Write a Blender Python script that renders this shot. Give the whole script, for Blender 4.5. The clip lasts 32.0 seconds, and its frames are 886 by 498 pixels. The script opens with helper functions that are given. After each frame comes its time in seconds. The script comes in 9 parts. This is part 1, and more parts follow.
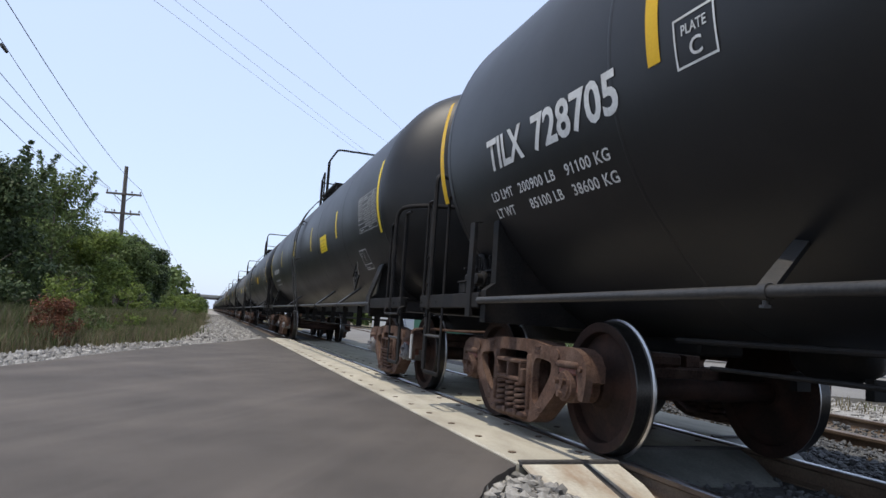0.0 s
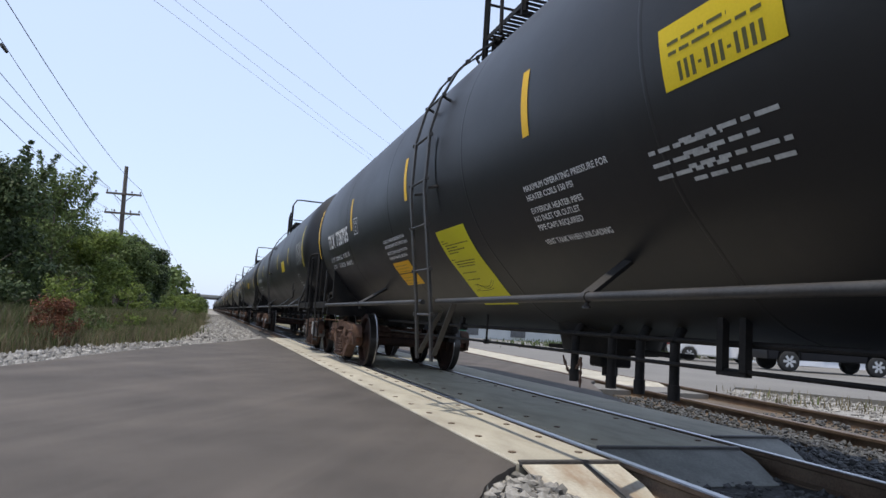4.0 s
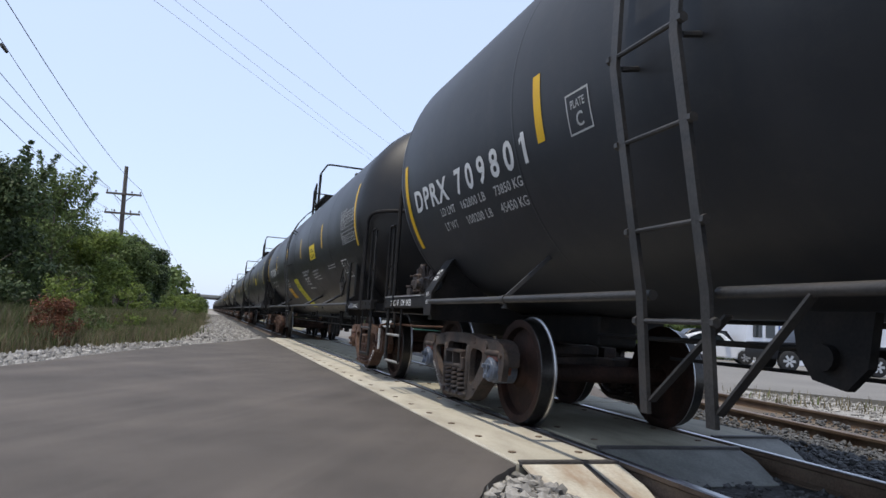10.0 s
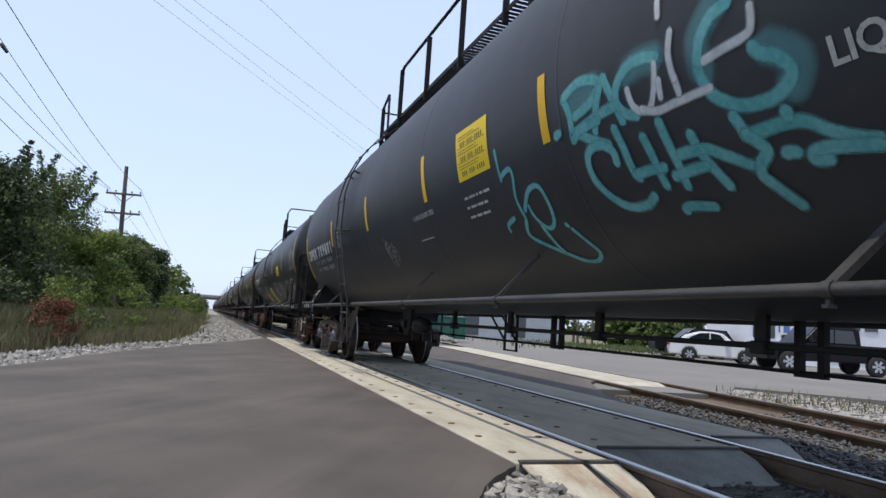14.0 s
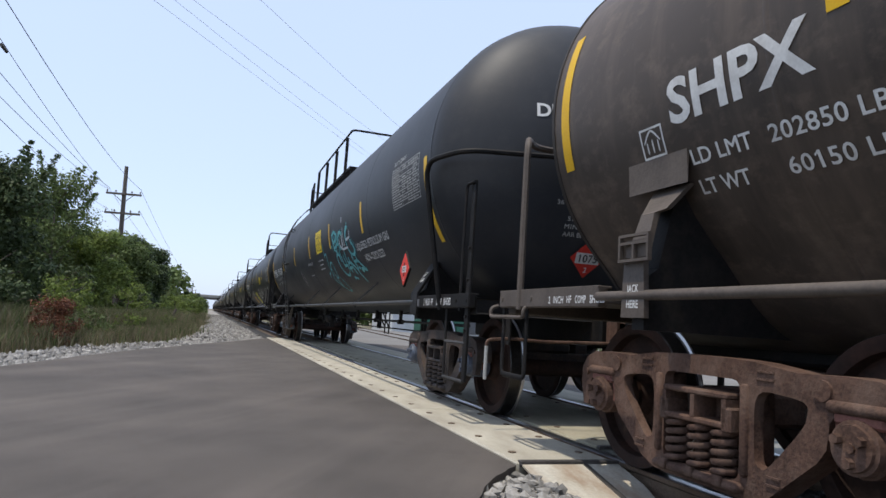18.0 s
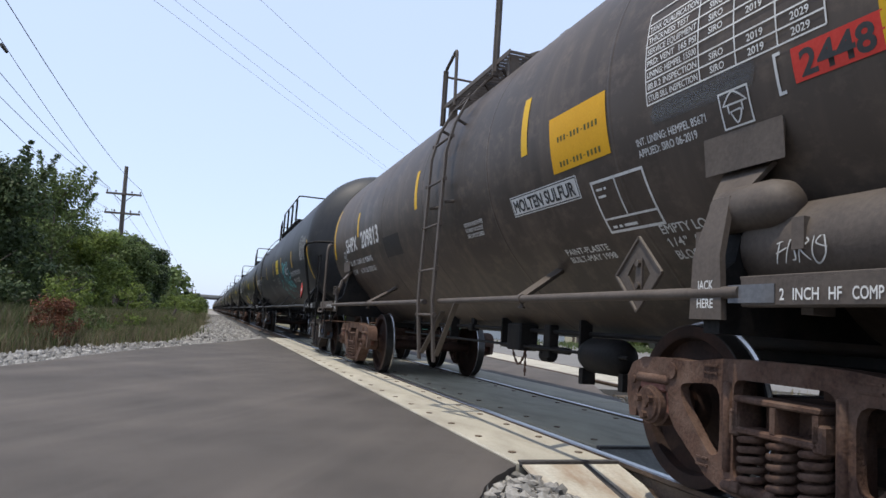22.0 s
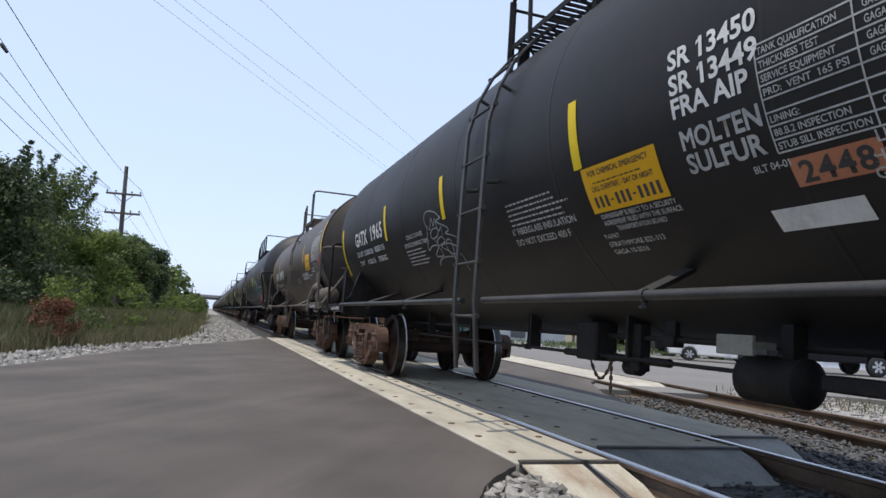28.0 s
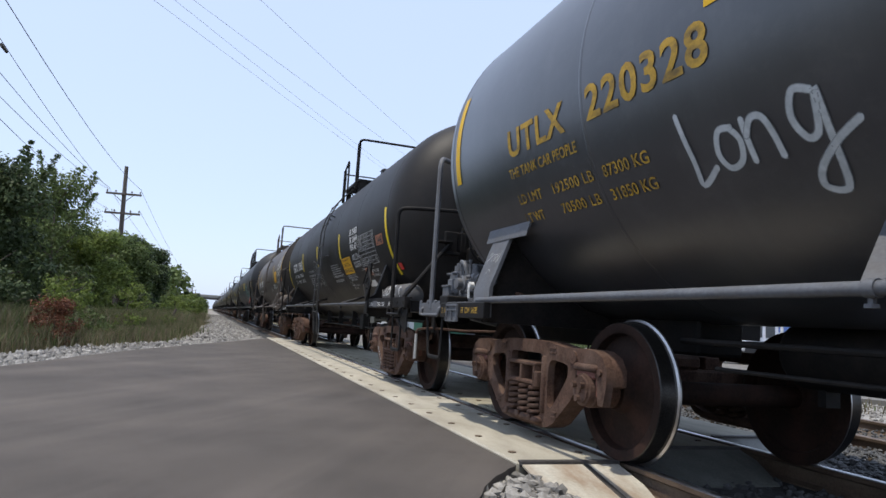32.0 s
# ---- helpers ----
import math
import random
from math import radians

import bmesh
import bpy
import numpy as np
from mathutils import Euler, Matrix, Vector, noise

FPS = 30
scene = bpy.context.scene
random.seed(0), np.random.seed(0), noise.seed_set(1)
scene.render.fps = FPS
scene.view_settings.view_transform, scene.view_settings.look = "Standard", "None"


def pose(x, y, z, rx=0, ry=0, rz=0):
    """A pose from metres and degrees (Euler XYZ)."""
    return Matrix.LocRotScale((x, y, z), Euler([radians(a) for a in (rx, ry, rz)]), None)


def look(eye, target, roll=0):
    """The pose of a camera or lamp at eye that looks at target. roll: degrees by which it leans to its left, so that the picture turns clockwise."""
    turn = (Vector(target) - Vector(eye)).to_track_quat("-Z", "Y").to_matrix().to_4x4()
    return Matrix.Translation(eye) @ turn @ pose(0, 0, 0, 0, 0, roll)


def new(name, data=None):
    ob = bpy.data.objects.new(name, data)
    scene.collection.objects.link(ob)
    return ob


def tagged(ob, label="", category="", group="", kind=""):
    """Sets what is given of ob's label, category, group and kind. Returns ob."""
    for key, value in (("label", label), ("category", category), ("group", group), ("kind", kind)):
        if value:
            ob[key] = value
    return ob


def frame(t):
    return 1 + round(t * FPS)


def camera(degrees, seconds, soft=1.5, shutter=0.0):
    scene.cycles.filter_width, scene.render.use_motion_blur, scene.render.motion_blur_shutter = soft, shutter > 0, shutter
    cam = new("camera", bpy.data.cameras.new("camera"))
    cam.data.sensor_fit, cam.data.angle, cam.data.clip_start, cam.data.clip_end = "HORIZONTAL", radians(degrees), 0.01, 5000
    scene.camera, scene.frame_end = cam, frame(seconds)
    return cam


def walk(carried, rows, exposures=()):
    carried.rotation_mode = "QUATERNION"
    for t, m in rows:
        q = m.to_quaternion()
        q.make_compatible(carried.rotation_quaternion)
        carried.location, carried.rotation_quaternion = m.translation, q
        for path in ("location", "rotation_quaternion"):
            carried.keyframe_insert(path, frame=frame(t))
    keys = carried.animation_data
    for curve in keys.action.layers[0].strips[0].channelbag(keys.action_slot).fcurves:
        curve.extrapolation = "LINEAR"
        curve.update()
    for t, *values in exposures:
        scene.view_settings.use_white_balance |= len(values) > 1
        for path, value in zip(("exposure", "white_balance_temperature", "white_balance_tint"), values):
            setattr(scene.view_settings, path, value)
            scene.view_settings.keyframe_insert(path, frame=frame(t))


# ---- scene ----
# Camera: stands still beside the crossing, a little above the rails.
cam = camera(67.04, 32.0, soft=1.5)
EYE = (0.0, 0.0, 0.822)
VIEW = look(EYE, (EYE[0] + 0.32074, EYE[1] + 0.94059, EYE[2] + 0.11141), 3.85)
walk(cam, [(0.0, VIEW), (32.0, VIEW)], [(0.0, 0.22, 6900, 10), (32.0, 0.22, 6900, 10)])

# ---- light ----
SUN_DIR = Vector((-0.30, -0.08, 0.95)).normalized()
world = bpy.data.worlds.new("world")
scene.world = world
world.use_nodes = True
wn = world.node_tree
sky = wn.nodes.new("ShaderNodeTexSky")
sky.sky_type = "NISHITA"
sky.sun_disc = False
sky.sun_elevation = math.asin(SUN_DIR.z)
sky.sun_rotation = math.atan2(SUN_DIR.x, SUN_DIR.y)
sky.air_density = 1.0
sky.dust_density = 1.2
sky.ozone_density = 1.0
bg = wn.nodes["Background"]
bg.inputs["Strength"].default_value = 0.165
haze = wn.nodes.new("ShaderNodeMix")
haze.data_type = "RGBA"
haze.inputs[0].default_value = 0.72
haze.inputs[7].default_value = (3.8, 4.78, 6.95, 1)
wn.links.new(sky.outputs[0], haze.inputs[6])
wn.links.new(haze.outputs[2], bg.inputs["Color"])
sun_data = bpy.data.lights.new("sun", "SUN")
sun_data.energy = 3.0
sun_data.angle = radians(0.6)
sun_data.color = (1.0, 0.955, 0.88)
sun = new("sun", sun_data)
sun.matrix_world = look((0, 0, 40), Vector((0, 0, 40)) - SUN_DIR)

# ---- materials ----


def surf(name, col, col2=None, rough=0.6, metal=0.0, scale=3.0, fine=40.0, bump=0.15, dist=0.01,
         rough2=None, stain=None, stain_amount=0.0, stain_scale=(1, 1, 1), stain_turn=0.0, spec=0.5, contrast=(0.35, 0.65), islands=0.0, per_object=0.0):
    """A procedural surface: two colours mixed by broad and fine noise, stains, relief."""
    m = bpy.data.materials.new(name)
    m.use_nodes = True
    nt = m.node_tree
    L = nt.links.new
    b = nt.nodes["Principled BSDF"]
    b.inputs["Metallic"].default_value = metal
    b.inputs["Specular IOR Level"].default_value = spec
    tc = nt.nodes.new("ShaderNodeTexCoord")
    n1 = nt.nodes.new("ShaderNodeTexNoise")
    n1.inputs["Scale"].default_value = scale
    n1.inputs["Detail"].default_value = 6
    n2 = nt.nodes.new("ShaderNodeTexNoise")
    n2.inputs["Scale"].default_value = fine
    n2.inputs["Detail"].default_value = 4
    L(tc.outputs["Object"], n1.inputs["Vector"])
    L(tc.outputs["Object"], n2.inputs["Vector"])
    mix = nt.nodes.new("ShaderNodeMix")
    mix.inputs[0].default_value = 0.5
    L(n1.outputs["Fac"], mix.inputs[2])
    L(n2.outputs["Fac"], mix.inputs[3])
    ramp = nt.nodes.new("ShaderNodeValToRGB")
    c2 = col2 or tuple(min(1, c * 1.35 + 0.005) for c in col)
    ramp.color_ramp.elements[0].position = contrast[0]
    ramp.color_ramp.elements[1].position = contrast[1]
    ramp.color_ramp.elements[0].color = (*col, 1)
    ramp.color_ramp.elements[1].color = (*c2, 1)
    L(mix.outputs[0], ramp.inputs[0])
    out = ramp.outputs[0]
    if stain:
        mp = nt.nodes.new("ShaderNodeMapping")
        mp.inputs["Scale"].default_value = stain_scale
        if stain_turn:
            tn = nt.nodes.new("ShaderNodeMapping")
            tn.inputs["Rotation"].default_value = (0, 0, stain_turn)
            L(tc.outputs["Object"], tn.inputs["Vector"])
            L(tn.outputs[0], mp.inputs["Vector"])
        else:
            L(tc.outputs["Object"], mp.inputs["Vector"])
        n3 = nt.nodes.new("ShaderNodeTexNoise")
        n3.inputs["Scale"].default_value = 1.0
        n3.inputs["Detail"].default_value = 5
        n3.inputs["Roughness"].default_value = 0.6
        L(mp.outputs[0], n3.inputs["Vector"])
        mr = nt.nodes.new("ShaderNodeMapRange")
        mr.inputs[1].default_value = 0.45
        mr.inputs[2].default_value = 0.75
        mr.inputs[4].default_value = stain_amount
        L(n3.outputs["Fac"], mr.inputs[0])
        mx = nt.nodes.new("ShaderNodeMix")
        mx.data_type = "RGBA"
        L(mr.outputs[0], mx.inputs[0])
        L(out, mx.inputs[6])
        mx.inputs[7].default_value = (*stain, 1)
        out = mx.outputs[2]
    if islands or per_object:
        if islands:
            g = nt.nodes.new("ShaderNodeNewGeometry")
            rnd = g.outputs["Random Per Island"]
        else:
            g = nt.nodes.new("ShaderNodeObjectInfo")
            rnd = g.outputs["Random"]
        k = islands or per_object
        mr2 = nt.nodes.new("ShaderNodeMapRange")
        mr2.inputs[3].default_value = 1 - k
        mr2.inputs[4].default_value = 1 + k
        L(rnd, mr2.inputs[0])
        hs = nt.nodes.new("ShaderNodeHueSaturation")
        L(mr2.outputs[0], hs.inputs["Value"])
        L(out, hs.inputs["Color"])
        out = hs.outputs[0]
    L(out, b.inputs["Base Color"])
    rr = nt.nodes.new("ShaderNodeMapRange")
    rr.inputs[3].default_value = rough
    rr.inputs[4].default_value = rough2 if rough2 is not None else min(1, rough + 0.12)
    L(mix.outputs[0], rr.inputs[0])
    L(rr.outputs[0], b.inputs["Roughness"])
    if bump:
        bp = nt.nodes.new("ShaderNodeBump")
        bp.inputs["Strength"].default_value = bump
        bp.inputs["Distance"].default_value = dist
        L(n2.outputs["Fac"], bp.inputs["Height"])
        L(bp.outputs[0], b.inputs["Normal"])
    return m


def glassy(name, col, rough=0.03):
    m = bpy.data.materials.new(name)
    m.use_nodes = True
    b = m.node_tree.nodes["Principled BSDF"]
    b.inputs["Base Color"].default_value = (*col, 1)
    b.inputs["Roughness"].default_value = rough
    b.inputs["Specular IOR Level"].default_value = 0.8
    return m


def tank_paint(name, col, col2, dust, dust_amount, rough, low_dust=0.1, spec=0.5, coat=0.0):
    """Tank paint: broad fading, run-off streaks down the shell, road dust thrown up on the belly."""
    m = bpy.data.materials.new(name)
    m.use_nodes = True
    nt = m.node_tree
    L = nt.links.new
    b = nt.nodes["Principled BSDF"]
    tc = nt.nodes.new("ShaderNodeTexCoord")

    def noise_at(sc, detail, rgh=0.55):
        mp = nt.nodes.new("ShaderNodeMapping")
        mp.inputs["Scale"].default_value = sc
        L(tc.outputs["Object"], mp.inputs["Vector"])
        n = nt.nodes.new("ShaderNodeTexNoise")
        n.inputs["Scale"].default_value = 1.0
        n.inputs["Detail"].default_value = detail
        n.inputs["Roughness"].default_value = rgh
        L(mp.outputs[0], n.inputs["Vector"])
        return n.outputs["Fac"]

    def rng(v, a, b_, c, d):
        r = nt.nodes.new("ShaderNodeMapRange")
        r.inputs[1].default_value, r.inputs[2].default_value = a, b_
        r.inputs[3].default_value, r.inputs[4].default_value = c, d
        L(v, r.inputs[0])
        return r.outputs[0]

    def blend(f, a, colour):
        mx = nt.nodes.new("ShaderNodeMix")
        mx.data_type = "RGBA"
        L(f, mx.inputs[0])
        L(a, mx.inputs[6])
        mx.inputs[7].default_value = (*colour, 1)
        return mx.outputs[2]

    b.inputs["Specular IOR Level"].default_value = spec
    b.inputs["Coat Weight"].default_value = coat
    b.inputs["Coat Roughness"].default_value = 0.3
    broad = noise_at((0.8, 0.5, 0.8), 5)
    streak = noise_at((1.2, 3.5, 0.5), 6, 0.62)
    speck = noise_at((60, 60, 60), 3)
    ramp = nt.nodes.new("ShaderNodeValToRGB")
    ramp.color_ramp.elements[0].position, ramp.color_ramp.elements[1].position = 0.35, 0.7
    ramp.color_ramp.elements[0].color, ramp.color_ramp.elements[1].color = (*col, 1), (*col2, 1)
    L(broad, ramp.inputs[0])
    out = blend(rng(streak, 0.5, 0.8, 0, dust_amount), ramp.outputs[0], dust)
    out = blend(rng(noise_at((7, 5, 7), 8, 0.72), 0.5, 0.78, 0, dust_amount * 1.3), out, dust)
    sep = nt.nodes.new("ShaderNodeSeparateXYZ")
    L(tc.outputs["Object"], sep.inputs[0])
    add = nt.nodes.new("ShaderNodeMath")
    add.operation = "MULTIPLY_ADD"
    L(broad, add.inputs[0])
    add.inputs[1].default_value = -0.8
    L(sep.outputs[2], add.inputs[2])
    out = blend(rng(add.outputs[0], -0.7, -1.7, 0, low_dust), out, dust)
    L(out, b.inputs["Base Color"])
    L(rng(broad, 0.3, 0.7, rough, rough + 0.12), b.inputs["Roughness"])
    bp = nt.nodes.new("ShaderNodeBump")
    bp.inputs["Strength"].default_value = 0.06
    bp.inputs["Distance"].default_value = 0.004
    L(speck, bp.inputs["Height"])
    b2 = nt.nodes.new("ShaderNodeBump")
    b2.inputs["Strength"].default_value = 0.25
    b2.inputs["Distance"].default_value = 0.02
    L(broad, b2.inputs["Height"])
    L(bp.outputs[0], b2.inputs["Normal"])
    L(b2.outputs[0], b.inputs["Normal"])
    return m


M_BLACK = tank_paint("black_tank_paint", (0.0095, 0.0095, 0.0102), (0.0165, 0.0161, 0.0166), (0.045, 0.036, 0.03), 0.13, 0.38, 0.0, 0.36)
M_BLUEBLACK = tank_paint("blue_black_tank_paint", (0.0235, 0.0252, 0.0288), (0.0375, 0.0398, 0.0445), (0.075, 0.067, 0.062), 0.2, 0.45, 0.0, 0.26)
M_GLOSSBLACK = tank_paint("glossy_blue_black_tank_paint", (0.0185, 0.0205, 0.0255), (0.032, 0.0345, 0.041), (0.085, 0.085, 0.09), 0.3, 0.36, 0.0, 0.72, 0.6)
M_BROWNBLACK = tank_paint("sooty_brown_tank_paint", (0.050, 0.0398, 0.033), (0.090, 0.0715, 0.0585), (0.21, 0.158, 0.12), 0.42, 0.42, 0.0, 0.24)
M_DEEPBLACK = tank_paint("deep_black_tank_paint", (0.0135, 0.0123, 0.0117), (0.024, 0.0217, 0.0204), (0.07, 0.053, 0.043), 0.12, 0.46, 0.0, 0.22)
M_SOOTHEAD = tank_paint("sooty_black_head_paint", (0.030, 0.0265, 0.024), (0.045, 0.040, 0.036), (0.07, 0.055, 0.045), 0.3, 0.5, 0.0, 0.15)
M_GREY = tank_paint("weathered_grey_tank_paint", (0.06, 0.06, 0.06), (0.10, 0.098, 0.095), (0.14, 0.11, 0.085), 0.45, 0.5)
M_FRAME = surf("black_frame_paint", (0.008, 0.008, 0.0085), (0.019, 0.0175, 0.0165), 0.55, scale=2, fine=50, stain=(0.045, 0.036, 0.03), stain_amount=0.4, stain_scale=(6, 6, 6), spec=0.15)
M_BROWNFRAME = surf("soot_brown_frame_paint", (0.055, 0.042, 0.034), (0.095, 0.075, 0.06), 0.6, scale=3, fine=50, stain=(0.13, 0.105, 0.085), stain_amount=0.5, stain_scale=(4, 4, 4))
M_ADAPTER = surf("red_brown_casting", (0.13, 0.05, 0.038), (0.22, 0.09, 0.065), 0.7, scale=5, fine=60, bump=0.3)
M_PIPE = surf("worn_grey_black_paint", (0.020, 0.0195, 0.020), (0.05, 0.048, 0.046), 0.45, scale=3, fine=60, stain=(0.08, 0.065, 0.053), stain_amount=0.4, stain_scale=(8, 3, 8), spec=0.4)
M_GREYPAINT = surf("grey_frame_paint", (0.078, 0.083, 0.094), (0.135, 0.142, 0.155), 0.5, scale=3, fine=50, stain=(0.09, 0.075, 0.06), stain_amount=0.5, stain_scale=(5, 5, 5))
M_RUST = surf("rusty_cast_steel", (0.052, 0.029, 0.021), (0.118, 0.066, 0.047), 0.75, metal=0.1, scale=5, fine=60, bump=0.5, dist=0.008, stain=(0.19, 0.13, 0.10), stain_amount=0.6, stain_scale=(7, 7, 7), spec=0.3, contrast=(0.38, 0.6))
M_CASTBLACK = surf("black_cast_steel", (0.026, 0.0225, 0.021), (0.07, 0.058, 0.052), 0.6, metal=0.1, scale=5, fine=60, bump=0.45, dist=0.008, stain=(0.13, 0.08, 0.06), stain_amount=0.55, stain_scale=(6, 6, 6), spec=0.3)
M_WHEEL = surf("brown_wheel_plate", (0.018, 0.0105, 0.0085), (0.036, 0.021, 0.016), 0.7, scale=4, fine=40, stain=(0.085, 0.036, 0.024), stain_amount=0.45, stain_scale=(5, 5, 5), spec=0.2)
M_TREAD = surf("polished_steel_tread", (0.4, 0.39, 0.39), (0.55, 0.54, 0.54), 0.25, metal=1.0, scale=6, fine=90, bump=0.05)
M_PATCH = tank_paint("fresh_black_patch_paint", (0.020, 0.016, 0.0135), (0.03, 0.0245, 0.021), (0.08, 0.063, 0.05), 0.3, 0.55, 0.05)
# the tread's dark tone stands for the shaded underside it reflects
M_DARKTREAD = surf("dark_reflection_tread", (0.030, 0.028, 0.027), (0.07, 0.065, 0.06), 0.25, metal=0.7, scale=6, fine=90, bump=0.05)
M_WORN = surf("worn_bare_steel", (0.26, 0.25, 0.24), (0.42, 0.41, 0.39), 0.45, metal=0.4, scale=8, fine=60, stain=(0.1, 0.08, 0.06), stain_amount=0.6, stain_scale=(3, 8, 3))
M_BEARING = surf("grey_bearing_cap", (0.12, 0.12, 0.13), (0.25, 0.25, 0.26), 0.5, metal=0.3, scale=8, fine=60)
M_BLUECAP = surf("blue_bearing_cap", (0.06, 0.078, 0.11), (0.13, 0.155, 0.20), 0.45, scale=8, fine=60, stain=(0.06, 0.05, 0.045), stain_amount=0.75, stain_scale=(12, 12, 12))
M_WHITE = surf("white_lettering", (0.62, 0.62, 0.60), (0.75, 0.75, 0.73), 0.6, scale=4, fine=60, bump=0.03, stain=(0.25, 0.23, 0.21), stain_amount=0.5, stain_scale=(8, 8, 8))
M_FADED = surf("faded_white_lettering", (0.30, 0.30, 0.29), (0.5, 0.5, 0.48), 0.7, scale=6, fine=60, bump=0.03)
M_GOLD = surf("yellow_lettering", (0.42, 0.25, 0.025), (0.56, 0.34, 0.05), 0.65, scale=4, fine=60, bump=0.03, stain=(0.05, 0.045, 0.035), stain_amount=0.95, stain_scale=(13, 5, 13))
M_YELLOW = surf("yellow_reflective_strip", (0.62, 0.36, 0.015), (0.72, 0.44, 0.02), 0.4, scale=4, fine=80, bump=0.03, spec=0.2)
M_LEMON = surf("bright_yellow_strip", (0.68, 0.49, 0.01), (0.76, 0.55, 0.02), 0.4, scale=4, fine=80, bump=0.03, spec=0.2)
M_LIME = surf("yellow_green_placard", (0.58, 0.53, 0.02), (0.64, 0.585, 0.03), 0.45, scale=3, fine=60, bump=0.03, spec=0.2)
M_ORANGE = surf("orange_yellow_placard", (0.66, 0.34, 0.01), (0.74, 0.4, 0.02), 0.45, scale=3, fine=60, bump=0.03, spec=0.2)
M_RED = surf("red_placard", (0.6, 0.04, 0.03), (0.68, 0.07, 0.05), 0.45, scale=3, fine=60, bump=0.03, spec=0.2)
M_SALMON = surf("faded_orange_placard", (0.38, 0.135, 0.065), (0.47, 0.19, 0.10), 0.5, scale=3, fine=60, bump=0.03)
M_INK = surf("dark_print", (0.03, 0.03, 0.03), (0.05, 0.05, 0.05), 0.6, bump=0)
M_INKGREEN = surf("olive_dark_print", (0.07, 0.065, 0.012), (0.11, 0.10, 0.018), 0.6, bump=0)
M_FAINTINK = surf("faded_dark_print", (0.16, 0.13, 0.03), (0.26, 0.21, 0.04), 0.6, bump=0)
M_GREYSPRAY = surf("grey_spray_paint", (0.2, 0.2, 0.2), (0.32, 0.32, 0.31), 0.6, scale=6, fine=30, bump=0.03)


def sprayed(name, col, col2, thin=0.0, thick=1.0):
    """Spray paint: dense along a stroke's middle, speckled and thinning out to its edge."""
    m = surf(name, col, col2, 0.55, scale=6, fine=30, bump=0.0, spec=0.3)
    nt = m.node_tree
    at = nt.nodes.new("ShaderNodeAttribute")
    at.attribute_name = "spray"
    n = nt.nodes.new("ShaderNodeTexNoise")
    n.inputs["Scale"].default_value = 22
    n.inputs["Detail"].default_value = 8
    n.inputs["Roughness"].default_value = 0.75
    add = nt.nodes.new("ShaderNodeMath")
    add.operation = "MULTIPLY_ADD"
    add.inputs[1].default_value = 0.5
    nt.links.new(n.outputs["Fac"], add.inputs[0])
    nt.links.new(at.outputs["Fac"], add.inputs[2])
    mr = nt.nodes.new("ShaderNodeMapRange")
    mr.interpolation_type = "SMOOTHSTEP"
    mr.inputs[1].default_value, mr.inputs[2].default_value = 0.22, 0.95
    mr.inputs[3].default_value, mr.inputs[4].default_value = thin, thick
    nt.links.new(add.outputs[0], mr.inputs[0])
    nt.links.new(mr.outputs[0], nt.nodes["Principled BSDF"].inputs["Alpha"])
    return m


M_TEAL = sprayed("teal_spray_paint", (0.055, 0.29, 0.30), (0.16, 0.44, 0.45), 0.0, 0.92)
M_SPRAYWHITE = sprayed("white_spray_paint", (0.42, 0.45, 0.46), (0.62, 0.65, 0.66), 0.0, 0.92)
M_TEALMIST = sprayed("thin_teal_mist", (0.09, 0.30, 0.33), (0.16, 0.40, 0.42), 0.0, 0.45)
M_GREYMIST = sprayed("thin_grey_paint", (0.10, 0.10, 0.105), (0.17, 0.17, 0.17), 0.0, 0.6)

M_ASPHALT = surf("dark_new_asphalt", (0.052, 0.0442, 0.0388), (0.094, 0.0798, 0.0700), 0.85, scale=0.9, fine=170, bump=0.9, dist=0.006, stain=(0.165, 0.140, 0.122), stain_amount=0.36, stain_scale=(0.11, 1.9, 1), stain_turn=-1.03, contrast=(0.40, 0.60))
M_OLDROAD = surf("old_grey_asphalt", (0.125, 0.118, 0.108), (0.185, 0.175, 0.16), 0.85, scale=0.4, fine=60, bump=0.3, dist=0.01)
M_STALE = surf("dirty_cream_paint", (0.17, 0.165, 0.13), (0.27, 0.26, 0.21), 0.6, scale=6, fine=60, stain=(0.07, 0.06, 0.05), stain_amount=0.7, stain_scale=(6, 6, 6))
M_CREAM = surf("pale_concrete_panel", (0.33, 0.305, 0.245), (0.50, 0.465, 0.38), 0.75, scale=1.2, fine=70, bump=0.25, dist=0.005, stain=(0.2, 0.17, 0.13), stain_amount=0.75, stain_scale=(3, 1.2, 3), per_object=0.06)
M_GREYPANEL = surf("grey_green_crossing_panel", (0.235, 0.212, 0.152), (0.36, 0.33, 0.245), 0.7, scale=1.2, fine=70, bump=0.25, dist=0.005, stain=(0.13, 0.115, 0.085), stain_amount=0.8, stain_scale=(2.5, 1.0, 3), per_object=0.06)
M_STEELLIP = surf("dark_steel_edge", (0.05, 0.048, 0.046), (0.11, 0.1, 0.095), 0.55, metal=0.5, scale=4, fine=60)
M_RAMP = surf("stained_steel_ramp", (0.42, 0.4, 0.34), (0.58, 0.55, 0.47), 0.6, metal=0.15, scale=2.5, fine=50, stain=(0.22, 0.11, 0.04), stain_amount=0.8, stain_scale=(4, 1.5, 3))
M_RAMPGREY = surf("grey_green_steel_ramp", (0.13, 0.132, 0.118), (0.225, 0.228, 0.205), 0.6, metal=0.1, scale=2.5, fine=50, stain=(0.07, 0.068, 0.06), stain_amount=0.75, stain_scale=(5, 2.5, 3))
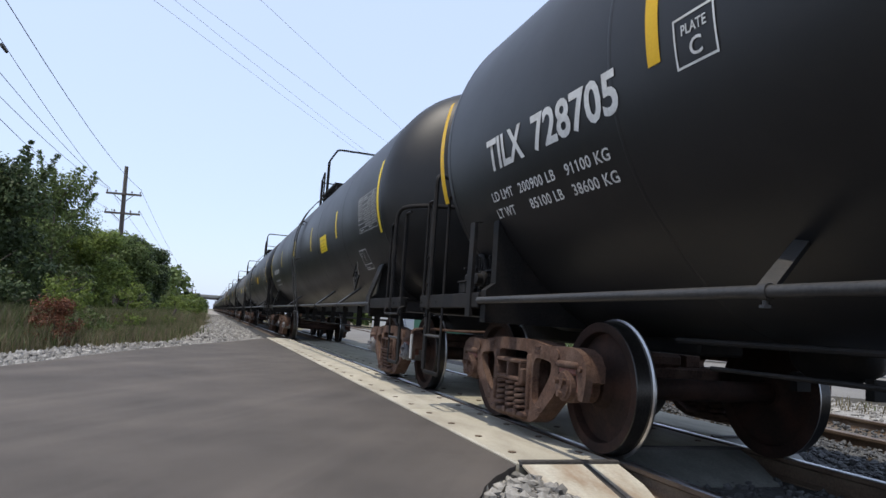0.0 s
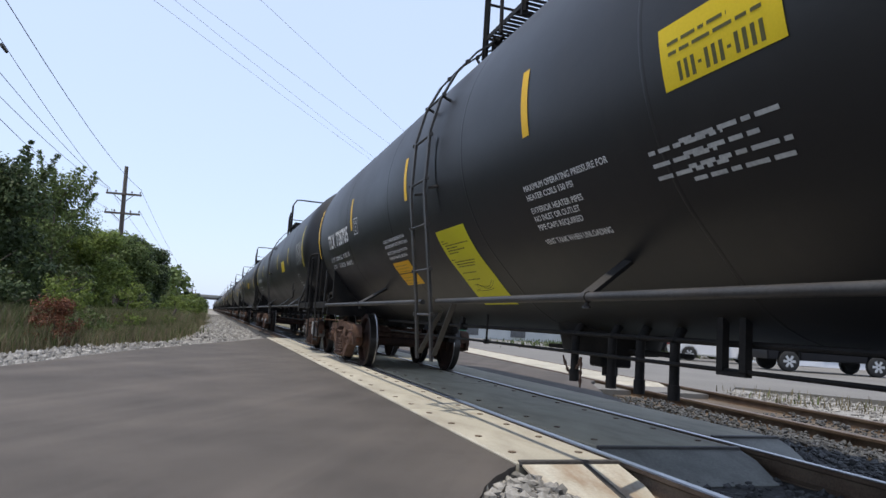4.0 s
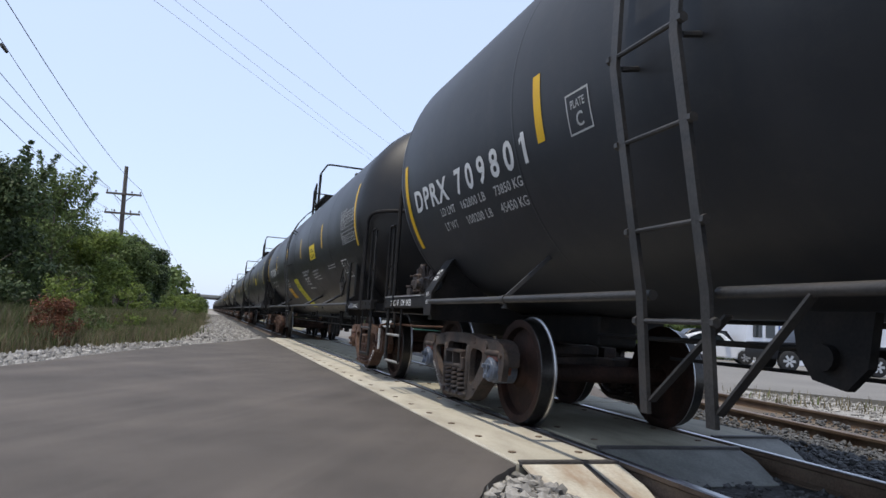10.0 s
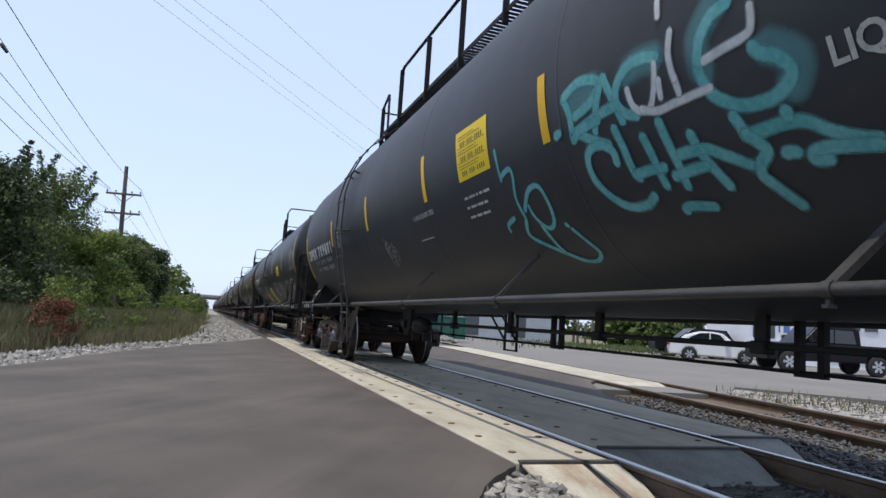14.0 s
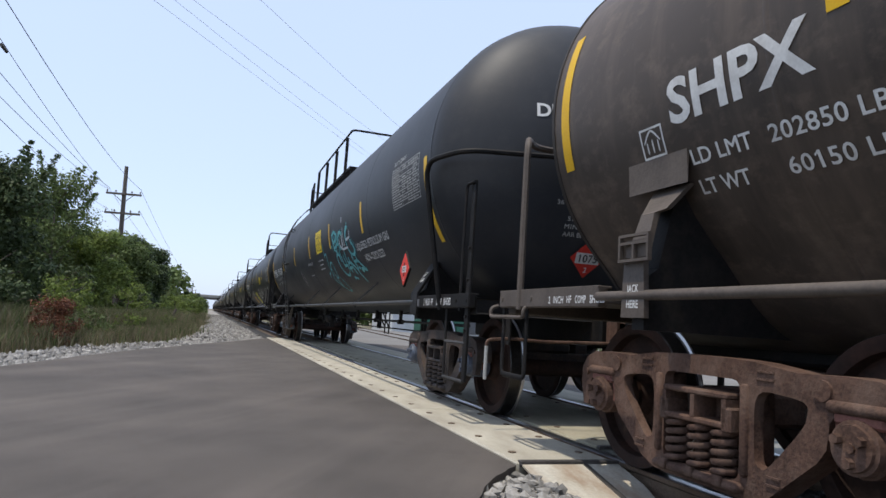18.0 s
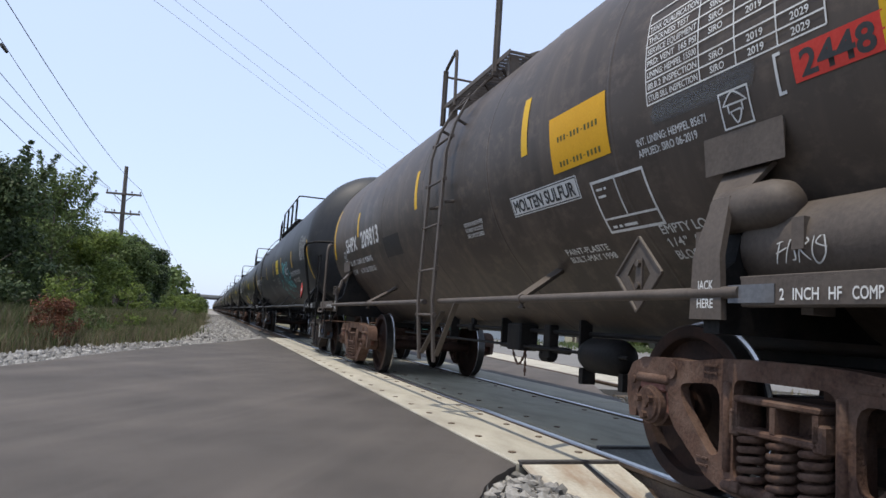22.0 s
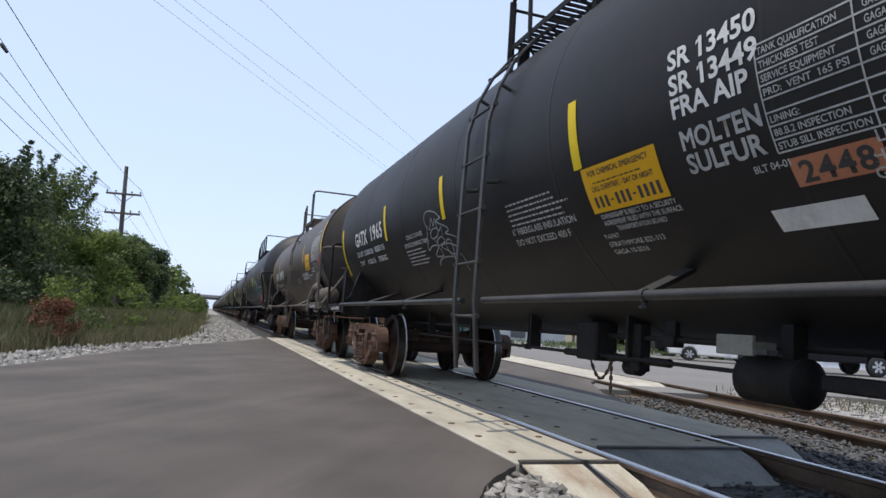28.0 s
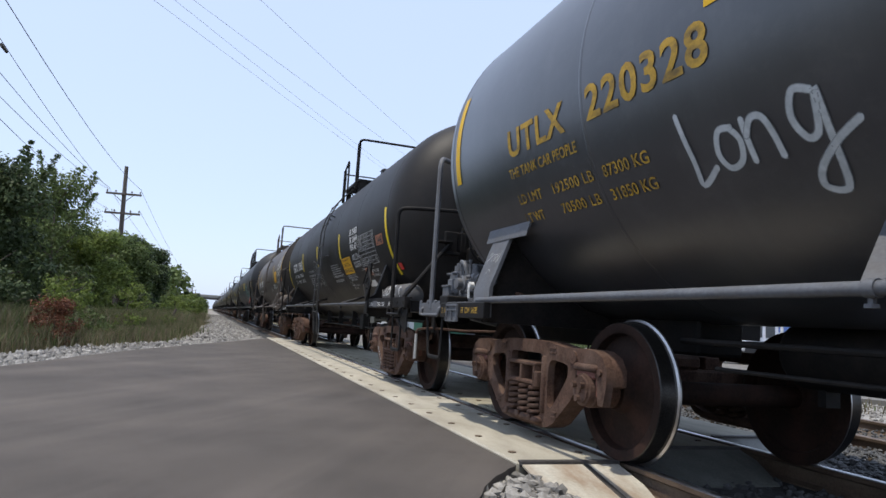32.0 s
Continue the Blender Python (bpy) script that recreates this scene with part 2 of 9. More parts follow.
M_RAILHEAD = surf("polished_rail_head", (0.36, 0.36, 0.38), (0.5, 0.5, 0.52), 0.24, metal=1.0, scale=4, fine=60, bump=0.05)
M_OLDHEAD = surf("dull_rusty_rail_head", (0.10, 0.07, 0.055), (0.19, 0.15, 0.125), 0.5, metal=0.3, scale=4, fine=60, bump=0.1)
M_RAIL = surf("rusty_rail_web", (0.07, 0.045, 0.03), (0.15, 0.10, 0.068), 0.8, metal=0.1, scale=4, fine=60, bump=0.3, stain=(0.2, 0.17, 0.12), stain_amount=0.5, stain_scale=(6, 2, 6))
M_STONE = surf("pale_grey_ballast", (0.155, 0.147, 0.135), (0.30, 0.287, 0.265), 0.85, scale=6, fine=40, bump=0.3, islands=0.45)
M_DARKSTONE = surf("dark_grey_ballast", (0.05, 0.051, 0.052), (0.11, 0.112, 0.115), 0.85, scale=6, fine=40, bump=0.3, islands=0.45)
M_GRAVEL = surf("gravel_ground", (0.19, 0.178, 0.16), (0.34, 0.325, 0.30), 0.9, scale=2, fine=22, bump=0.8, dist=0.04)
M_RAILDIRT = surf("brown_track_dirt", (0.075, 0.058, 0.043), (0.15, 0.12, 0.092), 0.9, scale=2, fine=30, bump=0.8, dist=0.03)
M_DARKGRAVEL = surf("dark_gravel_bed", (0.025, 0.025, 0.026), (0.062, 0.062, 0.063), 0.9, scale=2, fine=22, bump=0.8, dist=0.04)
M_SOIL = surf("grassy_soil", (0.09, 0.085, 0.05), (0.19, 0.165, 0.1), 0.95, scale=0.5, fine=12, bump=0.6, dist=0.05)
M_BARK = surf("grey_brown_bark", (0.07, 0.055, 0.043), (0.14, 0.115, 0.09), 0.9, scale=5, fine=40, bump=0.6, dist=0.02)
M_POLE = surf("weathered_pole_wood", (0.085, 0.07, 0.058), (0.15, 0.125, 0.105), 0.9, scale=3, fine=30, bump=0.4, stain=(0.05, 0.04, 0.035), stain_amount=0.5, stain_scale=(8, 8, 0.6))
M_WIRE = surf("weathered_cable", (0.14, 0.15, 0.16), (0.2, 0.21, 0.22), 0.6, bump=0)
M_FINEWIRE = surf("pale_thin_wire", (0.42, 0.44, 0.48), (0.5, 0.52, 0.56), 0.5, bump=0)
M_CONCRETE = surf("grey_concrete", (0.26, 0.255, 0.245), (0.36, 0.35, 0.335), 0.85, scale=1.0, fine=20, bump=0.2)


def leafy(name, col, col2, amount=0.35):
    """Leaf: diffuse with light showing through, varied from leaf to leaf."""
    m = surf(name, col, col2, 0.55, scale=1.5, fine=8, bump=0, islands=0.4, spec=0.3)
    nt = m.node_tree
    b = nt.nodes["Principled BSDF"]
    tr = nt.nodes.new("ShaderNodeBsdfTranslucent")
    src = b.inputs["Base Color"].links[0].from_socket
    hs = nt.nodes.new("ShaderNodeHueSaturation")
    hs.inputs["Value"].default_value = 1.3
    nt.links.new(src, hs.inputs["Color"])
    nt.links.new(hs.outputs[0], tr.inputs["Color"])
    mx = nt.nodes.new("ShaderNodeMixShader")
    mx.inputs[0].default_value = amount
    nt.links.new(b.outputs[0], mx.inputs[1])
    nt.links.new(tr.outputs[0], mx.inputs[2])
    nt.links.new(mx.outputs[0], nt.nodes["Material Output"].inputs["Surface"])
    return m


# ---- mesh helpers ----


def thing(name, label, category, group="", at=None, kind=""):
    ob = new(name)
    ob.empty_display_size = 0.2
    if at is not None:
        ob.matrix_basis = at
    return tagged(ob, label, category, group, kind)


def mesh_of(bm, name, material, smooth=35):
    me = bpy.data.meshes.new(name)
    bmesh.ops.recalc_face_normals(bm, faces=bm.faces)
    bm.to_mesh(me)
    bm.free()
    for m in material if isinstance(material, (list, tuple)) else [material]:
        me.materials.append(m)
    if smooth:
        me.shade_smooth()
        me.set_sharp_from_angle(angle=radians(smooth))
    return me


def part(name, bm, material, parent, label="", kind="", smooth=35):
    ob = new(name, mesh_of(bm, name, material, smooth))
    ob.parent = parent
    return tagged(ob, label, kind=kind)


def piece(name, me, parent, m, label=""):
    """A part on a mesh that several share."""
    ob = new(name, me)
    ob.parent = parent
    ob.matrix_basis = m
    return tagged(ob, label)


def box(bm, x0, x1, y0, y1, z0, z1, bevel=0.0, m=None):
    res = bmesh.ops.create_cube(bm, size=1.0)
    vs = res["verts"]
    for v in vs:
        v.co = Vector((x0 + (v.co.x + 0.5) * (x1 - x0), y0 + (v.co.y + 0.5) * (y1 - y0), z0 + (v.co.z + 0.5) * (z1 - z0)))
        if m is not None:
            v.co = m @ v.co
    if bevel:
        es = list({e for v in vs for e in v.link_edges})
        bmesh.ops.bevel(bm, geom=es, offset=bevel, segments=1, affect="EDGES")
    return bm


def rod(bm, a, b, r, seg=8, r2=None):
    """A round bar from a to b."""
    a, b = Vector(a), Vector(b)
    d = b - a
    if d.length < 1e-6:
        return bm
    mat = Matrix.Translation((a + b) / 2) @ d.to_track_quat("Z", "Y").to_matrix().to_4x4()
    bmesh.ops.create_cone(bm, cap_ends=True, segments=seg, radius1=r, radius2=r if r2 is None else r2, depth=d.length, matrix=mat)
    return bm


def tube(bm, pts, r, seg=8, bend=0.0):
    """A bent round bar through pts, with rounded corners of radius bend."""
    pts = [Vector(p) for p in pts]
    if bend:
        out = [pts[0]]
        for i in range(1, len(pts) - 1):
            p, a, c = pts[i], pts[i - 1], pts[i + 1]
            u, w = (a - p), (c - p)
            k = min(bend, u.length * 0.45, w.length * 0.45)
            u, w = u.normalized() * k, w.normalized() * k
            for j in range(5):
                f = j / 4
                out.append((p + u) * (1 - f) ** 2 + p * 2 * f * (1 - f) + (p + w) * f * f)
        out.append(pts[-1])
        pts = out
    rings = []
    n = None
    for i, p in enumerate(pts):
        t = (pts[min(i + 1, len(pts) - 1)] - pts[max(i - 1, 0)]).normalized()
        if n is None:
            n = t.orthogonal().normalized()
        else:
            n = (n - t * n.dot(t))
            n = n.normalized() if n.length > 1e-5 else t.orthogonal().normalized()
        q = t.cross(n)
        rings.append([bm.verts.new(p + (n * math.cos(2 * math.pi * k / seg) + q * math.sin(2 * math.pi * k / seg)) * r) for k in range(seg)])
    for a, b in zip(rings, rings[1:]):
        for k in range(seg):
            bm.faces.new((a[k], a[(k + 1) % seg], b[(k + 1) % seg], b[k]))
    bm.faces.new(rings[0])
    bm.faces.new(rings[-1])
    return bm


def lathe(bm, profile, seg=48, axis="Y", mats=None):
    """Turns a profile of (along, radius) round an axis."""
    rings = []
    for a, r in profile:
        ring = []
        if r < 1e-5:
            ring = [bm.verts.new((0, a, 0) if axis == "Y" else (a, 0, 0))]
        else:
            for k in range(seg):
                c, s = math.cos(2 * math.pi * k / seg) * r, math.sin(2 * math.pi * k / seg) * r
                ring.append(bm.verts.new((c, a, s) if axis == "Y" else (a, c, s)))
        rings.append(ring)
    for i, (a, b) in enumerate(zip(rings, rings[1:])):
        for k in range(seg):
            k2 = (k + 1) % seg
            if len(a) == 1 and len(b) == 1:
                continue
            if len(a) == 1:
                f = bm.faces.new((a[0], b[k], b[k2]))
            elif len(b) == 1:
                f = bm.faces.new((a[k], a[k2], b[0]))
            else:
                f = bm.faces.new((a[k], a[k2], b[k2], b[k]))
            if mats:
                f.material_index = mats[i]
    return bm


def slab(bm, outline, x0, x1, holes=(), bevel=0.0):
    """A plate cut from an outline of (y, z) with holes, standing between x0 and x1."""
    def loop(pts):
        vs = [bm.verts.new((x0, y, z)) for y, z in pts]
        return [bm.edges.new((vs[i], vs[(i + 1) % len(vs)])) for i in range(len(vs))]
    edges = loop(outline)
    for h in holes:
        edges += loop(h)
    res = bmesh.ops.triangle_fill(bm, edges=edges, use_beauty=True)
    faces = [g for g in res["geom"] if isinstance(g, bmesh.types.BMFace)]
    ext = bmesh.ops.extrude_face_region(bm, geom=faces)
    for g in ext["geom"]:
        if isinstance(g, bmesh.types.BMVert):
            g.co.x = x1
    if bevel:
        es = [e for e in bm.edges if len(e.link_faces) == 2 and e.calc_face_angle(0) > 1.2 and abs(e.verts[0].co.x - e.verts[1].co.x) < 1e-6]
        bmesh.ops.bevel(bm, geom=es, offset=bevel, segments=2, affect="EDGES")
    return bm


def rounded(pts, k=0.3, n=3):
    """An outline with its corners rounded off."""
    out = []
    for i, p in enumerate(pts):
        a, c = pts[i - 1], pts[(i + 1) % len(pts)]
        u = (p[0] + (a[0] - p[0]) * k, p[1] + (a[1] - p[1]) * k)
        w = (p[0] + (c[0] - p[0]) * k, p[1] + (c[1] - p[1]) * k)
        for j in range(n + 1):
            f = j / n
            out.append(tuple(u[q] * (1 - f) ** 2 + p[q] * 2 * f * (1 - f) + w[q] * f * f for q in (0, 1)))
    return out


# ---- lettering on the shells ----


BELLY = {}


def drop(u, r, ex):
    """How far the shell's bottom hangs below a true circle at height u from its axis: the heater jacket."""
    k = max(0.0, min(1.0, (-u / r - 0.72) / 0.28))
    return ex * k * k * (3 - 2 * k)


def wrap(bm, zc, r, y, s, off=0.004):
    """Bends a flat sheet (x along the car towards its rear, y up the shell) onto the shell's near side; the tank's own space."""
    ex = BELLY.get((zc, r), 0.0)
    for v in bm.verts:
        th = (s + v.co.y) / r
        z = (r + off) * math.sin(th)
        v.co = Vector((-(r + off) * math.cos(th), y - v.co.x, z - drop(z, r, ex)))
    return bm


def mend_m(bm, words, b):
    """The letter M folds over itself when its strokes are thickened: draws it anew."""
    if "M" not in words or not b:
        return
    left = set(bm.verts)
    found = []
    while left:
        todo = [left.pop()]
        comp = list(todo)
        while todo:
            for e in todo.pop().link_edges:
                for v in e.verts:
                    if v in left:
                        left.discard(v)
                        comp.append(v)
                        todo.append(v)
        xs = [v.co.x for v in comp]
        if len(comp) == 15 and abs(max(xs) - min(xs) - 0.636 - 2 * b) < 0.006:
            found.append((min(xs), comp))
    for x0, comp in found:
        bmesh.ops.delete(bm, geom=comp, context="VERTS")
        d = x0 - 0.073 + b
        half = [(0.073 - b, 0.682 + b), (0.073 - b, -b), (0.171 + b, -b), (0.171 + b, 0.531 - 2.63 * b), (0.383 - 0.5 * b, 0.267 - b)]
        pts = half + [(0.782 - x, y) for x, y in reversed(half)] + [(0.618 - 0.5 * b, 0.682 + b), (0.391, 0.402 + 1.6 * b), (0.165 + 0.5 * b, 0.682 + b)]
        f = bm.faces.new([bm.verts.new((x + d, y, 0)) for x, y in pts])
        f.normal_update()
        bmesh.ops.triangulate(bm, faces=[f], ngon_method="EAR_CLIP")


def text_mesh(words, space, bold):
    cu = bpy.data.curves.new("words", "FONT")
    cu.body = words
    cu.resolution_u = 3
    cu.offset = bold
    cu.space_character = space
    ob = bpy.data.objects.new("words", cu)
    me = bpy.data.meshes.new_from_object(ob)
    bm = bmesh.new()
    bm.from_mesh(me)
    mend_m(bm, words, bold)
    for grp in islands(bm) if "1" in words else ():
        xs = [v.co.x for v in grp]
        if len(grp) == 4 and abs(max(xs) - min(xs) - 0.098 - 2 * bold) < 0.002:
            x, w = min(xs), 0.098 + 2 * bold
            bm.faces.new([bm.verts.new(p) for p in ((x, 0.682 + bold, 0), (x, 0.70 - w, 0), (x - 0.115, 0.60 - w * 1.05, 0), (x - 0.115, 0.60 - bold, 0), (x - 0.02, 0.63, 0))])
    bpy.data.objects.remove(ob)
    bpy.data.curves.remove(cu)
    bpy.data.meshes.remove(me)
    return bm


def text_sheet(words, width, height):
    """Flat lettering of the width and height given, spaced out rather than stretched."""
    bold = 0.026 if height > 0.09 else 0.014
    bm = text_mesh(words, 1.0, bold)
    n = len(words)
    if n > 2:
        xs = [v.co.x for v in bm.verts]
        w1, h1 = max(xs) - min(xs), max(v.co.y for v in bm.verts)
        if width / height > 1.15 * w1 / h1:
            want = width / height * h1 / 1.12
            bm.free()
            bm = text_mesh(words, 1.0 + (want - w1) / (w1 * (n - 1) / n), bold)
    xs = [v.co.x for v in bm.verts]
    ys = [v.co.y for v in bm.verts]
    x0, x1, y1 = min(xs), max(xs), max(ys)
    for v in bm.verts:
        v.co.x = (v.co.x - x0) / (x1 - x0) * width
        v.co.y = v.co.y / y1 * height
        v.co.z = 0
    if height > 0.12:
        k = 0.05
        while k < height:
            bmesh.ops.bisect_plane(bm, geom=bm.verts[:] + bm.edges[:] + bm.faces[:], plane_co=(0, k, 0), plane_no=(0, 1, 0))
            k += 0.05
    return bm


def sheet(bm, x0, x1, y0, y1, shear=0.0):
    n = max(1, int(abs(y1 - y0) / 0.06))
    rows = []
    for i in range(n + 1):
        v = y0 + (y1 - y0) * i / n
        d = shear * (v - y0)
        rows.append((bm.verts.new((x0 + d, v, 0)), bm.verts.new((x1 + d, v, 0))))
    for a, b in zip(rows, rows[1:]):
        bm.faces.new((a[0], a[1], b[1], b[0]))
    return bm


def islands(bm):
    """Groups of joined vertices."""
    seen, out = set(), []
    for v in bm.verts:
        if v in seen:
            continue
        grp, todo = [], [v]
        seen.add(v)
        while todo:
            a = todo.pop()
            grp.append(a)
            for e in a.link_edges:
                b = e.other_vert(a)
                if b not in seen:
                    seen.add(b)
                    todo.append(b)
        out.append(grp)
    return out


def words_apart(bm, gap):
    """Splits flat lettering into a sheet for each word."""
    parts = sorted(((min(v.co.x for v in g), max(v.co.x for v in g), g) for g in islands(bm)), key=lambda p: p[0])
    runs = []
    for a, b, g in parts:
        if runs and a - runs[-1][0] < gap:
            runs[-1][0] = max(runs[-1][0], b)
            runs[-1][1].extend(g)
        else:
            runs.append([b, list(g)])
    if len(runs) == 1:
        return [bm]
    out = []
    for _, g in runs:
        nb = bmesh.new()
        at = {v: nb.verts.new(v.co) for v in g}
        for f in {f for v in g for f in v.link_faces}:
            nb.faces.new([at[v] for v in f.verts])
        out.append(nb)
    bm.free()
    return out


def letters(car, words, y, s, w, h, material, name="lettering", off=0.004):
    zc, r, tank = car["zc"], car["r"], car["tank"]
    bm = text_sheet(words, w, h)
    for b in words_apart(bm, h * (0.33 if h > 0.06 else 0.42)) if h > 0.03 else [bm]:
        part(name, wrap(b, zc, r, y, s, off), material, tank, smooth=0)


def patch(car, y, s, w, h, material, name="placard", label="", off=0.003):
    """A sticker: y is its front edge, s its lower edge on the shell."""
    return part(name, wrap(sheet(bmesh.new(), 0, w, 0, h), car["zc"], car["r"], y, s, off), material, car["tank"], label, smooth=60)


def bars(car, y, s, w, lines, step, thick, material=None, off=0.004, seed=1, name="small_print"):
    """Lines of print too small to read, as plain bars; s is the lowest line's foot."""
    rnd = random.Random(seed)
    bm = bmesh.new()
    for i in range(lines):
        x = 0.0
        end = w * rnd.uniform(0.7, 1.0)
        while x < end:
            k = min(rnd.uniform(0.5, 2.2) * thick * 2, end - x + 0.001)
            sheet(bm, x, x + k, i * step, i * step + thick * 0.62)
            x += k + thick * 0.75
    return part(name, wrap(bm, car["zc"], car["r"], y, s, off), material or M_FADED, car["tank"], kind="stuff", smooth=0)


def grid(car, y, s, w, h, cols, rows, material, line=0.008, fill=True, seed=1):
    """The inspection table: ruled lines and cells with print too small to read."""
    rnd = random.Random(seed)
    bm = bmesh.new()
    xs = [0] + [w * c for c in cols] + [w]
    for x in xs:
        sheet(bm, x - line / 2, x + line / 2, 0, h)
    for i in range(rows + 1):
        v = h * i / rows
        sheet(bm, 0, w, v - line / 2, v + line / 2)
    if fill:
        for i in range(rows):
            for a, b in zip(xs, xs[1:]):
                if rnd.random() < 0.86:
                    f = rnd.uniform(0.55, 0.9) if b - a > 0.2 * w else rnd.uniform(0.4, 0.75)
                    z0 = h * i / rows + h / rows * 0.34
                    x = a + line * 1.6
                    while x < a + (b - a) * f:
                        k = rnd.uniform(0.008, 0.03)
                        sheet(bm, x, min(x + k, b - line), z0, z0 + h / rows * 0.3)
                        x += k + 0.009
    return part("inspection_table", wrap(bm, car["zc"], car["r"], y, s), material, car["tank"], kind="stuff", smooth=0)


TABLE_ROWS = ("TANK QUALIFICATION", "THICKNESS TEST", "SERVICE EQUIPMENT", "PRD VALVE  75 PSI", "", "LINING:", "88.B.2 INSPECTION", "STUB SILL INSPECTION")


def table(car, y, s, w, h, cols, material, cells, rows=TABLE_ROWS):
    """The inspection table with its stencilled words; cells: what the further columns say, row by row, None for a blank."""
    n = len(rows)
    grid(car, y, s, w, h, cols, n, material, 0.008, False)
    xs = [0] + [w * c for c in cols] + [w]
    step = h / n
    for i, words in enumerate(rows):
        z = s + h - step * (i + 1) + step * 0.24
        if words:
            letters(car, words, y - 0.015, z, min(len(words) * step * 0.36, xs[1] - 0.03), step * 0.52, material, "table_text")
        for k, cell in enumerate(cells[i] if i < len(cells) else ()):
            if cell:
                a, b = xs[k + 1], xs[k + 2]
                wide = min(len(cell) * step * 0.36, (b - a) * 0.8)
                letters(car, cell, y - (a + b - wide) / 2, z, wide, step * 0.52, material, "table_cell")


def outline_box(car, y, s, w, h, material, t=0.02, name="stencil_box"):
    bm = bmesh.new()
    sheet(bm, 0, w, 0, t)
    sheet(bm, 0, w, h - t, h)
    sheet(bm, 0, t, t, h - t)
    sheet(bm, w - t, w, t, h - t)
    return part(name, wrap(bm, car["zc"], car["r"], y, s), material, car["tank"], smooth=0)


def smooth_line(pts):
    """A flat curve through pts (x, y)."""
    P = [Vector((p[0], p[1], 0)) for p in pts]
    out = []
    for i in range(len(P) - 1):
        a, b, c, d = P[max(i - 1, 0)], P[i], P[i + 1], P[min(i + 2, len(P) - 1)]
        for j in range(6):
            t = j / 6
            out.append(0.5 * ((2 * b) + (c - a) * t + (2 * a - 5 * b + 4 * c - d) * t * t + (3 * b - a - 3 * c + d) * t ** 3))
    return out + [P[-1]]


def brush(bm, pts, width, taper=0.6):
    """A drawn stroke through pts (x, y), flat, with round ends."""
    out = smooth_line(pts)
    prev = None
    for i, p in enumerate(out):
        t = (out[min(i + 1, len(out) - 1)] - out[max(i - 1, 0)])
        n = Vector((-t.y, t.x, 0)).normalized() * width * 0.5 * (1 - (1 - taper) * abs(2 * i / (len(out) - 1) - 1) ** 3)
        cur = (bm.verts.new(p + n), bm.verts.new(p - n))
        if prev:
            bm.faces.new((prev[0], prev[1], cur[1], cur[0]))
        prev = cur
        if i in (0, len(out) - 1):
            # rounded end
            d = Vector((n.y, -n.x, 0)) * (1 if i else -1)
            fan = [bm.verts.new(p + n * math.cos(a) + d * math.sin(a)) for a in (0.6, 1.2, 1.94, 2.54)]
            ring = [cur[0]] + fan + [cur[1]]
            bm.faces.new(ring if not i else ring[::-1])
    return bm


SPRAY_ACROSS = ((-1.0, 0.0), (-0.55, 0.55), (-0.3, 1.0), (0.3, 1.0), (0.55, 0.55), (1.0, 0.0))


def spray(bm, pts, width, fade=0.0):
    """A sprayed stroke that thins out across its edges, and towards its end by fade."""
    lay = bm.verts.layers.float.get("spray") or bm.verts.layers.float.new("spray")
    out = smooth_line(pts)
    first = (out[0] - out[1]).normalized() * width * 0.4
    last = (out[-1] - out[-2]).normalized() * width * 0.4
    out = [out[0] + first] + out + [out[-1] + last]
    prev = None
    for i, p in enumerate(out):
        t = out[min(i + 1, len(out) - 1)] - out[max(i - 1, 0)]
        n = Vector((-t.y, t.x, 0)).normalized() * width * 0.5
        end = i in (0, len(out) - 1)
        cur = []
        for a, k in SPRAY_ACROSS:
            v = bm.verts.new(p + n * a * (0.5 if end else 1.0))
            v[lay] = 0.0 if end else k * (1 - fade * i / (len(out) - 1))
            cur.append(v)
        if prev:
            for q in range(len(cur) - 1):
                bm.faces.new((prev[q], prev[q + 1], cur[q + 1], cur[q]))
        prev = cur
    return bm


def graffiti(car, y, s, strokes, width, material, label, fade=0.0, off=0.0045):
    """Sprayed or scrawled strokes on the shell."""
    for i, st in enumerate(strokes):
        bm = brush(bmesh.new(), st, width) if material in (M_GREYSPRAY, M_FADED) else spray(bmesh.new(), st, width, fade)
        part("graffiti_stroke", wrap(bm, car["zc"], car["r"], y, s, off + 0.00015 * i), material, car["tank"], label, smooth=0)


# ---- running gear, shared meshes ----
WHEEL_R = 0.457
TRACK_X = 3.467


def wheel_mesh():
    prof = [(0.09, 0.0), (0.09, 0.12), (0.075, 0.135), (0.03, 0.15), (0.012, 0.20), (0.0, 0.30), (-0.005, 0.375), (0.055, 0.385), (0.062, 0.40),
            (0.062, 0.452), (0.055, 0.457), (-0.045, 0.460), (-0.055, 0.468), (-0.062, 0.484), (-0.072, 0.485), (-0.078, 0.474), (-0.078, 0.40), (-0.04, 0.385),
            (-0.03, 0.30), (-0.025, 0.2), (-0.05, 0.14), (-0.07, 0.12), (-0.07, 0.0)]
    mats = [0] * (len(prof) - 1)
    # tread coloured dark as its reflection; only the flange edge stays bright for the glint
    for i in (9, 10, 11):
        mats[i] = 2
    for i in (12, 13):
        mats[i] = 1
    bm = bmesh.new()
    lathe(bm, [(a, r) for a, r in prof], 56, "X", mats)
    return mesh_of(bm, "wheel", [M_WHEEL, M_TREAD, M_DARKTREAD], 30)


def axle_mesh():
    bm = bmesh.new()
    lathe(bm, [(-1.08, 0), (-1.08, 0.06), (-0.9, 0.07), (-0.8, 0.085), (-0.6, 0.08), (0.6, 0.08), (0.8, 0.085), (0.9, 0.07), (1.08, 0.06), (1.08, 0)], 16, "X")
    return mesh_of(bm, "axle", M_WHEEL)


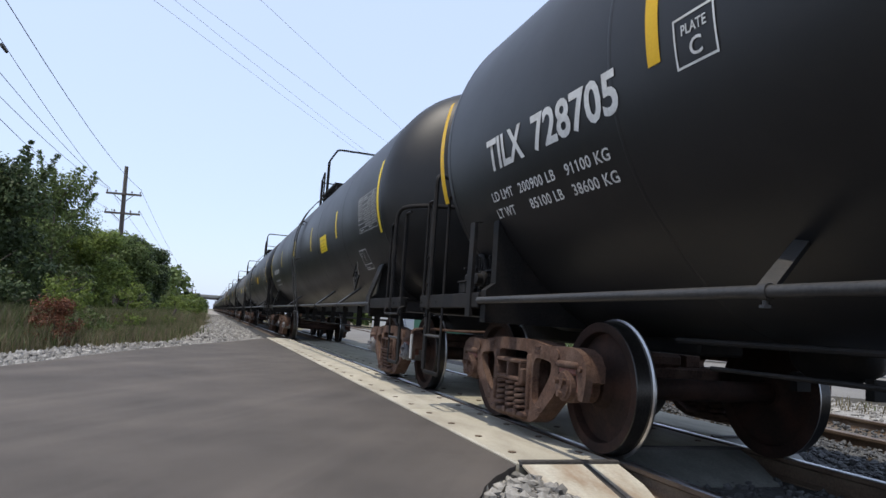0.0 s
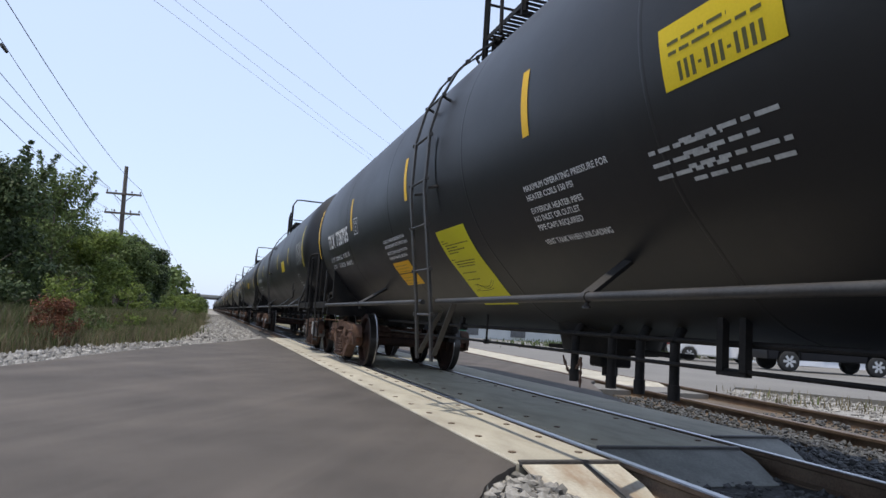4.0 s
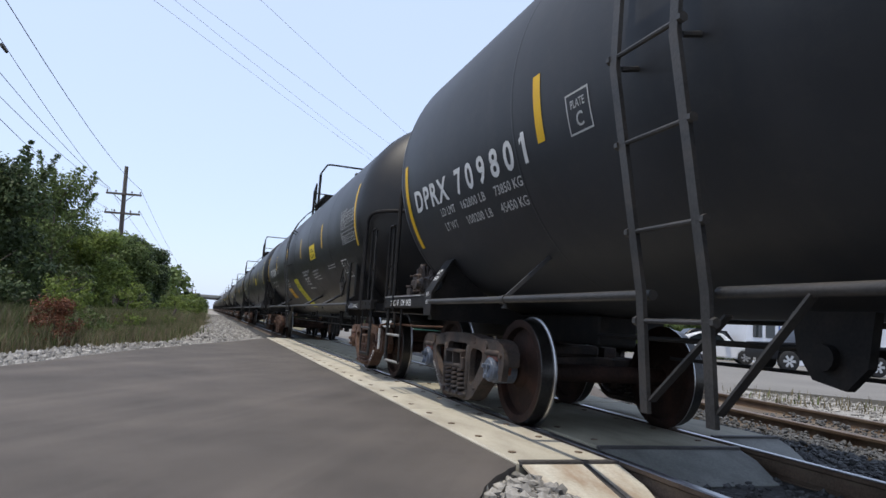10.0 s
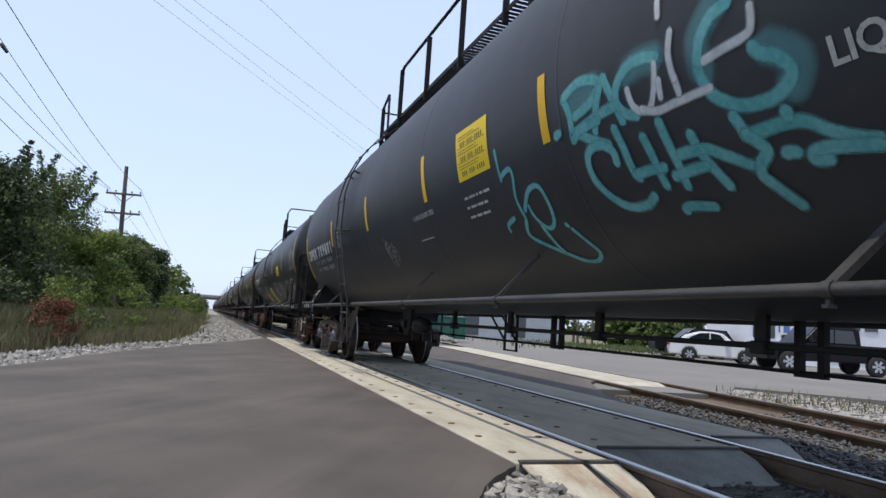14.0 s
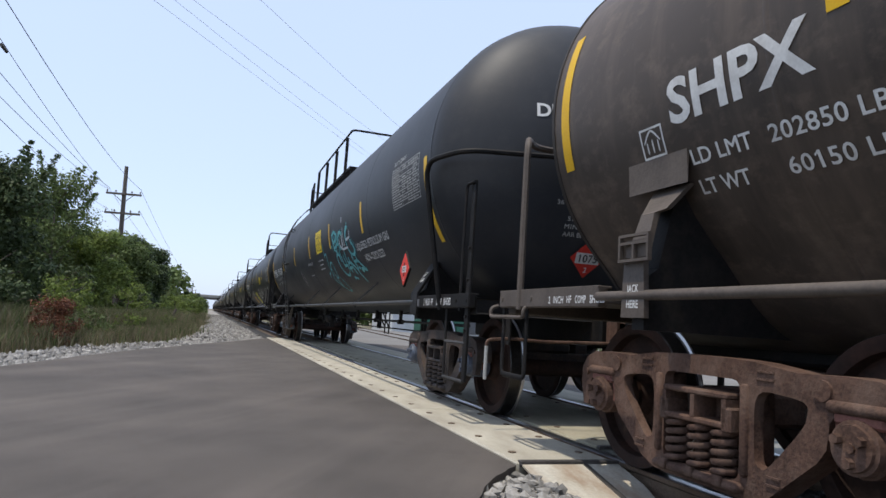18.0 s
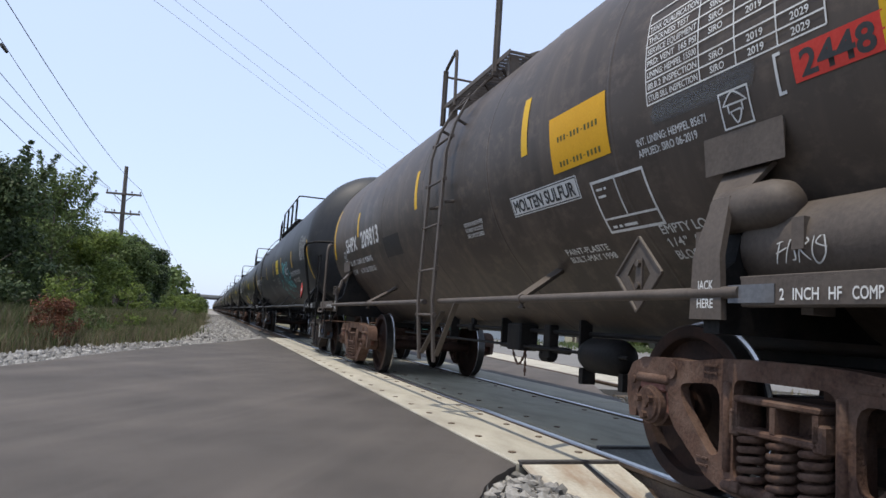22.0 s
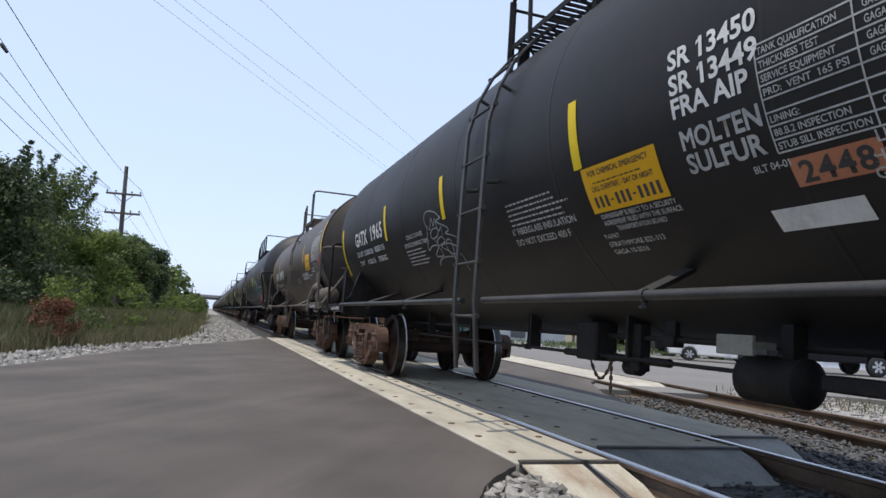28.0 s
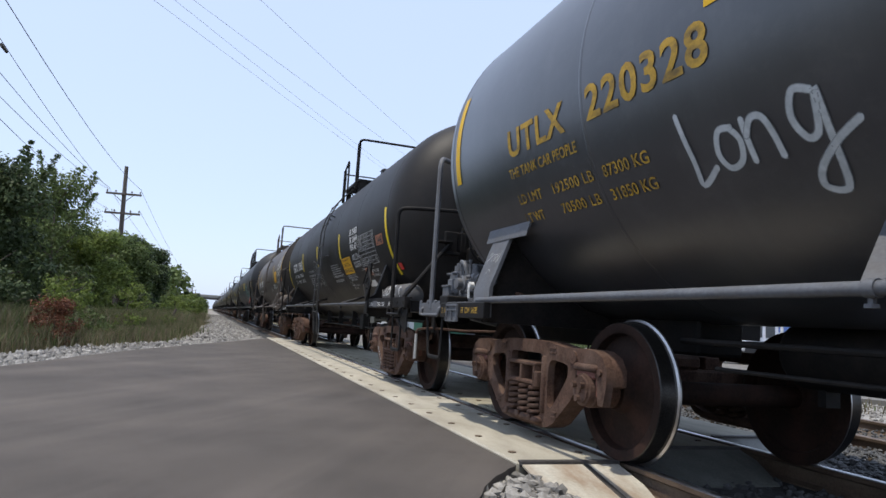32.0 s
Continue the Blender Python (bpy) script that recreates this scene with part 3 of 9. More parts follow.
FRAME_OUT = [(-1.10, 0.37), (-1.13, 0.50), (-1.13, 0.60), (-1.08, 0.675), (-0.98, 0.715), (-0.84, 0.722), (-0.60, 0.715), (-0.36, 0.745), (-0.2, 0.752), (0.2, 0.752), (0.36, 0.745), (0.60, 0.715), (0.84, 0.722),
             (0.98, 0.715), (1.08, 0.675), (1.13, 0.60), (1.13, 0.50), (1.10, 0.37), (1.04, 0.37), (1.02, 0.53), (0.98, 0.575), (0.80, 0.575), (0.76, 0.53), (0.745, 0.42), (0.70, 0.36),
             (0.46, 0.165), (0.36, 0.125), (0.26, 0.115), (-0.26, 0.115), (-0.36, 0.125), (-0.46, 0.165), (-0.70, 0.36), (-0.745, 0.42), (-0.76, 0.53), (-0.80, 0.575), (-0.98, 0.575), (-1.02, 0.53), (-1.04, 0.37)]


def side_frame_mesh(material):
    """Cast truck side frame: rounded top chord, slanting tension members, three-cornered windows and open spring bay."""
    tri = rounded([(0.365, 0.625), (0.66, 0.60), (0.645, 0.50), (0.43, 0.265), (0.365, 0.29)], 0.3, 4)
    tri2 = [(-y, z) for y, z in reversed(tri)]
    mid = rounded([(-0.275, 0.655), (0.275, 0.655), (0.275, 0.19), (-0.275, 0.19)], 0.1)
    # outer web, and the flanges that turn in behind its top edge and its tension member
    bm = bmesh.new()
    slab(bm, FRAME_OUT, -0.075, -0.02, (tri, mid, tri2), 0.016)

    def band(pts, depth):
        inner = [(y + (0.0 - y) * depth * 0.55, z + (0.42 - z) * depth * 2.2) for y, z in pts]
        slab(bm, pts + inner[::-1], -0.03, 0.075)

    band(FRAME_OUT[1:17], 0.075)
    band(FRAME_OUT[24:33], 0.09)
    # ribs round the windows, bosses and lugs
    for sgn in (-1, 1):
        box(bm, -0.10, 0.09, sgn * 0.89 - 0.14, sgn * 0.89 + 0.14, 0.575, 0.625, 0.015)
        box(bm, -0.098, 0.09, sgn * 0.31 - 0.022, sgn * 0.31 + 0.022, 0.22, 0.64, 0.012)
        rod(bm, (-0.07, sgn * 0.73, 0.655), (-0.088, sgn * 0.73, 0.655), 0.045, 14)
        for q in (0.0, 0.035):
            box(bm, -0.083, -0.07, sgn * 0.43 - 0.05, sgn * 0.43 + 0.05, 0.665 + q, 0.675 + q)
            box(bm, -0.083, -0.07, sgn * 0.48 - 0.04, sgn * 0.48 + 0.04, 0.21 + q, 0.22 + q)
        rod(bm, (-0.07, sgn * 1.06, 0.58), (-0.09, sgn * 1.06, 0.58), 0.022, 10)
    box(bm, -0.13, 0.11, -0.31, 0.31, 0.14, 0.185, 0.015)
    for k in (-0.2, 0.0, 0.2):
        box(bm, -0.145, -0.12, k - 0.025, k + 0.025, 0.15, 0.2, 0.006)
    return mesh_of(bm, "side_frame", material, 50)


def spring_mesh(material):
    bm = bmesh.new()
    pts = []
    for i in range(5 * 10 + 1):
        a = 2 * math.pi * i / 10
        pts.append((math.cos(a) * 0.06, math.sin(a) * 0.06, 0.19 + 0.225 * i / 50))
    tube(bm, pts, 0.0165, 6)
    return mesh_of(bm, "spring", material, 60)


def bearing_mesh(cap_material):
    bm = bmesh.new()
    lathe(bm, [(0.12, 0.0), (0.12, 0.115), (-0.05, 0.118), (-0.06, 0.108), (-0.10, 0.106), (-0.105, 0.092), (-0.118, 0.088), (-0.122, 0.05), (-0.115, 0.0)], 24, "X")
    for k in range(3):
        a = 2 * math.pi * k / 3 + 0.5
        rod(bm, (-0.112, math.cos(a) * 0.058, math.sin(a) * 0.058), (-0.15, math.cos(a) * 0.058, math.sin(a) * 0.058), 0.021, 6)
    rod(bm, (-0.118, 0.0, 0.0), (-0.128, 0.0, 0.0), 0.02, 8)
    return mesh_of(bm, "bearing_cap", cap_material)


def adapter_mesh(material):
    bm = bmesh.new()
    box(bm, -0.085, 0.085, -0.11, 0.11, 0.075, 0.125, 0.012)
    box(bm, -0.06, 0.06, -0.125, -0.085, -0.04, 0.10, 0.01)
    box(bm, -0.06, 0.06, 0.085, 0.125, -0.04, 0.10, 0.01)
    return mesh_of(bm, "bearing_adapter", material)


def bolster_mesh(material):
    """Cast bolster with hollow ends: two square openings show in the spring bay."""
    bm = bmesh.new()
    box(bm, -0.98, 0.98, -0.19, 0.19, 0.42, 0.585, 0.02)
    box(bm, -0.45, 0.45, -0.2, 0.2, 0.58, 0.70, 0.03)
    for sg in (-1, 1):
        a, b = sorted((sg * 0.98, sg * 1.12))
        box(bm, a, b, -0.235, 0.235, 0.415, 0.445, 0.008)
        box(bm, a, b, -0.235, 0.235, 0.555, 0.585, 0.008)
        for k in (-0.22, 0.0, 0.22):
            box(bm, a, b, k - 0.015, k + 0.015, 0.445, 0.555)
        box(bm, a, b + 0.01, 0.2, 0.262, 0.40, 0.52, 0.01)
        box(bm, a, b + 0.01, -0.262, -0.2, 0.40, 0.52, 0.01)
        box(bm, sg * 0.64 - 0.08, sg * 0.64 + 0.08, -0.1, 0.1, 0.58, 0.69, 0.01)
    return mesh_of(bm, "bolster", material)


def brake_beam_mesh():
    bm = bmesh.new()
    tube(bm, [(-0.72, 0, 0.40), (0, 0.12, 0.37), (0.72, 0, 0.40)], 0.03, 8)
    box(bm, -0.72, 0.72, -0.03, 0.03, 0.37, 0.42, 0.008)
    for sg in (-1, 1):
        box(bm, sg * 0.75 - 0.06, sg * 0.75 + 0.06, -0.1, -0.03, 0.3, 0.55, 0.012)
    rod(bm, (0, 0.1, 0.37), (0, 0.6, 0.40), 0.022, 8)
    return mesh_of(bm, "brake_beam", M_CASTBLACK)


MESH = {}


def shared(key, fn, *a):
    if key not in MESH:
        MESH[key] = fn(*a)
    return MESH[key]


WHEELSETS = []


def truck(car_ob, yc, cast="rust", cap="grey", far=False):
    """Two-axle truck: bolster, side frames, springs, bearings, brake beams; the wheelsets are parts of the car."""
    mat = M_RUST if cast == "rust" else M_CASTBLACK
    bol = piece("truck_bolster", shared("bolster" + cast, bolster_mesh, mat), car_ob, pose(0, yc, 0))
    for sg in (-1, 1):
        piece("side_frame", shared("frame" + cast, side_frame_mesh, mat), bol, pose(sg * 1.0, 0, 0, 0, 0, 0 if sg < 0 else 180))
        if sg < 0 or not far:
            for k in (-0.17, 0.0, 0.17):
                piece("spring", shared("spring" + cast, spring_mesh, mat), bol, pose(sg * 1.05, k, 0))
        if not far:
            piece("spring", shared("spring" + cast, spring_mesh, mat), bol, pose(sg * 0.94, -0.08, 0))
            piece("spring", shared("spring" + cast, spring_mesh, mat), bol, pose(sg * 0.94, 0.08, 0))
        for k in (-0.889, 0.889):
            piece("bearing_cap", shared("bearing" + cap, bearing_mesh, M_BLUECAP if cap == "blue" else (M_BEARING if cap == "grey" else M_RUST)), bol,
                  pose(sg * 1.0, k, WHEEL_R, 0, 0, 0 if sg < 0 else 180), "round %s bearing end cap" % ({"blue": "blue", "grey": "grey", "rust": "rusty"}[cap]))
            piece("bearing_adapter", shared("adapter", adapter_mesh, M_ADAPTER), bol, pose(sg * 1.0, k, WHEEL_R))
    if not far:
        piece("brake_beam", shared("brake_beam", brake_beam_mesh), bol, pose(0, 0.36, 0, 0, 0, 180))
        piece("brake_beam", shared("brake_beam", brake_beam_mesh), bol, pose(0, -0.36, 0))
    for k in (-0.889, 0.889):
        ax = piece("wheelset_axle", shared("axle", axle_mesh), car_ob, pose(0, yc + k, WHEEL_R))
        for sg in (-1, 1):
            piece("wheel", shared("wheel", wheel_mesh), ax, pose(sg * 0.765, 0, 0, 0, 0, 180 if sg < 0 else 0), "brown steel wheel with a polished rim")
        WHEELSETS.append(ax)
    return bol


def head_reach(head, r, rho, shape):
    """How far a head stands out at the distance rho from the axis. shape: 0 a flanged and dished jacket head, else the power of its curve."""
    f = min(1.0, rho / r)
    if not shape:
        big = (r * r + head * head) / (2 * head)
        return math.sqrt(max(0.0, big * big - rho * rho)) - (big - head)
    return head * max(0.0, 1 - f ** shape) ** (1 / shape)


def shell_profile(half, r, head, shape=2.0):
    """The tank's outline from the trailing end to the leading one, as (y, radius)."""
    rear = []
    n = 12
    for i in range(n + 1):
        rho = r * math.sin(math.pi / 2 * i / n)
        rear.append((-half + head - head_reach(head, r, rho, shape), rho))
    m = 8
    mid = [(-half + head + (2 * half - 2 * head) * i / m, r) for i in range(1, m)]
    return rear + mid + [(-y, rho) for y, rho in reversed(rear)]


def surface_x(car, z):
    """How far out the shell's near side lies at height z, in the car's space (negative x)."""
    k = car["r"] ** 2 - (z - car["zc"]) ** 2
    return -math.sqrt(max(k, 0))


SILL_Z = 1.035


def side_ladder(car, ob, y, material, foot=0.46, width=0.46):
    """Ladder: two flat stiles rise from below the rail, over the bulge and up onto the shell; round rungs."""
    zc, r = car["zc"], car["r"]
    path = [(-1.42, foot), (-1.47, SILL_Z), (-r - 0.10, zc - 0.35)]
    for a in (-5, 8, 20, 32, 44, 56, 66):
        th = radians(a)
        path.append((-(r + 0.10) * math.cos(th), zc + (r + 0.10) * math.sin(th)))
    lad = None
    for k in (-width / 2, width / 2):
        bm = bmesh.new()
        prev = None
        for i, (x, z) in enumerate(path):
            ring = [bm.verts.new((x - 0.012, y + k - 0.028, z)), bm.verts.new((x + 0.012, y + k - 0.028, z)), bm.verts.new((x + 0.012, y + k + 0.028, z)), bm.verts.new((x - 0.012, y + k + 0.028, z))]
            if prev:
                for q in range(4):
                    bm.faces.new((prev[q], prev[(q + 1) % 4], ring[(q + 1) % 4], ring[q]))
            prev = ring
        if lad is None:
            lad = part("ladder", bm, material, ob, "steel side ladder", smooth=40)
        else:
            part("stile", bm, material, lad, smooth=40)
    for a in (-12, 22, 52):
        for k in (-width / 2, width / 2):
            th = radians(a)
            bm = bmesh.new()
            c, s_ = math.cos(th), math.sin(th)
            rod(bm, (-(r + 0.10) * c, y + k, zc + (r + 0.10) * s_), (-(r - 0.01) * c, y + k, zc + (r - 0.01) * s_), 0.016, 6)
            part("ladder_bracket", bm, material, lad)
    rung = bmesh.new()
    rod(rung, (0, -width / 2 - 0.05, 0), (0, width / 2 + 0.05, 0), 0.0125, 8)
    for k in (-width / 2 - 0.042, width / 2 + 0.042):
        rod(rung, (0, k - 0.012, 0), (0, k + 0.012, 0), 0.024, 6)
    me = mesh_of(rung, "rung", material)
    # rungs at even steps along the stiles
    acc, nxt = 0.0, 0.445
    for (xa, za), (xb, zb) in zip(path, path[1:]):
        d = math.hypot(xb - xa, zb - za)
        while nxt < acc + d:
            f = (nxt - acc) / d
            piece("rung", me, lad, pose(xa + (xb - xa) * f, y, za + (zb - za) * f))
            nxt += 0.44
        acc += d
    return lad


def top_platform(car, ob, y0, y1, material, y_high, posts=()):
    """Walkway on the crown: short entry loops at y0 where the ladder arrives, then a high rail from y_high that turns across at y1."""
    zc, r = car["zc"], car["r"]
    zt = zc + r
    w = 0.86
    zp = zc + math.sqrt(r * r - w * w) + 0.10
    plat = None
    for sg in (-1, 1):
        bm = bmesh.new()
        x = sg * w
        for q in (-0.16, 0.15):
            box(bm, x + q, x + q + 0.01, y1, y0, zp - 0.03, zp + 0.02)
        k = y1 + 0.03
        while k < y0:
            box(bm, x - 0.15, x + 0.15, k - 0.006, k + 0.006, zp - 0.01, zp + 0.018)
            k += 0.08
        for k in (y1 + 0.1, y0 - 0.1):
            box(bm, x - 0.02, x + 0.14 * sg + 0.02, k - 0.025, k + 0.025, zp - 0.22, zp - 0.02)
        p = part("walkway", bm, material, ob, "steel grating walkway on the crown")
        plat = plat or p
    x = w + 0.16
    for sg in (-1, 1):
        # entry loop: flat front post, slanting top, round back leg
        bm = bmesh.new()
        tube(bm, [(sg * x, y0, zp - 0.22), (sg * x, y0, zp + 0.46), (sg * x, y0 - 0.36, zp + 0.60), (sg * x, y0 - 0.40, zp - 0.1)], 0.02, 8, 0.06)
        part("entry_loop", bm, material, plat)
        bm = bmesh.new()
        box(bm, sg * x - 0.03, sg * x + 0.03, y0 - 0.012, y0 + 0.012, zp - 0.24, zp + 0.45)
        part("rail_post", bm, material, plat)
        for k in (y_high,) + tuple(posts):
            bm = bmesh.new()
            box(bm, sg * x - 0.032, sg * x + 0.032, k - 0.012, k + 0.012, zp - 0.14, zp + 0.74)
            part("rail_post", bm, material, plat)
    bm = bmesh.new()
    tube(bm, [(-x, y_high, zp - 0.1), (-x, y_high, zp + 0.76), (-x, y1, zp + 0.78), (x, y1, zp + 0.78), (x, y_high, zp + 0.76), (x, y_high, zp - 0.1)], 0.023, 8, 0.13)
    part("top_rail", bm, material, plat, "bent pipe rail along the walkway")
    bm = bmesh.new()
    rod(bm, (-x, y0, zp + 0.38), (x, y0, zp + 0.38), 0.015, 8)
    part("front_rail", bm, material, plat)
    yc = (y0 + y1) / 2
    bm = bmesh.new()
    lathe(bm, [(zt - 0.12, 0.0), (zt - 0.12, 0.36), (zt + 0.14, 0.36), (zt + 0.15, 0.42), (zt + 0.2, 0.42), (zt + 0.21, 0.3), (zt + 0.27, 0.0)], 28, "Y")
    for v in bm.verts:
        v.co = Vector((v.co.x, yc + v.co.z, v.co.y))
    part("manway", bm, material, ob, "round bolted manway cover")
    for k, h in ((0.62, 0.32), (-0.62, 0.24), (0.9, 0.2)):
        bm = bmesh.new()
        rod(bm, (-0.18, yc + k, zt - 0.1), (-0.18, yc + k, zt + h), 0.09, 14)
        rod(bm, (-0.18, yc + k, zt + h), (-0.18, yc + k, zt + h + 0.06), 0.13, 14, 0.07)
        part("valve", bm, material, ob)


def end_gear(car, ob, sg, half, material, sill_from, words=None, word_mat=None, rail_top=2.2, plate=None, tank_half=0.0, dz=0.0, word_h=0.066, word_x=-1.409, gear=None):
    """One end of the car: side sills, end beam, railings, corner ladders, stirrup steps and coupler. sg: +1 leading, -1 trailing. gear: where the railing, posts and steps stand, as distances from the middle."""
    gear = gear or {"rail": half - 0.45, "post": half - 0.12, "post_z": (0.36, 2.1), "stirrup": (half - 0.56, half - 0.12, 0.34), "treads": (0.63,), "loops": ((half - 0.06, 2.08), (half - 0.7, 2.02))}
    half = gear.get("end", half)
    e = sg * half
    bm = bmesh.new()
    box(bm, -1.33, 1.33, e - sg * 0.12, e, 0.93, 1.06, 0.01)
    box(bm, -1.33, 1.33, e - sg * 0.78, e - sg * 0.12, 1.03, 1.05, 0.004)
    beam = part("end_beam", bm, material, ob)
    for s in (-1, 1):
        bm = bmesh.new()
        x = s * 1.37
        a, b = sorted((sg * sill_from, e))
        box(bm, x - 0.035, x + 0.035, a, b, 0.975 + dz, 1.095 + dz, 0.008)
        box(bm, x - 0.035, x + 0.06 * -s, a, b, 1.085 + dz, 1.10 + dz, 0.003)
        part("side_sill", bm, material, beam)
    # stub sill and coupler
    bm = bmesh.new()
    a, b = sorted((sg * (sill_from - 1.2), e + sg * 0.15))
    box(bm, -0.2, 0.2, a, b, 0.72, 1.0, 0.02)
    part("stub_sill", bm, M_FRAME, ob)
    bm = bmesh.new()
    k = e + sg * 0.15
    box(bm, -0.07, 0.07, *sorted((k, k + sg * 0.28)), 0.80, 0.95, 0.02)
    box(bm, -0.14, 0.14, *sorted((k + sg * 0.25, k + sg * 0.52)), 0.72, 1.02, 0.04)
    box(bm, -0.17, -0.05, *sorted((k + sg * 0.40, k + sg * 0.60)), 0.74, 1.0, 0.03)
    part("coupler", bm, M_RUST, ob, "rusty knuckle coupler")
    bm = bmesh.new()
    tube(bm, [(0.3, k - sg * 0.1, 0.8), (0.33, k + sg * 0.15, 0.7), (0.28, k + sg * 0.4, 0.42), (0.2, k + sg * 0.6, 0.36)], 0.026, 8, 0.12)
    part("air_hose", bm, M_FRAME, ob, "black rubber air hose")
    # railing across the end
    bm = bmesh.new()
    g = gear
    y = sg * g["rail"]
    yb = sg * max(tank_half + 0.1, g["rail"])
    ym = y + (yb - y) * 0.8
    top = g.get("rail_top", rail_top)
    xr = g.get("rail_x", 1.40)
    tube(bm, [(-1.40, y, 0.96), (-xr, y, top), (0.18 - xr, ym, top + 0.01), (-0.55, yb, top + 0.04), (0.55, yb, top + 0.04), (xr - 0.18, ym, top + 0.01), (xr, y, top), (1.40, y, 0.96)], 0.026, 8, 0.2)
    part("end_railing", bm, material, ob, "bent pipe end railing")
    for s in (-1, 1):
        x = s * 1.36
        if "post" in g:
            # flat bolted corner post
            bm = bmesh.new()
            yp = sg * g["post"]
            box(bm, x - 0.012, x + 0.012, yp - 0.04, yp + 0.04, *g["post_z"], 0.004)
            post = part("corner_post", bm, material, ob)
            for z in (0.78, 0.9, 1.0, 1.22, 1.5):
                if g["post_z"][0] < z < g["post_z"][1]:
                    bm = bmesh.new()
                    rod(bm, (x + s * 0.012, yp, z), (x + s * 0.028, yp, z), 0.015, 6)
                    part("bolt_head", bm, material, post)
        for yp, ztop in g.get("loops", ()):
            bm = bmesh.new()
            tube(bm, [(x + s * 0.03, sg * yp, 0.95), (x + s * 0.03, sg * yp, ztop), (x + s * 0.02, sg * yp - 0.17, ztop)], 0.015, 8, 0.05)
            part("grab_loop", bm, material, ob)
        # stirrup: flat bar bent to a U, with its treads
        ya, yb2, zs = g["stirrup"]
        lean = g.get("lean", 0.0)
        bm = bmesh.new()
        pts = [(x, sg * (ya - lean * 0.3), 1.0), (x, sg * ya, zs), (x, sg * yb2, zs), (x, sg * (yb2 + lean), 1.0)]
        tube(bm, [Vector((0, p[1], p[2])) for p in pts], 0.021, 8, 0.05)
        for v in bm.verts:
            v.co.x = x + v.co.x * 0.55
        step = part("stirrup_step", bm, M_FRAME, ob, "bent bar stirrup step")
        for z in g.get("treads", ()):
            bm = bmesh.new()
            rod(bm, (x, sg * ya, z), (x, sg * yb2, z), 0.015, 8)
            part("step_tread", bm, M_WORN if g.get("worn") else M_PIPE, step, "worn round tread")
        if g.get("hold", True):
            # low grab iron bolted below the sill
            bm = bmesh.new()
            h0, h1 = sg * (ya - 0.06), sg * (yb2 + 0.12)
            tube(bm, [(x, h0, 0.99), (x + s * 0.06, h0, 0.97), (x + s * 0.06, h0, 0.905), (x + s * 0.06, h1, 0.905), (x + s * 0.06, h1, 0.97), (x, h1, 0.99)], 0.014, 8, 0.04)
            part("hand_hold", bm, material, ob)
        if g.get("worn"):
            bm = bmesh.new()
            box(bm, x + s * 0.02, x + s * 0.052, *sorted((sg * (half - 0.02), sg * (half - 1.5))), 1.101, 1.116, 0.003)
            part("worn_edge", bm, M_WORN, beam, "walkway edge worn to bare steel")
        if g.get("gusset"):
            # plate that braces the long corner
            ga, gb = g["gusset"]
            bm = bmesh.new()
            slab(bm, [(sg * ga, 0.80), (sg * ga, 0.86), (sg * (ga + 0.2), 1.03), (sg * gb, 1.03), (sg * gb, 0.72), (sg * (gb - 0.06), 0.70)], x - 0.008, x + 0.008)
            part("corner_gusset", bm, material, ob, "cut steel gusset plate")
        for ya in (0.3, 0.52, 0.05):
            bm = bmesh.new()
            rod(bm, (x + s * 0.035, e - sg * ya, 1.035), (x + s * 0.052, e - sg * ya, 1.035), 0.016, 6)
            part("bolt_head", bm, material, beam)
    # the uncoupling lever hangs at the left hand of whoever faces the end
    xl, zl = sg * 1.3, g.get("lever", 0.74)
    bm = bmesh.new()
    k = e + sg * 0.20
    tube(bm, [(xl, k, zl - 0.12), (xl, k, zl), (xl * 0.85, k, zl + 0.02), (xl * 0.6, k - sg * 0.02, zl + 0.01), (-xl * 0.05, k + sg * 0.1, zl + 0.04)], 0.013, 6, 0.04)
    lever = part("uncoupling_lever", bm, M_RUST, ob, "rusty uncoupling lever")
    bm = bmesh.new()
    rod(bm, (xl, k, zl - 0.32), (xl, k, zl - 0.05), 0.016, 8)
    part("lever_grip", bm, M_BROWNFRAME if material is M_BROWNFRAME else M_FADED, lever, "worn lever grip")
    bm = bmesh.new()
    box(bm, *sorted((xl * 0.86, xl * 0.845)), *sorted((k - sg * 0.05, k + sg * 0.03)), zl - 0.03, 0.94, 0.004)
    part("lever_bracket", bm, material, lever)
    if words:
        for s, mul in ((-1, 1),):
            x0 = sg * sill_from
            for txt, ya, w in words:
                n = len(txt)
                at = 0
                for word in txt.split():
                    at = txt.index(word, at)
                    bm = text_sheet(word, w * (len(word) - 0.3) / n, word_h)
                    for v in bm.verts:
                        v.co = Vector((word_x, ya - w * at / n - v.co.x, 1.0 + dz + v.co.y))
                    part("sill_word", bm, word_mat or M_WHITE, beam, smooth=0)
                    at += len(word)
        if plate:
            bm = bmesh.new()
            box(bm, -1.4105, -1.406, plate - 0.245, plate, 0.99 + dz, 1.065 + dz)
            part("blank_plate", bm, M_GREYPAINT, beam, "small blank metal plate")
    return beam


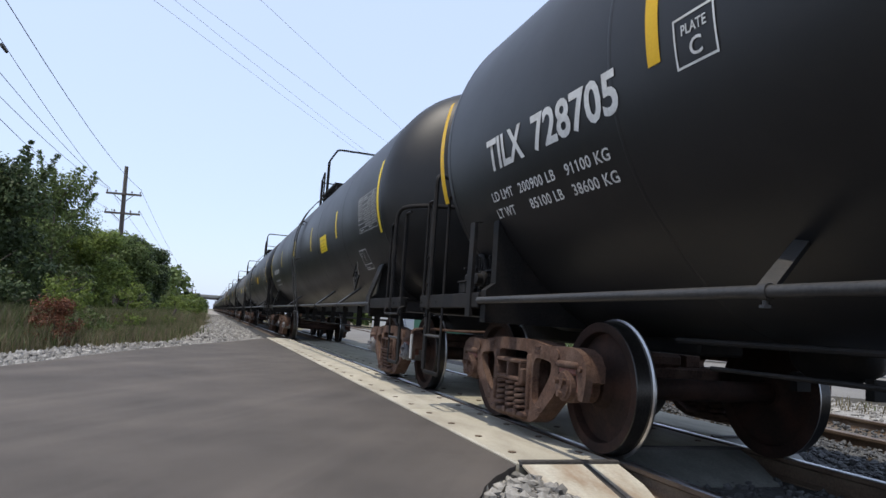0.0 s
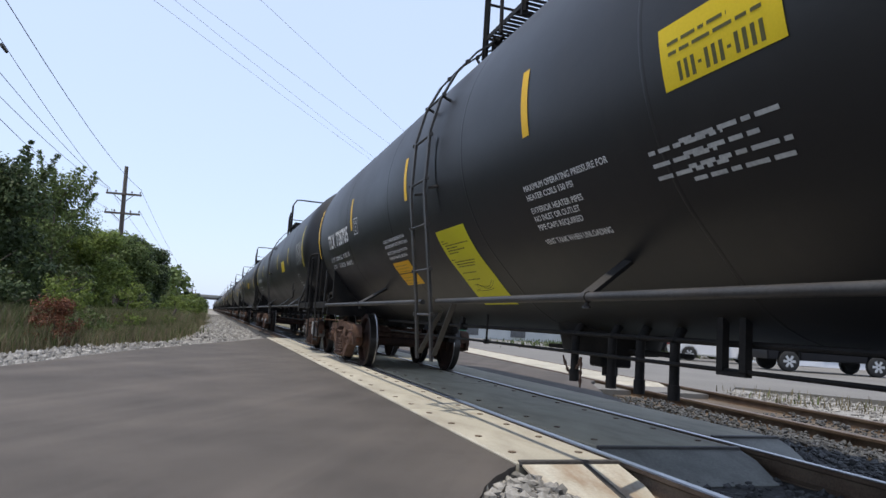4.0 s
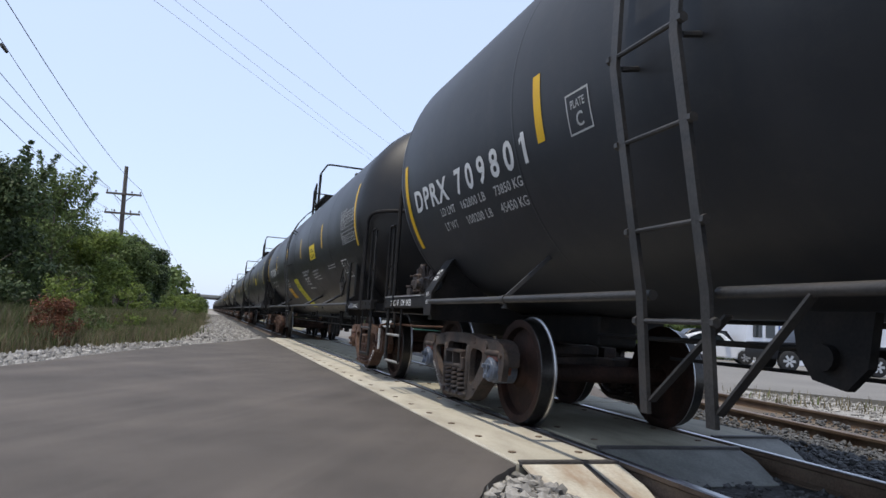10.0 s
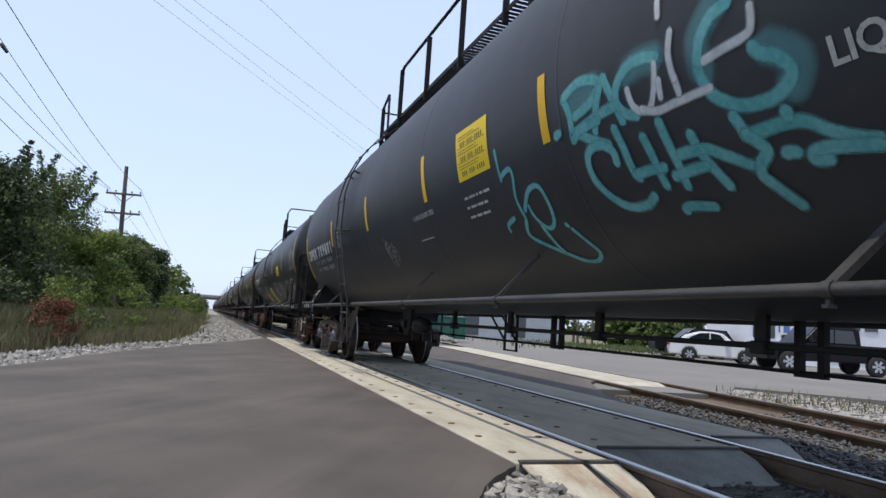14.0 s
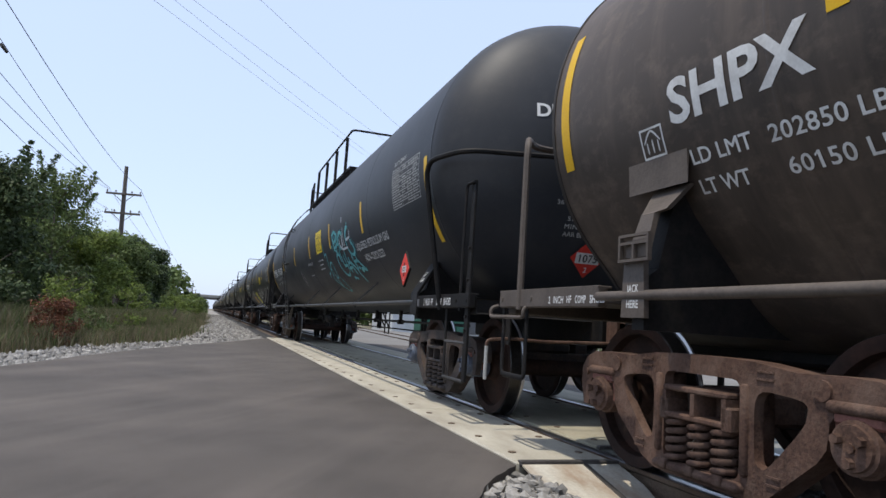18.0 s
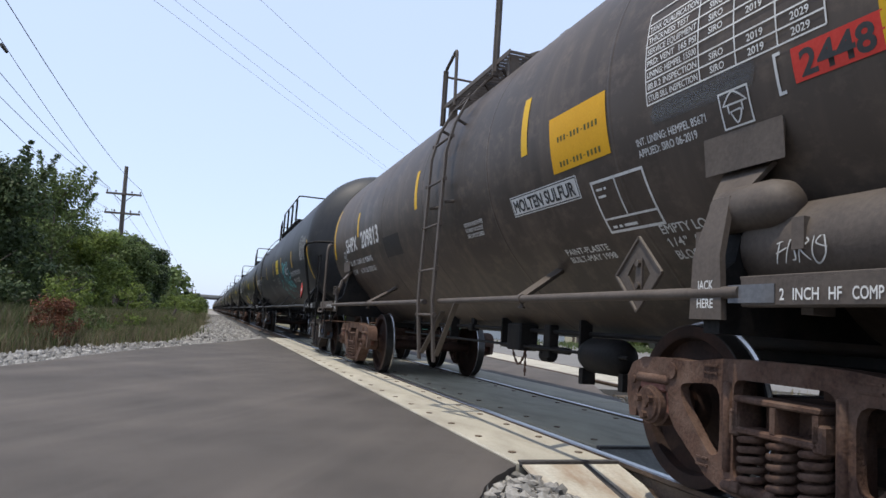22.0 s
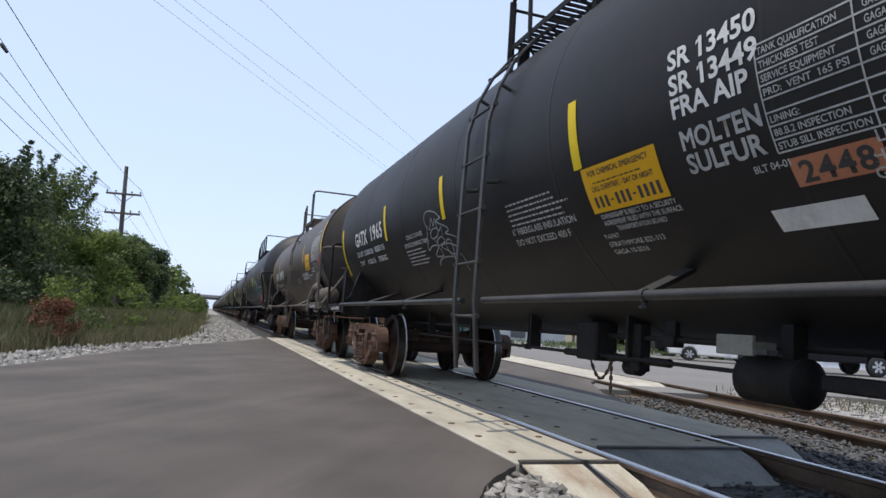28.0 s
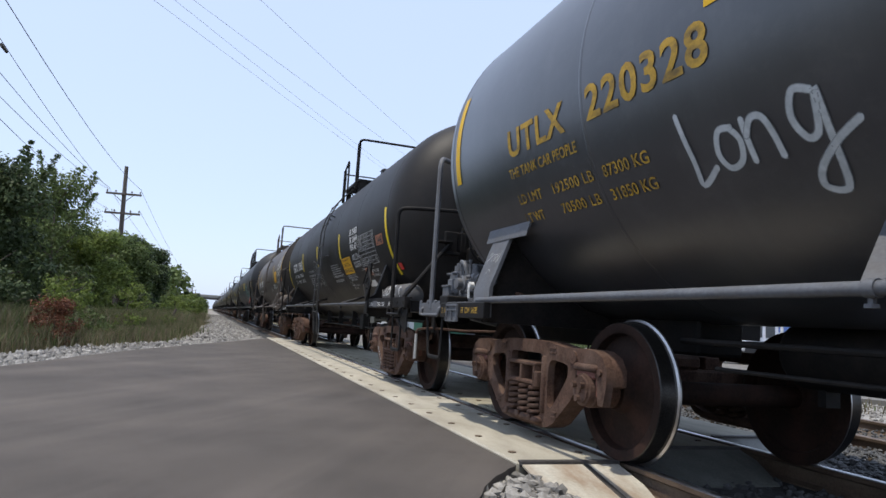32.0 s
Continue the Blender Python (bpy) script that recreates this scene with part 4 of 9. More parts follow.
def saddle(car, ob, y, material, tall=0.5, lean=0.0, upright=False, pad_y=0.0, w=0.11, waisted=False):
    """Bolster saddle that carries the shell: wings that wrap up its flank, and the jacking pad."""
    zc, r = car["zc"], car["r"]
    bm = bmesh.new()
    for s in (-1, 1):
        pts = [(s * 1.38, 0.86), (s * 1.38, 1.12), (s * 1.30, 1.18)]
        a0 = math.asin(max(-1, min(1, (1.1 + tall - zc) / r)))
        for i in range(7):
            a = a0 + (-math.pi / 2 + 0.2 - a0) * i / 6
            pts.append((s * (r + 0.004) * math.cos(a), zc + (r + 0.004) * math.sin(a)))
        pts.append((s * 0.2, 0.86))
        if s > 0:
            pts.reverse()
        front = [bm.verts.new((x, y - 0.05, z)) for x, z in pts]
        back = [bm.verts.new((x, y + 0.05, z)) for x, z in pts]
        bm.faces.new(front)
        bm.faces.new(list(reversed(back)))
        for i in range(len(pts)):
            j = (i + 1) % len(pts)
            bm.faces.new((front[i], back[i], back[j], front[j]))
    sad = part("saddle", bm, M_FRAME, ob, "welded bolster saddle under the shell")
    bm = bmesh.new()
    # upright flange along the wing's edge
    zt = 1.1 + tall
    xt = surface_x(car, zt) - 0.01
    rows = [(-1.417, 0.90), (-1.417, 1.13), (xt - 0.02, zt - 0.02), (xt + 0.01, zt)]
    widths = [w] * 4
    if waisted:
        rows = [(-1.417, 0.92), (-1.417, 1.2), (-1.34, 1.47), (-1.30, 1.49), (xt, zt - 0.02)]
        widths = [0.10, 0.085, 0.055, 0.10, 0.15]
    if upright:
        rows = [(-1.417, 0.90), (-1.417, 1.13), (-1.41, zt), (-1.36, zt + 0.01)]
        widths = [0.05 if tall > 0.55 else 0.085] * 4
    y += pad_y
    prev = None
    for (x, z), w in zip(rows, widths):
        ring = [bm.verts.new((x, y - w + lean * (z - 1), z)), bm.verts.new((x + 0.03, y - w + lean * (z - 1), z)), bm.verts.new((x + 0.03, y + w + lean * (z - 1), z)), bm.verts.new((x, y + w + lean * (z - 1), z))]
        if prev:
            for q in range(4):
                bm.faces.new((prev[q], prev[(q + 1) % 4], ring[(q + 1) % 4], ring[q]))
        else:
            bm.faces.new(ring)
        prev = ring
    bm.faces.new(prev)
    part("jacking_pad", bm, material, sad)
    return sad


def side_pipe(car, ob, y0, y1, gap, material, braces, brace_y):
    """The pipe rail along the flank, broken at the ladder, with its slanting braces to the shell."""
    runs = []
    if gap is None:
        runs = [(y0, y1)]
    else:
        runs = [(y0, gap + 0.23), (gap - 0.23, y1)]
    for s in (-1, 1):
        first = None
        for a, b in runs:
            bm = bmesh.new()
            rod(bm, (s * 1.40, a, SILL_Z), (s * 1.40, b, SILL_Z), 0.027, 12)
            first = part("side_rail_pipe", bm, material, ob, "long pipe rail along the tank")
        if s > 0:
            continue
        for yb, rise in braces:
            bm = bmesh.new()
            zt = SILL_Z + rise
            x = surface_x(car, zt)
            a, b = Vector((s * 1.40, yb, SILL_Z + 0.01)), Vector((x + 0.01, yb + brace_y, zt))
            d = (b - a)
            mat = Matrix.Translation((a + b) / 2) @ d.to_track_quat("Z", "X").to_matrix().to_4x4()
            box(bm, -0.014, 0.014, -0.035, 0.035, -d.length / 2, d.length / 2, 0, mat)
            part("rail_brace", bm, material, first)
            bm = bmesh.new()
            rod(bm, (s * 1.40, yb - 0.022, SILL_Z), (s * 1.40, yb + 0.022, SILL_Z), 0.034, 12)
            rod(bm, (s * 1.39, yb + 0.01, SILL_Z - 0.062), (s * 1.39, yb + 0.01, SILL_Z), 0.014, 8)
            rod(bm, (s * 1.39, yb + 0.01, SILL_Z - 0.066), (s * 1.39, yb + 0.01, SILL_Z - 0.052), 0.026, 6)
            part("rail_clamp", bm, material, first)


def under_gear(car, ob, material, y_from, y_to, items, hangers=True):
    """Brake pipe, rods, hangers and fittings slung under the belly."""
    bm = bmesh.new()
    px, rx = car["gear_x"]
    rod(bm, (px, y_from, 0.82), (px, y_to, 0.82), 0.02, 8)
    main = part("brake_pipe", bm, material, ob)
    bm = bmesh.new()
    rod(bm, (rx, y_from - 0.4, 0.665), (rx, y_to + 0.4, 0.665), 0.014, 8)
    part("brake_rod", bm, material, ob)
    k = y_from - 0.9
    zb = car["zc"] - car["r"] - car["belly"]
    while hangers and k > y_to + 0.4:
        bm = bmesh.new()
        box(bm, px - 0.09, px + 0.02, k - 0.014, k + 0.014, 0.675, zb + 0.15)
        part("pipe_hanger", bm, material, main)
        k -= 1.55
    for kind, y in items:
        bm = bmesh.new()
        if kind == "outlet":
            # sump, valve body, cap and skid
            rod(bm, (0, y, 0.66), (0, y, zb + 0.15), 0.42, 24, 0.5)
            box(bm, -0.16, 0.16, y - 0.1, y + 0.1, 0.54, 0.7, 0.015)
            rod(bm, (0, y, 0.46), (0, y, 0.56), 0.07, 12)
            box(bm, -0.1, 0.1, y + 0.35, y + 1.0, 0.66, 0.7, 0.01)
            box(bm, -0.1, 0.1, y - 1.0, y - 0.35, 0.68, 0.72, 0.01)
            part("bottom_outlet", bm, material, ob, "round bottom outlet valve")
        elif kind == "coil":
            for q in (0.61, 0.06, -0.30, -0.68):
                bm = bmesh.new()
                rod(bm, (-0.5, y + q, 0.50), (-0.5, y + q, 0.8), 0.034, 12)
                rod(bm, (-0.5, y + q, 0.42), (-0.5, y + q, 0.52), 0.041, 12)
                rod(bm, (-0.5, y + q, 0.8), (-0.4, y + q, zb + 0.15), 0.034, 12)
                part("steam_pipe", bm, material, ob, "capped heater coil pipe")
        elif kind == "chain":
            pts = [(-0.5, y + 0.1 - 0.3 * i / 12, 0.62 - 0.14 * math.sin(math.pi * i / 12)) for i in range(13)] + [(-0.5, y - 0.2, 0.62 - 0.035 * i) for i in range(1, 8)]
            for i, (a, b) in enumerate(zip(pts, pts[1:])):
                rod(bm, a, b, 0.014 if i % 2 else 0.008, 5)
            part("chain", bm, M_RUST, ob, "slack rusty chain")
        elif kind == "gearbox":
            box(bm, -0.62, -0.42, y - 0.16, y + 0.14, 0.62, zb + 0.1, 0.015)
            rod(bm, (-0.5, y - 0.9, 0.66), (-0.5, y + 0.5, 0.66), 0.03, 8)
            rod(bm, (-0.45, y - 0.5, 0.60), (-0.45, y - 0.35, 0.60), 0.06, 12)
            box(bm, -0.55, -0.45, y - 0.62, y - 0.5, 0.58, zb + 0.1, 0.01)
            part("valve_linkage", bm, material, ob, "dark outlet valve linkage")
        elif kind == "rods":
            rod(bm, (rx, y, 0.66), (rx, y, zb + 0.3), 0.012, 6)
            box(bm, rx - 0.03, rx + 0.03, y - 0.035, y + 0.035, 0.64, 0.69, 0.01)
            part("pipe_hanger", bm, material, ob, "thin rod hanger with a clamp")
        elif kind == "farladder":
            # foot of the ladder on the car's other side, with its stays
            for q in (-0.23, 0.23):
                bm = bmesh.new()
                box(bm, 1.30, 1.325, y + q - 0.026, y + q + 0.026, 0.45, 1.06)
                stile = part("ladder_foot", bm, material, ob, "foot of the ladder on the other side")
                bm = bmesh.new()
                rod(bm, (1.31, y + q, 0.62), (1.22, y + q + 0.42, 1.03), 0.02, 6)
                part("ladder_strut", bm, material, stile)
            bm = bmesh.new()
            rod(bm, (1.312, y - 0.27, 0.465), (1.312, y + 0.27, 0.465), 0.0125, 8)
            part("rung", bm, material, ob)
        elif kind == "palebox":
            box(bm, -0.84, -0.815, y - 0.13, y + 0.13, 0.765, 0.87, 0.004)
            box(bm, -0.815, -0.6, y - 0.05, y + 0.05, 0.80, 0.84)
            part("release_box", bm, M_STALE, ob, "pale painted metal box, dulled by dirt")
        elif kind == "tanks":
            lathe(bm, [(y - 0.30, 0.0), (y - 0.29, 0.08), (y - 0.25, 0.13), (y + 0.14, 0.13), (y + 0.19, 0.08), (y + 0.2, 0.0)], 20, "Y")
            for v in bm.verts:
                v.co += Vector((-0.55, 0, 0.64))
            box(bm, -0.6, -0.5, y - 0.2, y - 0.12, 0.75, zb + 0.12)
            box(bm, -0.62, -0.5, y - 1.1, y - 0.38, 0.62, 0.70, 0.01)
            part("brake_reservoir", bm, material, ob, "black brake reservoir under the belly")
        elif kind == "post":
            box(bm, px - 0.02, px + 0.02, y - 0.045, y + 0.045, 0.79, zb + 0.2)
            box(bm, px - 0.05, px + 0.05, y - 0.06, y + 0.06, 0.77, 0.85, 0.01)
            part("pipe_hanger", bm, material, ob)
        elif kind == "legs":
            for q in (-0.09, 0.09):
                box(bm, rx - 0.025, rx + 0.025, y + q - 0.025, y + q + 0.025, 0.655, zb + 0.2)
            box(bm, rx - 0.025, rx + 0.025, y - 0.115, y + 0.115, 0.635, 0.66)
            part("pipe_hanger", bm, material, ob, "U-shaped strap hanger")


def placard_holder(car, ob, y, z, size, material, x=None):
    """Diamond-shaped placard frame on a bracket."""
    x = (surface_x(car, z) if x is None else x) - 0.02
    bm = bmesh.new()
    d = size
    out = [(y, z + d), (y - d, z), (y, z - d), (y + d, z)]
    hole = [(y - 0.03, z + d * 0.45), (y - d * 0.5, z), (y - 0.03, z - d * 0.45)]
    hole2 = [(y + 0.03, z + d * 0.45), (y + 0.03, z - d * 0.45), (y + d * 0.5, z)]
    slab(bm, rounded(out, 0.08, 2), x - 0.012, x, (hole, hole2))
    holder = part("placard_holder", bm, material, ob, "diamond-shaped placard frame")
    for a, b in ((0, 1), (1, 2), (2, 3), (3, 0)):
        bm = bmesh.new()
        rod(bm, (x - 0.014, out[a][0], out[a][1]), (x - 0.014, out[b][0], out[b][1]), 0.012, 6)
        part("frame_edge", bm, material, holder)
    for k in (-0.3, 0.3):
        bm = bmesh.new()
        rod(bm, (x - 0.012, y, z + k * d), (x - 0.03, y, z + k * d), 0.02, 8)
        part("clip", bm, material, holder)


def air_valve(ob, x, y, z, material, label="cluster of cast brake control valves"):
    """Brake control valve: pipe bracket with two valve portions, their caps, studs, ports and pipes."""
    bm = bmesh.new()
    box(bm, x - 0.06, x + 0.12, y - 0.14, y + 0.16, z - 0.04, z + 0.33, 0.02)
    box(bm, x - 0.14, x + 0.1, y - 0.38, y + 0.38, z - 0.05, z - 0.02, 0.006)
    body = part("control_valve", bm, material, ob, label)
    rnd = random.Random(int(abs(y) * 100))

    def bit(name, build):
        q = bmesh.new()
        build(q)
        part(name, q, material, body)

    # stepped valve portions
    for yy, h, d in ((y + 0.27, 0.27, 0.10), (y - 0.19, 0.21, 0.12)):
        bit("valve_portion", lambda q: (box(q, x - d - 0.02, x + 0.05, yy - 0.1, yy + 0.1, z + 0.03, z + h, 0.022), box(q, x - d - 0.045, x - d, yy - 0.075, yy + 0.075, z + 0.06, z + h * 0.7, 0.012)))
        for q0 in (-0.075, 0.075):
            for h0 in (0.05, h - 0.03):
                bit("bolt_head", lambda q: rod(q, (x - d - 0.015, yy + q0, z + h0), (x - d - 0.055, yy + q0, z + h0), 0.013, 6))
    # cover box with its slotted lid
    bit("cover_box", lambda q: (box(q, x - 0.17, x - 0.05, y + 0.24, y + 0.42, z + 0.0, z + 0.11, 0.012), box(q, x - 0.18, x - 0.04, y + 0.23, y + 0.43, z + 0.105, z + 0.125, 0.004)))
    # upright studs and ribs between the portions
    for q0 in (-0.10, -0.04, 0.02, 0.08, 0.14):
        hh = rnd.uniform(0.32, 0.38)
        bit("stud", lambda q: (rod(q, (x - 0.075, y + q0, z), (x - 0.075, y + q0, z + hh), 0.012, 6), rod(q, (x - 0.075, y + q0, z + hh - 0.03), (x - 0.075, y + q0, z + hh), 0.02, 6)))
    # round caps, one lying along the car and one facing out
    def cap_at(q, axis, at, r0):
        lathe(q, [(0.0, 0.0), (0.0, r0), (-0.05, r0), (-0.06, r0 * 0.72), (-0.11, r0 * 0.66), (-0.12, 0.0)], 14, axis)
        for v in q.verts:
            v.co += Vector(at)
    bit("valve_cover", lambda q: cap_at(q, "X", (x - 0.06, y + 0.03, z + 0.13), 0.085))
    bit("valve_cover", lambda q: cap_at(q, "X", (x - 0.13, y - 0.19, z + 0.12), 0.07))
    bit("valve_cap", lambda q: cap_at(q, "Y", (x - 0.08, y - 0.29, z + 0.17), 0.06))
    bit("valve_cap", lambda q: (rod(q, (x - 0.04, y + 0.30, z + 0.26), (x - 0.04, y + 0.30, z + 0.33), 0.05, 12), rod(q, (x - 0.04, y + 0.30, z + 0.33), (x - 0.04, y + 0.30, z + 0.36), 0.03, 8)))
    bit("valve_cap", lambda q: (rod(q, (x - 0.05, y - 0.2, z + 0.2), (x - 0.05, y - 0.2, z + 0.27), 0.045, 12), rod(q, (x - 0.05, y - 0.2, z + 0.27), (x - 0.05, y - 0.2, z + 0.31), 0.022, 8)))
    for pts, r0 in (([(x - 0.09, y - 0.08, z + 0.2), (x - 0.12, y - 0.06, z + 0.33), (x - 0.1, y + 0.1, z + 0.36), (x - 0.02, y + 0.14, z + 0.33)], 0.022), ([(x, y - 0.3, z + 0.12), (x, y - 0.46, z + 0.16), (x, y - 0.52, z + 0.02), (x + 0.1, y - 0.6, z - 0.06)], 0.016),
                    ([(x, y + 0.05, z), (x, y + 0.05, z - 0.2), (x + 0.3, y + 0.05, z - 0.25)], 0.02), ([(x - 0.12, y + 0.36, z + 0.06), (x - 0.12, y + 0.47, z + 0.06), (x - 0.12, y + 0.5, z - 0.05)], 0.014), ([(x - 0.1, y - 0.26, z + 0.05), (x - 0.1, y - 0.44, z + 0.07), (x - 0.02, y - 0.5, z - 0.05)], 0.012)):
        bit("valve_pipe", lambda q: tube(q, pts, r0, 8, 0.05))


def reservoir(ob, x, y, z, material, r=0.2, half=0.48, label="round-ended air reservoir"):
    bm = bmesh.new()
    pts = [(-half, 0)] + [(-half + 0.12 * (1 - math.cos(a)), r * math.sin(a)) for a in (0.5, 1.0, 1.57)] + [(half - 0.12 * (1 - math.cos(a)), r * math.sin(a)) for a in (1.57, 1.0, 0.5)] + [(half, 0)]
    lathe(bm, pts, 24, "Y")
    for v in bm.verts:
        v.co += Vector((x, y, z))
    for k in (-0.28, 0.28):
        box(bm, x - 0.06, x + 0.06, y + k - 0.03, y + k + 0.03, z - r - 0.1, z - r + 0.03)
    return part("air_reservoir", bm, material, ob, label)


def hand_brake(ob, y, material, x, z):
    """Brake wheel standing clear of the rear head before its round gear cover, with bracket, guard, chain and slanting stays."""
    bm = bmesh.new()
    box(bm, x - 0.52, x - 0.36, y - 0.02, y + 0.06, z - 0.16, z + 0.1, 0.01)
    box(bm, x - 0.56, x - 0.34, y - 0.06, y + 0.08, z - 0.19, z - 0.155, 0.004)
    box(bm, x - 0.62, x - 0.46, y - 0.10, y + 0.08, z - 0.05, z - 0.03, 0.004)
    box(bm, x - 0.36, x + 0.1, y + 0.0, y + 0.05, z - 0.14, z + 0.1, 0.01)
    hb = part("hand_brake_bracket", bm, material, ob)
    bm = bmesh.new()
    lathe(bm, [(0.0, 0.0), (0.0, 0.08), (0.03, 0.19), (0.07, 0.215), (0.13, 0.215), (0.15, 0.2), (0.15, 0.0)], 28, "Y")
    for v in bm.verts:
        v.co += Vector((x, y - 0.16, z - 0.01))
    box(bm, x - 0.25, x - 0.08, y - 0.15, y - 0.03, z - 0.30, z - 0.08, 0.03)
    part("gear_housing", bm, M_FRAME, hb, "round dished gear housing")
    bm = bmesh.new()
    for q in (-0.36, -0.31):
        tube(bm, [(x + q + 0.1, y - 0.04, z + 0.22), (x + q, y - 0.16, z + 0.12), (x + q, y - 0.16, z - 0.18), (x + q + 0.03, y - 0.04, z - 0.24)], 0.008, 6, 0.03)
    part("guard_bar", bm, material, hb)
    bm = bmesh.new()
    c = Vector((x, y - 0.22, z))
    n = 28
    tube(bm, [c + Vector((math.cos(2 * math.pi * i / n) * 0.28, 0, math.sin(2 * math.pi * i / n) * 0.28)) for i in range(n + 1)], 0.017, 6)
    for i in range(5):
        a = 2 * math.pi * i / 5 + 0.3
        rod(bm, c + Vector((0, 0.05, 0)), c + Vector((math.cos(a) * 0.28, 0, math.sin(a) * 0.28)), 0.014, 6)
    rod(bm, c + Vector((0, 0.2, 0)), c - Vector((0, 0.02, 0)), 0.045, 10)
    part("brake_wheel", bm, M_FRAME, hb, "round spoked hand brake wheel")
    bm = bmesh.new()
    for i in range(11):
        z0 = z - 0.2 - i * 0.06
        rod(bm, (x - 0.2, y - 0.12, z0), (x - 0.2, y - 0.12, z0 - 0.055), 0.02 if i % 2 else 0.011, 6)
    part("brake_chain", bm, M_RUST, hb)
    for xa, xb, zt in ((x - 0.46, -1.32, z - 0.04), (x + 0.18, 1.0, z + 0.2)):
        bm = bmesh.new()
        rod(bm, (xa, y - 0.06, zt), (xb, y - 0.04, 1.09), 0.026, 8)
        rod(bm, (xb, y - 0.04, 1.09), (xb, y - 0.04, 1.06), 0.045, 8)
        part("end_brace", bm, material, hb)


def tank_car(name, label, yc, zc, r, tank_half, half, tc, paint, frame_mat, cast="rust", cap="grey", ladder=0.0, platform=None, braces=(), head=0.75,
             sill=1.6, far=False, seams=True, pad=0.5, items=(), words_f=None, words_r=None, word_mat=None, plate_r=None, plate_f=None, pad_mat=None, lean=0.0, ladder_mat=None, shift=0.0, rail_top=2.2, belly=0.0, hangers=True, upright=False, pad_y=0.0, pipe_mat=None, sill_dz=(0.0, 0.0), word_h=0.066, pad_w=0.11, word_x=-1.409, head_shape=2.0, head_paint=None, front=None, rear=None, brace_y=0.1, truck_dy=(0.0, 0.0), gear_x=(-0.5, -0.57), waisted=False):
    """A whole tank car, built round its own centre at rail height. tc: distance between truck centres."""
    ob = thing(name, label, "tank car", "tank cars in the train", pose(TRACK_X, yc, 0))
    bm = bmesh.new()
    prof = shell_profile(tank_half, r, head, head_shape)
    mats = [0 if head_paint is None or 12 <= i <= len(prof) - 14 else 1 for i in range(len(prof) - 1)]
    lathe(bm, prof, 72 if not far else 40, "Y", mats)
    BELLY[(zc, r)] = belly
    for v in bm.verts:
        v.co.z -= drop(v.co.z, math.hypot(v.co.x, v.co.z) + 1e-6, belly * math.hypot(v.co.x, v.co.z) / r)
    tank = part("tank", bm, [paint, head_paint] if head_paint else paint, ob)
    tank.location = (0, 0, zc)
    car = {"ob": ob, "tank": tank, "zc": zc, "r": r, "half": half, "yc": yc, "belly": belly, "head": head, "tank_half": tank_half, "shape": head_shape, "gear_x": gear_x}
    if not head_shape:
        # turned-over edge of the jacket where the dished heads meet the shell
        for k in (-tank_half + head, tank_half - head):
            bm = bmesh.new()
            lathe(bm, [(k - 0.018, r - 0.01), (k - 0.016, r + 0.007), (k + 0.016, r + 0.007), (k + 0.02, r - 0.001)], 72, "Y")
            for v in bm.verts:
                v.co.z -= drop(v.co.z, r, belly)
            part("jacket_edge", bm, head_paint or paint, tank, smooth=30)
    if seams:
        n = 6
        for i in range(n + 1):
            bm = bmesh.new()
            k = -tank_half + head + (2 * tank_half - 2 * head) * i / n
            lathe(bm, [(k - 0.02, r - 0.001), (k - 0.012, r + 0.002), (k + 0.012, r + 0.002), (k + 0.02, r - 0.001)], 72 if not far else 40, "Y")
            for v in bm.verts:
                v.co.z -= drop(v.co.z, r, belly)
            part("weld_seam", bm, paint, tank)
    for s in (1, -1):
        truck(ob, s * tc / 2 + shift + truck_dy[0 if s > 0 else 1], cast, cap, far)
        saddle(car, ob, s * tc / 2 + shift, pad_mat or frame_mat, pad, lean * s, upright, pad_y if s > 0 else 0.0, pad_w, waisted)
    side_pipe(car, ob, half - sill, -half + sill, ladder, pipe_mat or M_PIPE, braces, brace_y)
    for s, g, words, plate, dz in ((1, front, words_f, plate_f, sill_dz[0]), (-1, rear, words_r, plate_r, sill_dz[1])):
        end_gear(car, ob, s, half, frame_mat, half - sill, words=words, word_mat=word_mat, plate=plate, rail_top=rail_top, tank_half=tank_half, dz=dz, word_h=word_h, word_x=word_x if s > 0 else -1.409, gear=g)
    if ladder is not None:
        side_ladder(car, ob, ladder, ladder_mat or M_PIPE)
    if platform:
        top_platform(car, ob, platform[0], platform[1], frame_mat, platform[2] if len(platform) > 2 else platform[0] - 0.9, platform[3:])
    under_gear(car, ob, M_FRAME, tc / 2 - 1.3, -tc / 2 + 1.3, items, hangers)
    return car

# ---- ground, crossing and tracks ----


def flat(name, outline, z, material, label, thick=0.3, kind="structure"):
    bm = bmesh.new()
    top = [bm.verts.new((x, y, z)) for x, y in outline]
    bot = [bm.verts.new((x, y, z - thick)) for x, y in outline]
    bm.faces.new(top)
    bm.faces.new(list(reversed(bot)))
    for i in range(len(outline)):
        j = (i + 1) % len(outline)
        bm.faces.new((top[i], bot[i], bot[j], top[j]))
    ob = new(name, mesh_of(bm, name, material, 0))
    return tagged(ob, label, name, kind=kind)


